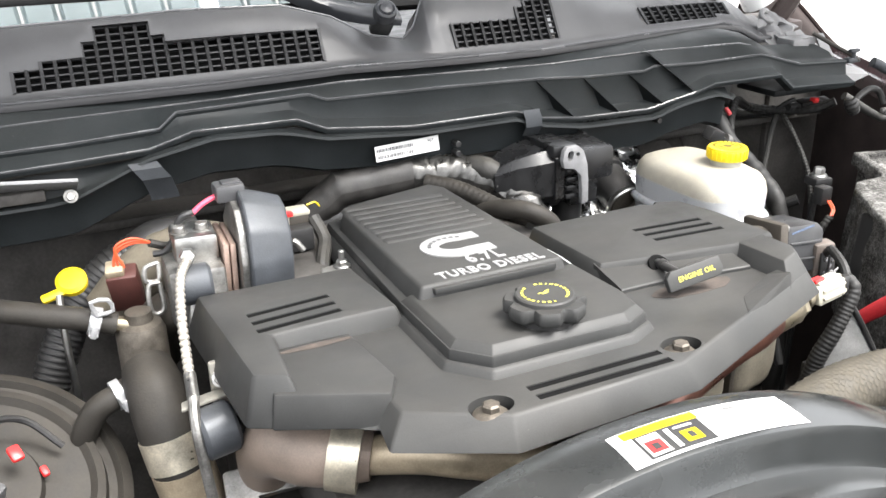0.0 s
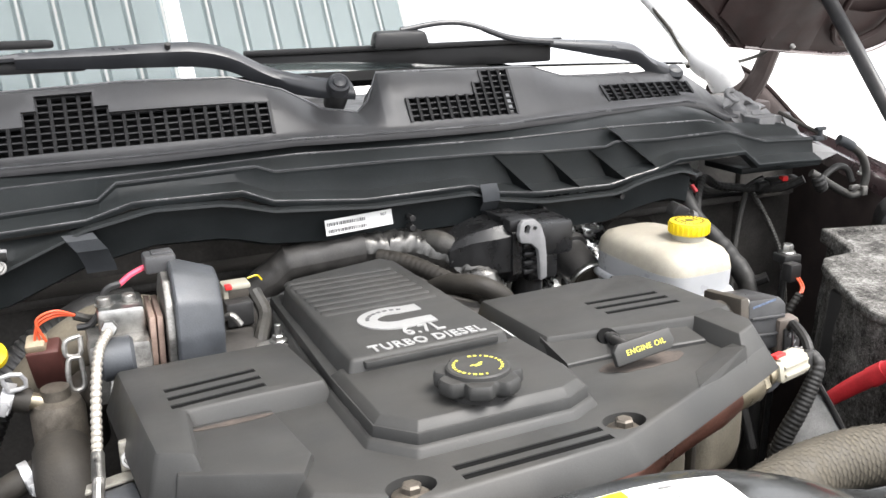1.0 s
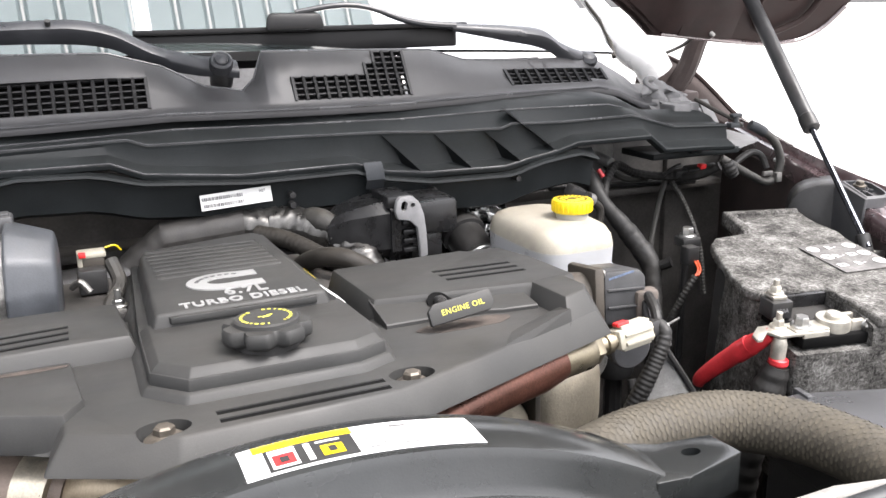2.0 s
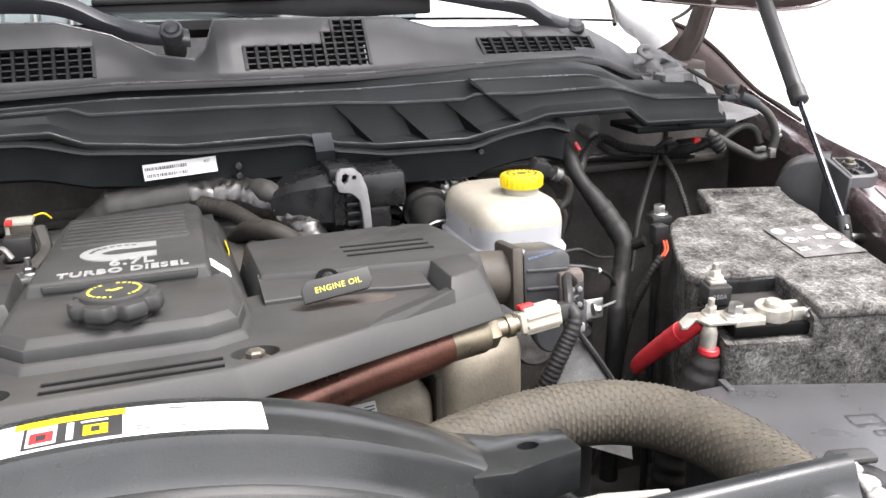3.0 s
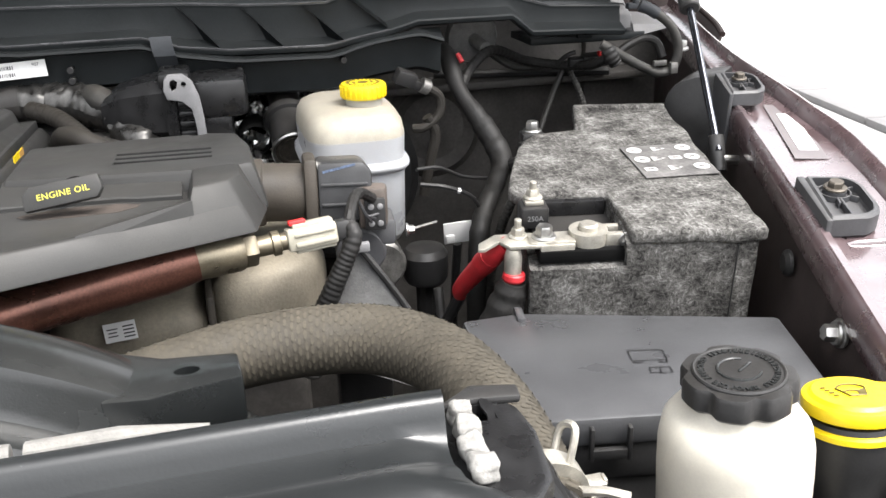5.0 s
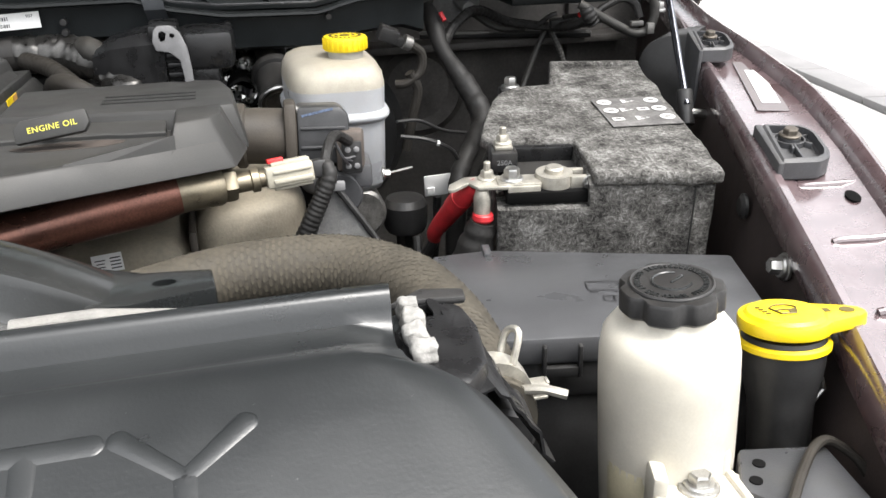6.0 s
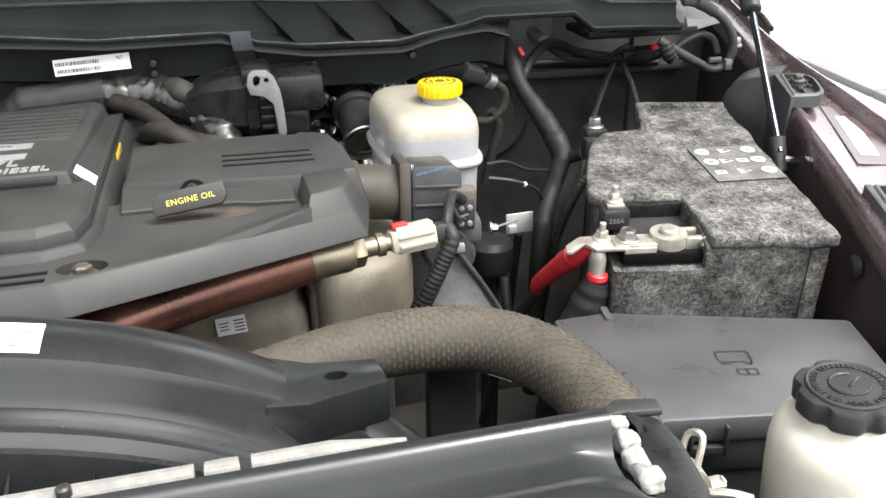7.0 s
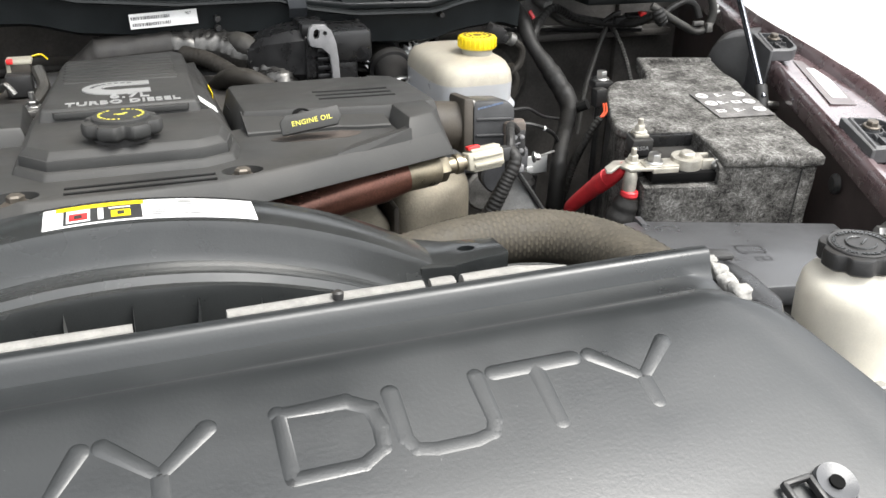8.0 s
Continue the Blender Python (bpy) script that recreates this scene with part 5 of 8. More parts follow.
        blot.append((0.172 + 0.044 * f * math.cos(w), 0.092 + 0.014 * f * math.sin(w)))
    solid("oil_stain", moved(prism(blot, 1.2446, 1.2449, 0), ENGINE_M), STAIN, "brown oily dust patch on the engine cover", "stain")


dipstick()


# ---- shroud and radiator cover ----
def shroud():
    s = thing("fan_shroud", "grey black plastic fan shroud with an arched rim", "fan shroud", (-0.02, -0.15, 0.82))
    cx, cz = -0.02, 0.818
    prof = [(-0.070, 0.425), (-0.078, 0.444), (-0.090, 0.4485), (-0.105, 0.4495), (-0.128, 0.4480), (-0.132, 0.4465), (-0.135, 0.441), (-0.139, 0.427), (-0.143, 0.4215), (-0.153, 0.422), (-0.166, 0.4275), (-0.174, 0.4265), (-0.179, 0.420), (-0.184, 0.419), (-0.188, 0.4268), (-0.192, 0.4262), (-0.194, 0.420), (-0.197, 0.385), (-0.199, 0.355)]
    rows = []
    for a in np.linspace(radians(-80), radians(80), 97):
        rows.append([(cx + r * math.sin(a), y, cz + r * math.cos(a)) for y, r in prof])
    part("rim", sheet(rows, 0.003), SHROUD, s, sharp=35)
    # ribs far paler than the shroud: their lit edges painted by colour
    for k in range(-6, 9):
        a = radians(1.4 + k * 5.5)
        d = Vector((math.sin(a), 0, math.cos(a)))
        o = Vector((cx, 0, cz))
        bm = bmesh.new()
        bm.faces.new([bm.verts.new(o + d * r + Vector((0, y, 0))) for y, r in ((-0.195, 0.35), (-0.193, 0.4185), (-0.208, 0.4165), (-0.246, 0.372))])
        bmesh.ops.solidify(bm, geom=list(bm.faces), thickness=0.004)
        part("rib", bm, GUARD, s, "shroud rib, its lit edge put into a paler plastic")
    # flat ear with a hole
    ear = prism([(0.175, -0.060), (0.232, -0.092), (0.276, -0.098), (0.278, -0.128), (0.225, -0.140), (0.20, -0.137)], 1.170, 1.201, 0.002)
    part("ear", carved(ear, lathe([(0.0055, 1.19), (0.0055, 1.21)], 20, Matrix.Translation((0.246, -0.113, 0)) @ Matrix.Diagonal((1.4, 0.9, 1, 1)))), SHROUD, s)
    # front plate between rim and radiator
    rows = [[(cx + r * math.sin(a), y, cz + r * math.cos(a)) for y, r in ((-0.199, 0.386), (-0.248, 0.362))] for a in np.linspace(radians(-75), radians(75), 40)]
    part("inner_plate", sheet(rows, -0.003), GREYPLASTIC, s)
    # caution label bent over the rim
    lab = thing("caution_label", "white and yellow caution label on the shroud's rim", "label", (0.01, -0.11, 1.267))

    def strip(x0, x1, y0, y1, lift, material, name, label="", n=10):
        rows = []
        for x in np.linspace(x0, x1, n):
            row = []
            for y in np.linspace(y0, y1, 4):
                r = float(np.interp(-y, [-p[0] for p in prof[1:7]], [p[1] for p in prof[1:7]])) + lift
                row.append((x, y, cz + math.sqrt(r * r - (x - cx) ** 2)))
            rows.append(row)
        return part(name, sheet(rows, 0.0002), material, lab, label)

    strip(-0.060, 0.080, -0.129, -0.097, 0.0006, PAPER, "paper", n=20)
    strip(-0.052, 0.005, -0.1055, -0.0980, 0.0010, YELLOW, "yellow_header", "yellow header bar")
    strip(-0.0470, 0.0035, -0.1270, -0.1058, 0.0010, INK, "black_panel", "black pictogram panel", n=12)
    strip(-0.0450, -0.0300, -0.1255, -0.1075, 0.0013, PAPER, "pictogram_ground", "white ground of a pictogram", n=6)
    strip(-0.0435, -0.0315, -0.1235, -0.1130, 0.0016, REDPL, "red_sign", "red prohibition sign", n=6)
    strip(-0.0400, -0.0350, -0.1215, -0.1160, 0.0019, INK, "sign_core", n=4)
    strip(-0.0250, -0.0215, -0.1250, -0.1080, 0.0013, PAPER, "arrow_line", "thin white pointer line", n=4)
    strip(-0.0165, -0.0040, -0.1235, -0.1135, 0.0013, YELLOW, "yellow_sign", "yellow warning sign", n=6)
    strip(-0.0125, -0.0080, -0.1210, -0.1155, 0.0016, INK, "sign_core", n=4)
    strip(-0.0180, -0.0040, -0.1100, -0.1085, 0.0013, PAPER, "print_line", n=4)
    strip(0.028, 0.038, -0.1045, -0.1020, 0.0010, PRINTGREY, "stamp", "grey stamp mark")
    for i, (a, b) in enumerate(((0.009, 0.024), (0.028, 0.044), (0.048, 0.060), (0.063, 0.075))):
        for j in range(6):
            strip(a + 0.001 * (j % 2), b - 0.003 * ((i + j) % 3), -0.1087 - 0.0030 * j, -0.1077 - 0.0030 * j, 0.0010, PRINTGREY, "print_line", n=4)


shroud()


def crumbled(bm, amp):
    bmesh.ops.subdivide_edges(bm, edges=[e for e in bm.edges if e.calc_length() > 0.004], cuts=3, use_grid_fill=True)
    for v in bm.verts:
        v.co += 0.25 * amp * noise.noise_vector(v.co * 520)
        v.co += amp * Vector((noise.noise(v.co * 160), noise.noise(v.co * 160 + Vector((3, 9, 1))), noise.noise(v.co * 150 + Vector((5, 2, 8)))))
    return bm


def radiator_cover():
    c = thing("radiator_cover", "black grained plastic radiator cover embossed with large letters", "radiator cover", (0, -0.36, 1.2))
    # back ridge, trough, then the broad slope with the letters down to the nose
    def z_of(x, y):
        base = float(np.interp(-y, [0.255, 0.259, 0.265, 0.2675, 0.2725, 0.2895, 0.295, 0.305, 0.32, 0.40, 0.47, 0.52], [1.2475, 1.2515, 1.2515, 1.2492, 1.2378, 1.2358, 1.2375, 1.2368, 1.2325, 1.205, 1.175, 1.14]))
        return base

    ys = [-0.255, -0.257, -0.259, -0.262, -0.265, -0.2675, -0.270, -0.2725, -0.276, -0.282, -0.2875, -0.2895, -0.292, -0.295, -0.300, -0.305, -0.31, -0.32, -0.34, -0.36, -0.38, -0.40, -0.43, -0.46, -0.49, -0.52]
    edge = [(-0.255, 0.364), (-0.285, 0.361), (-0.300, 0.363), (-0.308, 0.384), (-0.32, 0.396), (-0.34, 0.405), (-0.375, 0.418), (-0.44, 0.440), (-0.52, 0.475)]
    rows = []
    for y in ys:
        e = float(np.interp(-y, [-a for a, _ in edge], [b for _, b in edge]))
        row = []
        for t in np.linspace(-1, 1, 61):
            x = t * e
            k = max(0.0, (abs(t) - 0.93) / 0.07) if y < -0.275 else -0.35 * max(0.0, (abs(t) - 0.9) / 0.1)
            roll = max(0.0, 1 - (e - abs(x)) / 0.026) if y < -0.302 else 0.0
            dz = 0.011 * roll * roll + 0.0015 * math.exp(-((abs(x) - (e - 0.04)) / 0.012) ** 2) * (1 if y < -0.31 else 0)
            row.append((x, y, z_of(x, y) - 0.005 * k * k - dz))
        row = [(row[0][0] - 0.002, y, row[0][2] - 0.03)] + row + [(row[-1][0] + 0.002, y, row[-1][2] - 0.03)]
        rows.append(row)
    bm = sheet(rows, 0.003)
    part("panel", bm, RADCOV, c, sharp=50)
    slope = frame_m((0, -0.348, z_of(0, -0.349) - 0.0002), (1, 0, 0), (0, 0.94, 0.33))
    # soft raised strokes, letter by letter
    strokes = {"H": [[(0, 0), (0, 1)], [(1, 0), (1, 1)], [(0, 0.5), (1, 0.5)]], "E": [[(1, 1), (0, 1), (0, 0), (1, 0)], [(0, 0.5), (0.85, 0.5)]], "A": [[(0, 0), (0.5, 1), (1, 0)], [(0.22, 0.38), (0.78, 0.38)]],
               "V": [[(0, 1), (0.5, 0), (1, 1)]], "Y": [[(0, 1), (0.5, 0.45), (1, 1)], [(0.5, 0.45), (0.5, 0)]], "D": [[(0, 0), (0, 1), (0.72, 1), (0.96, 0.82), (1, 0.5), (0.96, 0.18), (0.72, 0), (0, 0)]],
               "U": [[(0, 1), (0, 0.25), (0.08, 0.06), (0.28, 0), (0.72, 0), (0.92, 0.06), (1, 0.25), (1, 1)]], "T": [[(0, 1), (1, 1)], [(0.5, 1), (0.5, 0)]]}
    for word, x0, step, wide in (("HEAVY", -0.272, 0.0605, 0.050), ("DUTY", 0.056, 0.0607, 0.050)):
        for i, ch in enumerate(word):
            bms = []
            for line in strokes[ch]:
                pts = [((x0 + step * i) + wide * u, 0.040 * (v - 0.5), 0) for u, v in line]
                bms.append(tube(pts, 0.0058, 12, 1, straight=True))
                for q in pts:
                    cap = bmesh.new()
                    bmesh.ops.create_uvsphere(cap, u_segments=12, v_segments=8, radius=0.0058, matrix=Matrix.Translation(q))
                    bms.append(cap)
            part("letter", moved(joined(*bms), slope @ Matrix.Diagonal((1, 1, 0.17, 1))), RADCOV, c, "embossed letter in the cover's own plastic", sharp=70)
    low = frame_m((0.10, -0.425, z_of(0, -0.425) + 0.0006), (1, 0, 0), (0, 0.94, 0.36))
    part("embossed_bar", moved(joined(box((0, 0.018, 0), (0.085, 0.007, 0.003), 0.0012), box((-0.039, -0.002, 0), (0.007, 0.046, 0.003), 0.0012), box((0.039, -0.002, 0), (0.007, 0.046, 0.003), 0.0012)), low), RADCOV, c, "embossed stroke of lettering that cannot be read")
    part("embossed_bar", moved(box((-0.16, 0.018, 0), (0.085, 0.007, 0.003), 0.0012), low), RADCOV, c)
    # grey foam strips behind the ridge
    for a, b in ((-0.30, -0.11), (-0.10, -0.010), (0.042, 0.162), (0.167, 0.182), (0.188, 0.262)):
        f = thing("foam_strip", "worn pale grey foam strip along the radiator cover", "foam strip", ((a + b) / 2, -0.25, 1.24), "foam strips")
        part("strip", tube([(a, -0.2515, 1.2460), ((a + b) / 2, -0.2520, 1.2463), (b, -0.2515, 1.2460)], [0.0062, 0.0065, 0.0062 if b < 0.2 else 0.0018], 10, 3), FOAM, f)
    part("back_wall", box((0, -0.2505, 1.205), (0.70, 0.006, 0.075), 0.002), BLACK, c)
    solid("cover_pin", lathe([(0.0035, 0), (0.0035, 0.004), (0.002, 0.005)], 12, Matrix.Translation((0.107, -0.2555, 1.2515))), BLACK, "black pin head in the foam strip", "pin")
    # fixing at the nose corner
    k = thing("cover_fastener", "black push fastener with a bright cup on the radiator cover", "fastener", (0.315, -0.425, 1.19))
    km = frame_m((0.331, -0.436, 1.1930), (1, 0.05, 0.02), (0, 0.94, 0.36))
    part("cup", lathe([(0.0125, 0), (0.0115, 0.0035), (0.006, 0.002), (0.003, 0.0015)], 24, km.copy()), FUSE, k, "worn grey cup")
    # near-black disc paints the shade in the cup's hole
    part("cup_hole", lathe([(0.0042, 0.002), (0.0042, 0.0036)], 16, km.copy()), SLOT, k)
    part("frame", moved(joined(box((-0.030, 0, 0.002), (0.003, 0.016, 0.005), 0.0008), box((-0.0135, 0, 0.002), (0.003, 0.016, 0.005), 0.0008), box((-0.022, 0.0075, 0.002), (0.018, 0.003, 0.005), 0.0008), box((-0.022, -0.0075, 0.002), (0.018, 0.003, 0.005), 0.0008)), km), BLACK, k, "black clip frame")
    # black end bracket with crumbled grey foam and the hose neck clamp
    e = thing("radiator_end_bracket", "black radiator end bracket with a square hole", "bracket", (0.40, -0.27, 1.15))
    plan = [(0.360, -0.243), (0.392, -0.226), (0.408, -0.236), (0.410, -0.262), (0.404, -0.300), (0.390, -0.318), (0.366, -0.305)]
    part("bracket", carved(prism(plan, 1.10, 1.224, 0.006), box((0.385, -0.243, 1.225), (0.018, 0.014, 0.03), 0)), VALVEBOX, e)
    # shiny crinkled wrap over the bracket and the neck
    wrap = []
    for i in range(13):
        a = i / 12
        row = []
        for j in range(11):
            b = j / 10
            q = Vector((0.388 + 0.040 * b + 0.006 * a, -0.224 - 0.088 * a, 1.2275 - 0.012 * a - 0.052 * b * b))
            row.append(q + Vector((0.5, 0.2, 1)) * (0.0050 * noise.noise(q * 75) + 0.0022 * noise.noise(q * 190)))
        wrap.append(row)
    part("wrap", sheet(wrap, 0.0015), VALVEBOX, e, "shiny crinkled black plastic wrap", sharp=30)
    part("flap", prism([(0.366, -0.236), (0.388, -0.220), (0.412, -0.226), (0.410, -0.238), (0.386, -0.234)], 1.222, 1.2270, 0.002), BLACK, e)
    fo = thing("foam_block", "crumbling pale grey foam block beside the radiator cover", "foam block", (0.372, -0.28, 1.23))
    random.seed(4)
    for i in range(4):
        y = -0.252 - 0.0128 * i
        part("lump", crumbled(box((0.3740 - 0.0006 * i + 0.002 * random.random(), y, 1.2325 - 0.0015 * i), (0.0105 + 0.003 * random.random(), 0.0132, 0.011), 0.003), 0.0018), OLDFOAM, fo, sharp=80)


radiator_cover()


# ---- battery ----
def battery():
    b = thing("battery", "car battery wrapped in a grey felt heat jacket", "battery", (0.68, 0.2, 1.0))
    # along the front edge x is -0.20..0, along the side y is 0..0.33
    def felt(bm, amp=0.0018, cuts=0):
        bmesh.ops.triangulate(bm, faces=[f for f in bm.faces if len(f.verts) > 4])
        for _ in range(5):
            long = [e for e in bm.edges if e.calc_length() > 0.010]
            if not long:
                break
            bmesh.ops.subdivide_edges(bm, edges=long, cuts=1)
        for v in bm.verts:
            q = noise.noise(v.co * 22) * amp + noise.noise(v.co * 140) * amp * 0.6
            v.co += Vector((q, noise.noise(v.co * 25 + Vector((7, 1, 3))) * amp, q))
        return bm

    h = -0.19
    low = prism([(-0.198, 0.004), (0.0, 0.0), (0.004, 0.324), (-0.092, 0.330), (-0.105, 0.258), (-0.150, 0.250), (-0.176, 0.200), (-0.194, 0.12)], h, -0.004, 0.004)
    low = carved(low, box((-0.158, 0.03, -0.005), (0.085, 0.11, 0.05), 0))
    part("jacket_side", moved(felt(low), BATTERY_M), FELT, b, sharp=60)
    lid = prism([(-0.112, 0.0), (0.004, -0.004), (0.011, 0.330), (-0.040, 0.334), (-0.097, 0.337), (-0.110, 0.264), (-0.154, 0.256), (-0.171, 0.235), (-0.184, 0.205), (-0.201, 0.125), (-0.206, 0.10), (-0.195, 0.085), (-0.116, 0.085)], -0.008, 0.004, 0.003)
    part("jacket_top", moved(felt(lid), BATTERY_M), FELT, b, sharp=60)
    flap = prism([(-0.110, 0.262), (-0.097, 0.262), (-0.088, 0.326), (0.006, 0.319), (0.012, 0.331), (-0.097, 0.340)], -0.012, 0.0080, 0.003)
    part("jacket_flap", moved(felt(flap, 0.001), BATTERY_M), FELT, b, sharp=60)
    part("case", moved(box((-0.095, 0.11, -0.105), (0.17, 0.19, 0.18), 0.004), BATTERY_M), BLACK, b, "black battery case")
    # near-black here paints the shade inside the jacket's opening
    part("case_lid", moved(box((-0.145, 0.055, -0.022), (0.09, 0.09, 0.012), 0.002), BATTERY_M), SLOT, b)
    part("case_rib", moved(box((-0.152, 0.085, -0.008), (0.070, 0.012, 0.016), 0.002), BATTERY_M), VALVEBOX, b)
    part("seam", moved(tube([(-0.002 - 0.018, -0.0015, -0.01), (-0.020, -0.0015, -0.09), (-0.021, -0.001, -0.17)], 0.0008, 6, 2), BATTERY_M), INK, b, "dark stitched seam")
    # warning patch with plain pictograms
    pm = BATTERY_M @ Matrix.Translation((-0.036, 0.157, 0.0054)) @ Matrix.Rotation(radians(4), 4, "Z")
    part("warning_patch", moved(box((0, 0, 0), (0.074, 0.084, 0.0006), 0), pm), PATCH, b, "grey printed warning patch")
    for j in range(3):
        for i, kind in enumerate(("disc", "tri", "box", "disc") if j == 1 else ("disc", "tri", "disc") if j == 0 else ("box", "tri", "disc")):
            cnt = 4 if j == 1 else 3
            px, py = -0.026 + 0.052 * i / (cnt - 1), 0.029 - 0.026 * j
            mm = pm @ Matrix.Translation((px, py, 0.0008))
            if kind == "disc":
                bm = lathe([(0.0078, 0), (0.0078, 0.0004)], 20, mm.copy())
            elif kind == "tri":
                bm = prism([(-0.007, -0.005), (0.007, 0.0), (-0.007, 0.0055)], 0, 0.0004, 0, m=mm)
            else:
                bm = prism([(-0.006, -0.004), (0.006, -0.004), (0.006, 0.004), (-0.006, 0.004)], 0, 0.0004, 0, m=mm)
            part("pictogram", bm, PALEPRINT, b)
            part("pictogram_core", moved(box((0, 0, 0.0006), (0.006, 0.003, 0.0003), 0), mm), PATCH, b)


battery()


def battery_terminal():
    t = thing("battery_terminal_clamp", "plated battery terminal clamp with bolts and a fuse block", "terminal clamp", (0.587, 0.07, 1.17))
    m = frame_m((0.585, 0.072, 1.178), (0.985, -0.17, 0.0), (0.17, 0.98, 0.08))
    part("post", moved(lathe([(0.009, -0.012), (0.0085, 0.010), (0.007, 0.0115)], 24), m), LEAD, t, "grey lead post")
    ring = carved(lathe([(0.0175, -0.007), (0.0180, 0.0), (0.0170, 0.006)], 36), lathe([(0.009, -0.02), (0.0088, 0.02)], 28))
    part("ring", moved(ring, m), LEAD, t)
    part("jaw", moved(joined(box((0.024, 0.008, 0), (0.022, 0.006, 0.011), 0.0015), box((0.024, -0.010, 0), (0.022, 0.007, 0.012), 0.0015)), m), LEAD, t)
    part("jaw_bolt", moved(joined(hexbolt((0.031, -0.013, 0.0), (0.0, -1, 0.0), 0.005, 0.006), rod((0.031, -0.024, 0), (0.031, 0.016, 0), 0.003, 10)), m), STEEL, t)
    part("arm", moved(joined(box((-0.034, -0.004, -0.001), (0.040, 0.022, 0.006), 0.001), box((-0.030, -0.015, -0.006), (0.030, 0.004, 0.012), 0.001)), m), LEAD, t)
    part("bus_bar", moved(prism([(-0.098, -0.006), (-0.082, 0.010), (-0.040, 0.010), (-0.040, -0.016), (-0.072, -0.016), (-0.080, -0.004), (-0.094, -0.018), (-0.100, -0.018)], -0.003, 0.0005, 0.0008), m), LEAD, t)
    part("arm_bolt", moved(hexbolt((-0.040, -0.003, 0.001), (0, 0, 1), 0.0075, 0.012), m), STEEL, t)
    part("bar_bolt", moved(joined(hexbolt((-0.062, 0.004, 0.0), (0, 0, 1), 0.006, 0.009), rod((-0.062, 0.004, 0.005), (-0.062, 0.004, 0.017), 0.0032, 10)), m), LEAD, t)
    part("cable_lug", moved(joined(lathe([(0.0075, -0.034), (0.008, -0.012), (0.006, -0.004)], 16, Matrix.Translation((-0.068, -0.010, 0)))), m), LEAD, t)
    fb = part("fuse_block", moved(box((-0.042, 0.038, 0.006), (0.025, 0.024, 0.020), 0.002), m), BLACK, t, "black high current fuse block")
    part("fuse_plate", moved(box((-0.042, 0.040, 0.018), (0.017, 0.016, 0.004), 0.001), m), LEAD, fb)
    part("fuse_stud", moved(joined(hexbolt((-0.042, 0.042, 0.020), (0, 0, 1), 0.006, 0.009), rod((-0.042, 0.042, 0.026), (-0.042, 0.042, 0.036), 0.0032, 10)), m), LEAD, fb)
    lettering("250A", 0.0068, 0.0002, m @ frame_m((-0.042, 0.0258, 0.006), (1, 0, 0), (0, 0.05, 1)), CLIPGREY, t, "grey rating on the fuse block")
    bt = thing("battery_cable_boot", "red rubber boot on the battery's cable", "cable boot", (0.51, 0.11, 1.14))
    part("boot", tube([(0.514, 0.084, 1.1735), (0.506, 0.1005, 1.158), (0.4997, 0.130, 1.131), (0.4915, 0.156, 1.103), (0.493, 0.164, 1.090)], [0.0076, 0.0105, 0.0100, 0.0082, 0.0058], 14, 6), RED, bt, sharp=60)
    part("boot_collar", tube([(0.5055, 0.102, 1.157), (0.502, 0.117, 1.143)], 0.0112, 14, 2), RED, bt)
    part("cable", tube([(0.4925, 0.162, 1.092), (0.482, 0.185, 1.05), (0.47, 0.21, 0.98), (0.46, 0.24, 0.88)], 0.006, 10, 5), BLACK, bt)
    cb = thing("battery_cable", "black taped battery cable with a red collar", "cable", (0.52, 0.06, 1.1))
    part("red_collar", lathe([(0.0095, 0), (0.0104, 0.002), (0.0098, 0.006), (0.0085, 0.007)], 20, axis_m((0.517, 0.075, 1.143), (0.518, 0.074, 1.16))), RED, cb, "red insulating collar")
    part("cable", tube([(0.517, 0.075, 1.142), (0.512, 0.078, 1.12), (0.500, 0.08, 1.085), (0.49, 0.085, 1.03), (0.48, 0.09, 0.9)], [0.0125, 0.0165, 0.0185, 0.019, 0.019], 14, 6, ripple=0.0006, pitch=0.016), TAPE, cb)


battery_terminal()


def fuse_box():
    f = thing("fuse_box", "black fuse and relay box with a flat lid", "fuse box", (0.58, -0.06, 0.95))
    top = [(0.508, 0.036), (0.709, -0.036), (0.672, -0.165), (0.46, -0.125), (0.447, -0.075), (0.458, 0.036)]
    part("lid", prism(top, 1.108, 1.1305, 0.004), FUSE, f)
    part("lid_notch", prism([(0.505, 0.042), (0.512, 0.040), (0.508, 0.018), (0.501, 0.019)], 1.12, 1.1335, 0.0015), FUSE, f)
    part("lid_lip", prism(offset_poly(top, -0.004), 1.078, 1.110, 0.003), BLACK, f)
    part("body", prism(offset_poly(top, -0.008), 0.96, 1.08, 0.004), BLACK, f)
    fm = frame_m((0.511, -0.1365, 1.114), (0.98, -0.185, 0), (0, 0, 1))
    part("latch", moved(joined(box((-0.013, 0, 0.003), (0.003, 0.026, 0.006), 0.001), box((0.013, 0, 0.003), (0.003, 0.026, 0.006), 0.001), box((0, -0.008, 0.003), (0.024, 0.008, 0.005), 0.001)), fm), BLACK, f)
    lm = frame_m((0.574, -0.068, 1.1306), (0.97, -0.24, 0), (0.24, 0.97, 0)) @ Matrix.Diagonal((0.78, 0.78, 1, 1))
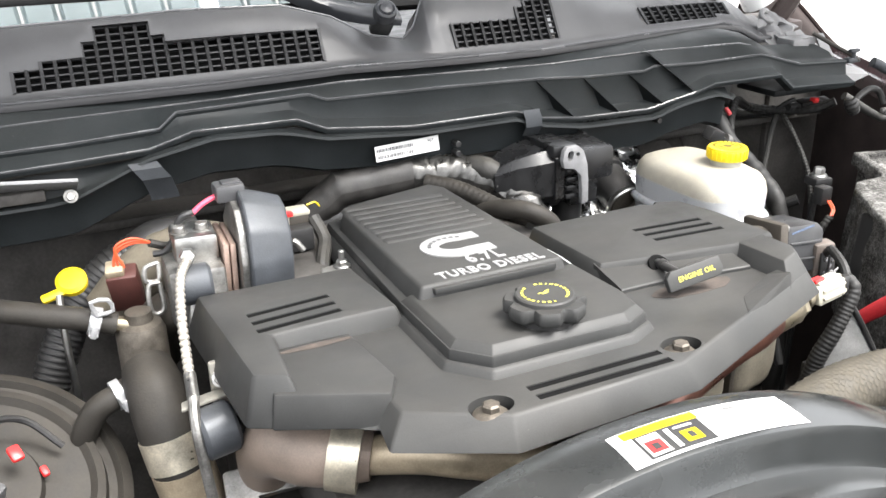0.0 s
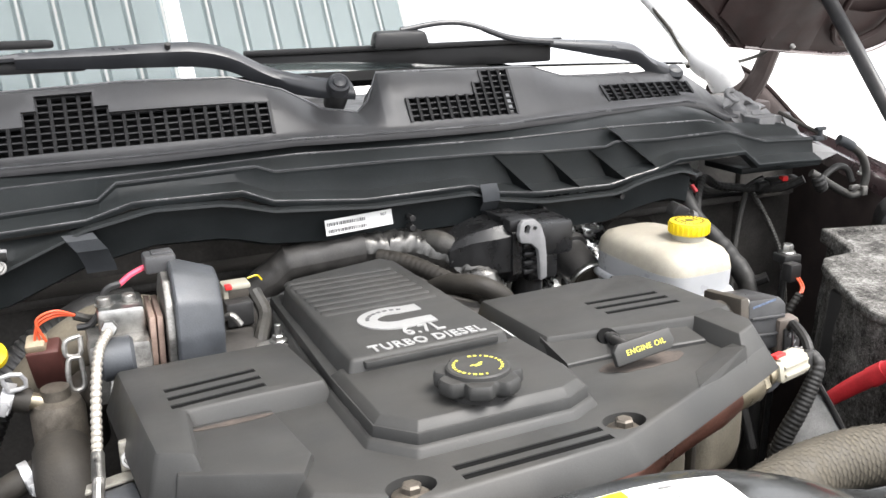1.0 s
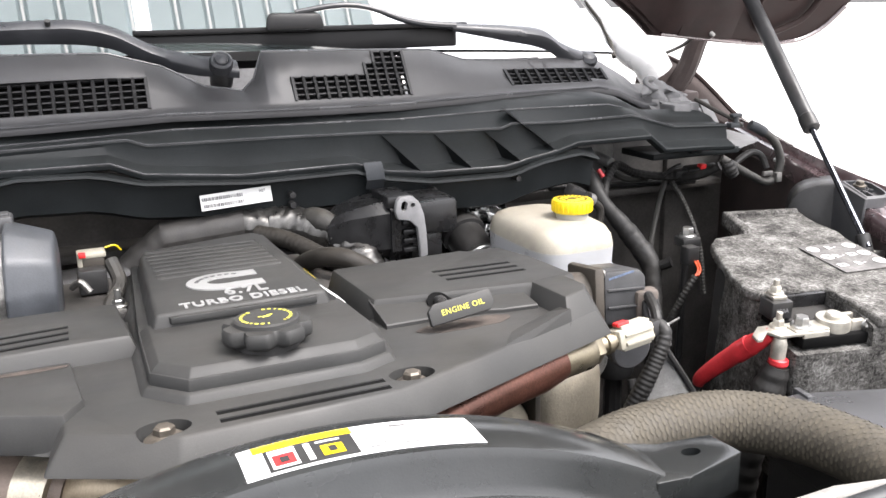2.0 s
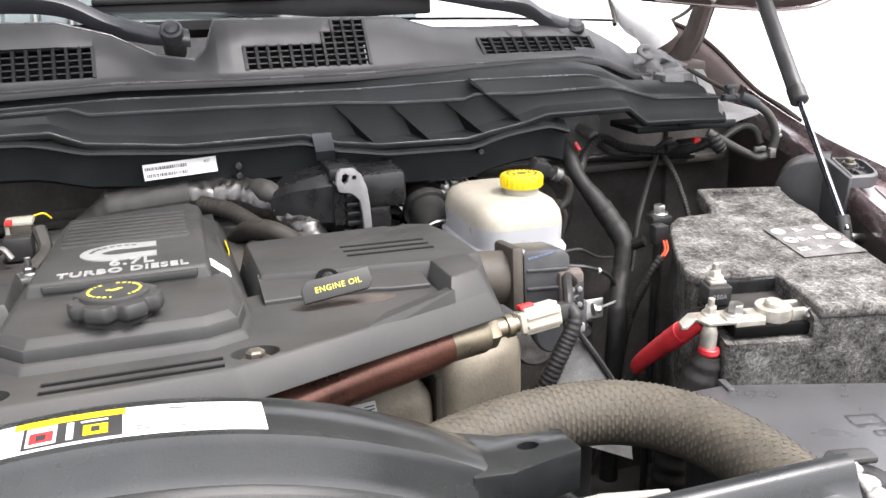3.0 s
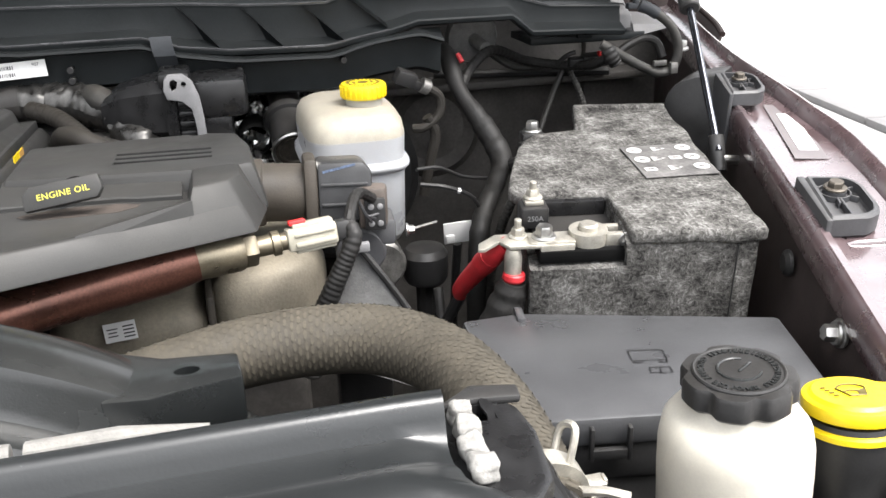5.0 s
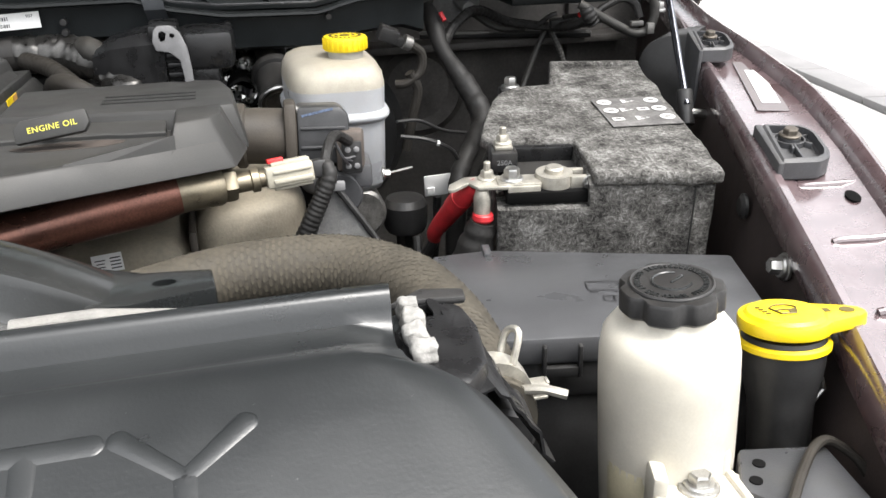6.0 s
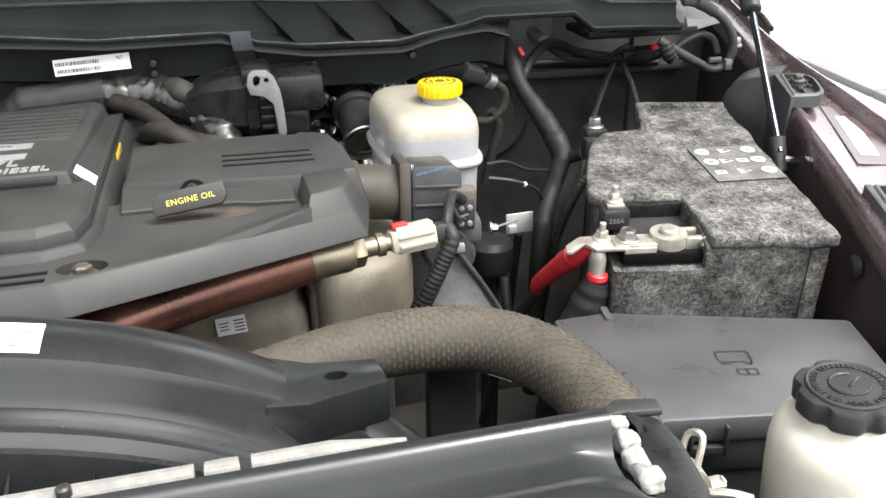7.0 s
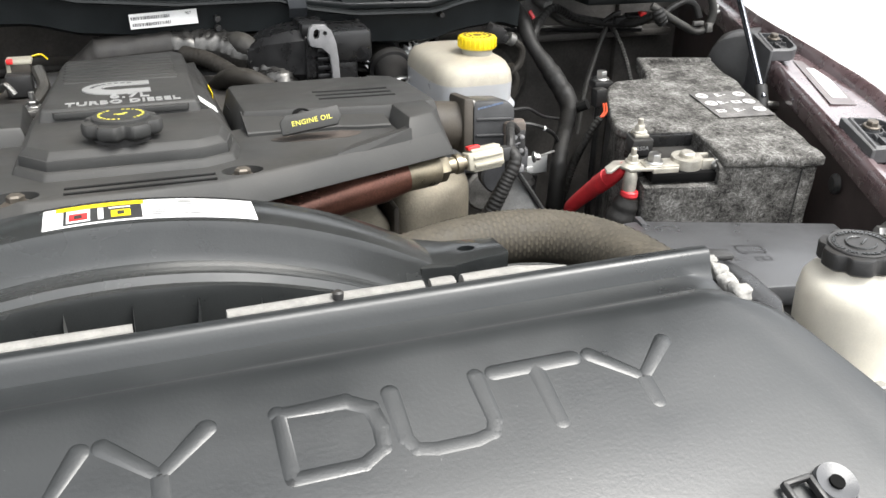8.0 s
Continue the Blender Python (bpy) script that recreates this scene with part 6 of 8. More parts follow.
    cells = [(0, 0.014, 0.034, 0.0009), (0, -0.006, 0.028, 0.0009), (-0.017, 0.004, 0.0009, 0.020), (0.017, 0.004, 0.0009, 0.020), (-0.011, -0.010, 0.008, 0.0009), (0.012, -0.010, 0.008, 0.0009), (-0.015, -0.008, 0.0009, 0.005), (0.016, -0.008, 0.0009, 0.005),
             (0.006, -0.020, 0.020, 0.0009), (0.006, -0.030, 0.020, 0.0009), (-0.004, -0.025, 0.0009, 0.010), (0.006, -0.025, 0.0009, 0.010), (0.016, -0.025, 0.0009, 0.010)]
    bars(lm, cells, GREYPLASTIC, f, "moulded outline of a box on the lid", 0.0009)


fuse_box()


# ---- bottles ----
def steering_bottle():
    b = thing("steering_fluid_bottle", "milky white steering fluid bottle bolted to a bracket", "fluid bottle", (0.530, -0.245, 1.07))
    ax = Matrix.Translation((0.5490, -0.229, 1.037)) @ Matrix.Rotation(radians(-3.2), 4, "Y")
    prof = [(0.028, 0.0), (0.039, 0.006), (0.0420, 0.014), (0.0428, 0.06), (0.0430, 0.115), (0.0424, 0.133), (0.0402, 0.1445), (0.0350, 0.1515), (0.0275, 0.1545), (0.025, 0.162)]
    part("bottle", lathe(prof, 48, ax.copy()), RESIN, b, sharp=50)
    part("level_window", moved(prism([(0.0428 * math.cos(radians(a)), 0.0428 * math.sin(radians(a))) for a in range(186, 227, 5)] + [(0.039 * math.cos(radians(a)), 0.039 * math.sin(radians(a))) for a in range(226, 185, -5)], 0.014, 0.064, 0.0005), ax), AMBER, b, "amber fluid showing in the bottle's window")
    cap = part("cap", lathe([(0.0250, 0.1600), (0.0295, 0.1612), (0.0314, 0.1632), (0.0314, 0.1738), (0.0302, 0.1758), (0.0250, 0.1765)], 98, ax.copy(), lobes=7, depth=0.0036), BLACK, b, "black scalloped screw cap")
    part("cap_top", lathe([(0.0252, 0.174), (0.0250, 0.1772), (0.0242, 0.1782), (0.0235, 0.1780), (0.0230, 0.1774), (0.001, 0.1774)], 48, ax.copy()), BLACK, cap)
    cells = []
    for k in range(40):
        if 13 <= k <= 38:
            continue
        cells.append(moved(box((0.0200, 0, 0.1778), (0.0036, 0.0022 if k % 4 else 0.0012, 0.0010), 0), Matrix.Rotation(2 * math.pi * k / 40, 4, "Z")))
    part("raised_print", moved(joined(*cells), ax), SHROUD, cap, "ring of raised lettering that cannot be read")
    for k, ch in enumerate("USE APPROVED"):
        if ch != " ":
            w = radians(218 - 8.4 * k)
            lettering(ch, 0.0048, 0.0004, ax @ Matrix.Translation((0.0200 * math.cos(w), 0.0200 * math.sin(w), 0.1778)) @ Matrix.Rotation(w - math.pi / 2, 4, "Z"), SHROUD, cap, "raised letter", bold=0.0001)
    for k, ch in enumerate("POWER STEERING"):
        if ch != " ":
            w = radians(230 + 8.4 * k)
            lettering(ch, 0.0048, 0.0004, ax @ Matrix.Translation((0.0200 * math.cos(w), 0.0200 * math.sin(w), 0.1778)) @ Matrix.Rotation(w + math.pi / 2, 4, "Z"), SHROUD, cap, "raised letter", bold=0.0001)
    arc = [(0.0115 * math.cos(a), 0.0115 * math.sin(a), 0.1777) for a in np.linspace(0.9, 5.6, 22)]
    part("mark", moved(tube(arc, 0.0009, 6, 1, straight=True), ax), SHROUD, cap)
    part("mark_stroke", moved(box((0.004, -0.001, 0.1777), (0.012, 0.0018, 0.0014), 0.0004), ax @ Matrix.Rotation(0.5, 4, "Z")), SHROUD, cap)
    # moulded foot with its bolt
    fm = Matrix.Translation((0.5435, -0.2745, 1.094)) @ Matrix.Rotation(radians(-14), 4, "Z")
    part("foot", moved(prism([(-0.030, -0.016), (0.026, -0.016), (0.030, 0.014), (-0.026, 0.020)], -0.016, 0.004, 0.003), fm), RESIN, b)
    part("foot_rib", moved(prism([(-0.031, -0.012), (-0.022, -0.014), (-0.020, 0.016), (-0.030, 0.018)], -0.012, 0.020, 0.003), fm), RESIN, b)
    part("foot_rib", moved(prism([(0.013, 0.012), (0.022, 0.010), (0.024, 0.026), (0.014, 0.028)], -0.012, 0.020, 0.003), fm), RESIN, b)
    part("foot_wall", moved(prism([(0.019, 0.012), (0.024, 0.012), (0.0285, -0.016), (0.0235, -0.016)], -0.016, 0.008, 0.002), fm), RESIN, b)
    part("foot_wall", moved(prism([(-0.029, -0.004), (-0.024, -0.004), (-0.025, -0.0165), (-0.030, -0.0165)], -0.016, 0.008, 0.002), fm), RESIN, b)
    part("foot_wall", moved(prism([(-0.030, -0.0170), (0.0275, -0.0170), (0.0275, -0.0145), (-0.030, -0.0145)], -0.016, 0.006, 0.001), fm), RESIN, b)
    part("bolt", moved(joined(lathe([(0.0125, 0.004), (0.0125, 0.006), (0.012, 0.0065)], 28), hexbolt((0, 0, 0.006), (0, 0, 1), 0.0068, 0.009)), fm), STEEL, b)
    br = thing("bottle_bracket", "dark grey steel bracket under the fluid bottle", "bracket", (0.57, -0.29, 1.07))
    plate = prism([(0.475, -0.33), (0.56, -0.345), (0.645, -0.30), (0.64, -0.235), (0.58, -0.26), (0.49, -0.25)], 1.074, 1.080, 0.001)
    part("plate", plate, FUSE, br)
    part("upright", prism([(0.565, -0.285), (0.585, -0.25), (0.640, -0.262), (0.632, -0.325), (0.60, -0.335)], 1.078, 1.101, 0.003), FUSE, br)
    for hx, hy in ((0.577, -0.282), (0.588, -0.268)):
        # near-black disc paints the shade of an uncut hole
        part("hole", lathe([(0.004, 0), (0.004, 0.0012)], 14, Matrix.Translation((hx, hy, 1.1008))), SLOT, br)
    part("leg", prism([(0.50, -0.30), (0.60, -0.31), (0.60, -0.27), (0.50, -0.26)], 0.60, 1.076, 0.004), BLACK, br)


steering_bottle()


def washer_filler():
    w = thing("washer_filler", "yellow washer fluid cap on a black filler neck", "washer cap", (0.641, -0.21, 1.05))
    m = Matrix.Translation((0.641, -0.205, 1.152)) @ Matrix.Rotation(radians(-8), 4, "X")
    part("neck", lathe([(0.020, -0.13), (0.022, -0.05), (0.026, -0.03), (0.0275, -0.018), (0.028, -0.004), (0.026, 0.0)], 32, m.copy()), BLACK, w)
    plan = [(0.0305 * math.cos(a), 0.0305 * math.sin(a)) for a in np.linspace(radians(38), radians(322), 30)]
    plan += [(0.046, -0.011), (0.0535, -0.006), (0.055, 0.0), (0.0535, 0.006), (0.046, 0.011)]
    cap = part("cap", moved(prism(plan, 0.003, 0.013, 0.0025), m @ Matrix.Rotation(radians(-12), 4, "Z")), YELLOW, w, "yellow snap cap with a pull tab")
    part("cap_lip", lathe([(0.0280, -0.0095), (0.0305, -0.0080), (0.0305, -0.0045), (0.0282, -0.0030)], 36, m.copy()), YELLOW, cap)
    part("cap_dome", lathe([(0.027, 0.0125), (0.024, 0.0150), (0.001, 0.0155)], 36, m.copy()), YELLOW, cap)
    wm = m @ Matrix.Rotation(radians(-12), 4, "Z") @ Matrix.Translation((0, 0, 0.0158))
    arcs = [[(0.011 * math.cos(a), 0.013 * math.sin(a) - 0.003, 0.0) for a in np.linspace(radians(35), radians(145), 10)], [(-0.009, 0.0045, 0), (-0.005, -0.007, 0)], [(0.009, 0.0045, 0), (0.005, -0.007, 0)], [(-0.005, -0.007, 0), (0.005, -0.007, 0)], [(-0.007, -0.001, 0), (-0.002, 0.001, 0), (0.002, -0.001, 0), (0.007, 0.001, 0)]]
    part("symbol", moved(joined(*[tube(a, 0.0006, 6, 1, straight=True) for a in arcs], prism([(0.001, -0.006), (0.005, -0.006), (0.007, 0.0), (0.002, -0.001)], -0.0002, 0.0003, 0)), wm), DARKYELLOW, cap, "dark windscreen washer symbol")
    part("symbol", moved(joined(*[box((-0.016 + 0.001 * i, 0.007 - 0.004 * i, 0.0001), (0.003, 0.0012, 0.0006), 0) for i in range(4)], box((0.028, 0.001, -0.0025), (0.005, 0.006, 0.0006), 0), lathe([(0.005, -0.0035), (0.005, -0.0023)], 16, Matrix.Translation((0.042, 0, 0)))), wm), DARKYELLOW, cap)
    part("wire_stay", tube([(0.652, -0.218, 1.143), (0.657, -0.222, 1.134), (0.665, -0.222, 1.116), (0.663, -0.222, 1.110), (0.635, -0.224, 1.078)], 0.0017, 8, 6), STEEL, w, "bent wire stay")
    solid("washer_hose", tube([(0.562, -0.330, 1.108), (0.580, -0.312, 1.108), (0.602, -0.290, 1.109), (0.626, -0.270, 1.109), (0.642, -0.266, 1.105), (0.660, -0.276, 1.088), (0.672, -0.29, 1.05)], 0.0032, 10, 8), RUBBER, "thin grey black washer hose", "hose")


washer_filler()


def brake_bottle():
    b = thing("brake_fluid_bottle", "milky brake fluid bottle with a yellow cap, dusty on top", "fluid bottle", (0.447, 0.386, 1.26))
    cx, cy = 0.432, 0.405

    def loft(levels, n=40):
        rows = []
        for hx, hy, z, p in levels:
            ring = []
            for i in range(n):
                a = 2 * math.pi * i / n
                c, s = math.cos(a), math.sin(a)
                ring.append((cx + 0.95 * hx * math.copysign(abs(c) ** p, c), cy + 0.012 + 1.15 * hy * math.copysign(abs(s) ** p, s), z))
            rows.append(ring)
        bm = bmesh.new()
        g = [[bm.verts.new(q) for q in r] for r in rows]
        for a, c in zip(g, g[1:]):
            for i in range(n):
                bm.faces.new((a[i], a[(i + 1) % n], c[(i + 1) % n], c[i]))
        bm.faces.new(g[0][::-1])
        bm.faces.new(g[-1])
        return bm

    part("top_shell", loft([(0.0600, 0.0760, 1.2135, 0.46), (0.0596, 0.0756, 1.2185, 0.46), (0.0580, 0.074, 1.2285, 0.48), (0.0530, 0.069, 1.2370, 0.5), (0.044, 0.060, 1.2420, 0.55), (0.030, 0.042, 1.2445, 0.6), (0.012, 0.02, 1.2450, 0.7)]), RESINDUSTY, b, "dusty yellowed bottle top", sharp=60)
    part("shell", loft([(0.052, 0.066, 1.09, 0.46), (0.057, 0.072, 1.10, 0.46), (0.059, 0.075, 1.185, 0.46), (0.060, 0.076, 1.2145, 0.46)]), FLUID, b, sharp=60)
    part("waist_flange", loft([(0.0615, 0.0775, 1.1765, 0.46), (0.0645, 0.0805, 1.1805, 0.46), (0.0645, 0.0805, 1.1835, 0.46), (0.0610, 0.077, 1.1885, 0.46)]), FLUID, b, sharp=60)
    cap = part("cap", lathe([(0.0245, 0.0), (0.0255, 0.002), (0.0255, 0.013), (0.0245, 0.0155), (0.020, 0.0162), (0.001, 0.0162)], 48, Matrix.Translation((0.447, 0.386, 1.2525))), YELLOW, b, "yellow screw cap")
    for k in range(24):
        a = 2 * math.pi * k / 24
        part("grip_rib", moved(box((0.0256, 0, 0.0075), (0.0016, 0.003, 0.012), 0.0004), Matrix.Translation((0.447, 0.386, 1.2525)) @ Matrix.Rotation(a, 4, "Z")), YELLOW, cap)
    cells = [moved(box((0.0175, 0, 0.0164), (0.004, 0.0022, 0.0005), 0), Matrix.Rotation(2 * math.pi * k / 22, 4, "Z")) for k in range(22)]
    cells += [moved(lathe([(0.006, 0.0162), (0.006, 0.0167)], 18), Matrix.Identity(4)), box((0.010, 0, 0.0164), (0.003, 0.010, 0.0005), 0), box((-0.010, 0, 0.0164), (0.003, 0.010, 0.0005), 0)]
    part("print", moved(joined(*cells), Matrix.Translation((0.447, 0.386, 1.2525))), DARKYELLOW, cap, "ring of unreadable moulded print")
    part("neck", lathe([(0.020, -0.012), (0.021, 0.002)], 32, Matrix.Translation((0.447, 0.386, 1.2525))), BRAKERESIN, b)
    settle(b, (-0.0085, -0.0425, 0.006), 0.96)
    mc = thing("master_cylinder", "grimy cast brake master cylinder under its bottle", "master cylinder", (0.44, 0.40, 1.07))
    part("body", rod((0.44, 0.30, 1.075), (0.44, 0.66, 1.085), 0.030, 20), ALU, mc)
    solid("brake_booster", lathe([(0.05, 0), (0.115, 0.01), (0.125, 0.03), (0.125, 0.05), (0.11, 0.07), (0.04, 0.085)], 40, axis_m((0.44, 0.685, 1.08), (0.44, 0.5, 1.078))), BLACK, "round black brake booster on the firewall", "brake booster")


brake_bottle()


# ---- pipes, hoses and castings in front of the engine ----
def clamp_band(c, ax, r, w=0.012, material=None, tab=True):
    m = axis_m(c, Vector(c) + Vector(ax))
    out = [lathe([(r, -w / 2), (r + 0.0016, -w / 2), (r + 0.0016, w / 2), (r, w / 2)], 28, m.copy())]
    if tab:
        out.append(moved(joined(box((r + 0.006, -0.004, 0), (0.012, 0.002, w * 0.8), 0.0005), box((r + 0.006, 0.004, 0), (0.012, 0.002, w * 0.8), 0.0005), box((r + 0.012, 0, 0), (0.002, 0.012, w * 0.5), 0.0005)), m))
    return joined(*out)


def coolant_pipe():
    p = thing("crossover_pipe", "heat-tinted copper brown coolant pipe under the engine cover", "pipe", (0, 0.03, 1.16))
    part("pipe", tube([(-0.020, -0.002, 1.170), (0.05, 0.004, 1.178), (0.11, 0.030, 1.186), (0.175, 0.052, 1.192), (0.225, 0.066, 1.196), (0.252, 0.0715, 1.1985)], [0.0185, 0.0185, 0.0188, 0.0192, 0.0208, 0.0172], 24, 8), COPPER, p)
    part("tan_length", tube([(-0.150, 0.085, 1.168), (-0.12, 0.056, 1.178), (-0.09, 0.036, 1.177), (-0.047, 0.022, 1.166), (-0.018, 0.0, 1.168)], 0.0165, 20, 8), TANPIPE, p, "bare tan length of the pipe")
    part("band", tube([(-0.177, 0.0978, 1.1714), (-0.156, 0.086, 1.168)], 0.0305, 28, 1), BAND, p, "wide bright clamp band")
    part("elbow", tube([(-0.148, 0.082, 1.168), (-0.170, 0.095, 1.170), (-0.192, 0.112, 1.170), (-0.207, 0.132, 1.168), (-0.214, 0.160, 1.145), (-0.212, 0.18, 1.11)], [0.020, 0.028, 0.030, 0.029, 0.026, 0.024], 24, 8), ELBOW, p, "dull brown pipe elbow")
    part("seam_weld", tube([(0.232, 0.0675, 1.2165), (0.24, 0.069, 1.216), (0.246, 0.070, 1.2155)], 0.002, 8, 2), BROWNPIPE, p)
    q = part("coupling", lathe([(0.0150, 0.0), (0.0168, 0.003), (0.0168, 0.036), (0.0155, 0.040)], 28, axis_m((0.249, 0.0705, 1.1985), (0.290, 0.0795, 1.1990))), BRASS, p, "brass pipe coupling")
    part("nut", lathe([(0.0138, 0.0), (0.0150, 0.002), (0.0150, 0.009), (0.0138, 0.011)], 6, axis_m((0.288, 0.0790, 1.1990), (0.30, 0.0815, 1.1992))), BRASS, q)
    s = thing("pressure_sensor", "cream plugged sensor on a brass fitting with a red latch", "sensor", (0.33, 0.085, 1.19))
    d = Vector((0.985, 0.10, 0.07))
    o = Vector((0.299, 0.0812, 1.1992))
    part("fitting", lathe([(0.0085, 0), (0.0085, 0.016), (0.0105, 0.017), (0.0105, 0.023), (0.0075, 0.024), (0.0075, 0.031)], 20, axis_m(o, o + d)), BRASS, s)
    m = frame_m(o + d * 0.050, d, (0, 0.2, 1))
    part("plug", moved(joined(box((0, 0, 0), (0.042, 0.019, 0.020), 0.003), box((0.002, 0.0105, 0), (0.034, 0.004, 0.014), 0.0012), box((0.002, -0.0105, 0.003), (0.034, 0.003, 0.006), 0.001), box((0.002, -0.004, 0.0105), (0.034, 0.004, 0.003), 0.001), box((0.002, 0.004, 0.0105), (0.034, 0.003, 0.003), 0.001)), m), CREAM, s)
    part("latch", moved(box((-0.010, 0.0135, 0), (0.014, 0.004, 0.009), 0.001), m), REDPL, s, "small red latch")
    part("boot", moved(box((0.027, 0, 0), (0.014, 0.016, 0.016), 0.003), m), BLACK, s)
    settle(s, (-0.003, 0.006, -0.003))


coolant_pipe()


def radiator_hose():
    h = thing("radiator_hose", "thick grey brown dusty radiator hose in a bend", "hose", (0.35, -0.03, 1.15))
    line = [(0.13, -0.012, 1.120), (0.205, -0.004, 1.135), (0.290, 0.004, 1.147), (0.368, -0.010, 1.151), (0.414, -0.056, 1.151), (0.430, -0.125, 1.150), (0.430, -0.20, 1.146), (0.426, -0.24, 1.145)]
    part("hose", tube(line, 0.0262, 32, 10), HOSE, h, sharp=60)
    # woven reinforcement: short raised dashes in rows along the hose
    pts = smooth_line(line, 10)
    dash = bmesh.new()
    random.seed(8)
    up = Vector((0, 0, 1))
    gone, row = 0.0, 0
    for a, b in zip(pts, pts[1:]):
        d = (b - a).normalized()
        side = d.cross(up).normalized()
        top = side.cross(d)
        while row * 0.0048 < gone + (b - a).length:
            for j in range(-6, 7):
                t = radians(17.0 * j + (8.5 if row % 2 else 0) + random.uniform(-2.0, 2.0))
                p = a + d * (row * 0.0048 - gone + random.uniform(-0.0004, 0.0004))
                nrm = math.sin(t) * side + math.cos(t) * top
                q = p + 0.0264 * nrm
                w = nrm.cross(d)
                dash.faces.new([dash.verts.new(q + d * (0.0013 * u) + w * (0.0038 * v) + nrm * 0.0005 * (1 - abs(u))) for u, v in ((-0.8, -0.6), (0, -1), (0.8, -0.6), (1, 0.5), (0, 1), (-1, 0.5))])
            row += 1
        gone += (b - a).length
    tagged(part("weave", dash, HOSEWEAVE, h, "raised weave of the hose"), kind="stuff")
    # faded ink that cannot be read
    marks = []
    for k in range(17):
        if k in (5, 10):
            continue
        q = pts[min(len(pts) - 2, 28 + k)]
        d = (pts[min(len(pts) - 1, 29 + k)] - q).normalized()
        side = d.cross(Vector((0, 0, 1))).normalized()
        n = math.sin(radians(62)) * side + math.cos(radians(62)) * side.cross(d)
        marks.append(moved(box((0, 0, 0), (0.0034 if k % 3 else 0.0022, 0.0042, 0.0003), 0), frame_m(q + n * 0.0264, d, n.cross(d))))
    part("faded_print", joined(*marks), HOSEWEAVE, h, "faded print that cannot be read")
    c = thing("hose_clamp", "pale spring clamp on the radiator hose", "hose clamp", (0.42, -0.235, 1.17))
    part("band", clamp_band((0.424, -0.226, 1.153), (0.0, -1.0, -0.12), 0.0272, 0.012), LEAD, c)
    part("ear", tube([(0.434, -0.222, 1.172), (0.440, -0.218, 1.190), (0.445, -0.226, 1.193), (0.440, -0.232, 1.176)], 0.0022, 8, 5), LEAD, c)
    part("ear", tube([(0.442, -0.238, 1.162), (0.454, -0.246, 1.165), (0.466, -0.252, 1.163)], 0.0030, 8, 5), LEAD, c)
    part("neck", rod((0.424, -0.236, 1.15), (0.422, -0.262, 1.146), 0.022, 24), BLACK, c, "black radiator neck")


radiator_hose()


def alternator():
    a = thing("front_casting", "grimy beige aluminium casting below the pipe", "casting", (0.27, 0.19, 0.9))
    part("housing", prism([(0.122, 0.112), (0.2545, 0.106), (0.2560, 0.30), (0.122, 0.30)], 1.072, 1.142, 0.026, seg=6), CASTING, a)
    part("housing", prism([(0.258, 0.112), (0.335, 0.128), (0.368, 0.17), (0.362, 0.30), (0.258, 0.30)], 1.068, 1.162, 0.030, seg=6), CASTING, a)
    part("stand", prism([(0.14, 0.15), (0.34, 0.16), (0.34, 0.29), (0.14, 0.29)], 0.615, 1.09, 0.012), DARK, a, "dark grimy casting foot")
    part("seam", prism([(0.2535, 0.112), (0.2605, 0.112), (0.2605, 0.30), (0.2535, 0.30)], 1.08, 1.147, 0.003), BROWNPIPE, a, "dark grimy joint")
    l = thing("casting_label", "small white printed label on the casting", "label", (0.19, 0.118, 1.115))
    m = frame_m((0.183, 0.1055, 1.1295), (1, -0.05, 0.10), (0, 0.25, 1))
    part("sticker", moved(box((0, 0, 0), (0.026, 0.016, 0.0006), 0), m), PAPER, l)
    bars(m @ Matrix.Translation((0, 0, 0.0003)), [(0.007, 0.004, 0.009, 0.0012), (0.007, 0.001, 0.009, 0.0012), (0.007, -0.002, 0.009, 0.0012), (0.007, -0.005, 0.009, 0.0012), (-0.006, 0.003, 0.009, 0.0010), (-0.006, 0.000, 0.007, 0.0010), (-0.006, -0.003, 0.008, 0.0010)], INK, l, "unreadable print")
    d = thing("plastic_guard", "scuffed grey black plastic guard behind the hose", "guard", (0.38, 0.1, 1.1))
    bm = bmesh.new()
    top = [bm.verts.new(p) for p in ((0.384, 0.098, 1.180), (0.394, 0.100, 1.172), (0.438, 0.085, 1.095), (0.430, 0.060, 1.055), (0.335, 0.080, 1.095), (0.352, 0.094, 1.130))]
    bm.faces.new(top)
    bmesh.ops.solidify(bm, geom=list(bm.faces), thickness=0.006)
    part("panel", bm, GUARD, d)
    part("rim", tube([(0.386, 0.096, 1.182), (0.414, 0.090, 1.139), (0.439, 0.083, 1.095)], 0.003, 8, 4), BLACK, d)
    part("slot_tab", box((0.387, 0.095, 1.183), (0.014, 0.006, 0.008), 0.001, None), CLIPGREY, d)
    part("stay", box((0.385, 0.11, 0.85), (0.05, 0.02, 0.50), 0.004), BLACK, d)
    h = thing("taped_harness", "thick taped black wiring loom to the sensor plug", "wiring loom", (0.36, 0.09, 1.1))
    part("loom", tube([(0.378, 0.094, 1.206), (0.380, 0.085, 1.196), (0.370, 0.083, 1.175), (0.358, 0.084, 1.150), (0.346, 0.088, 1.120), (0.335, 0.09, 1.07)], [0.006, 0.0066, 0.0078, 0.0086, 0.009, 0.0095], 14, 8, ripple=0.00028, pitch=0.0040), TAPE, h)
    part("branch", tube([(0.374, 0.086, 1.186), (0.380, 0.10, 1.212), (0.392, 0.128, 1.220), (0.408, 0.146, 1.208)], 0.0050, 10, 6, ripple=0.0001, pitch=0.006), TAPE, h)


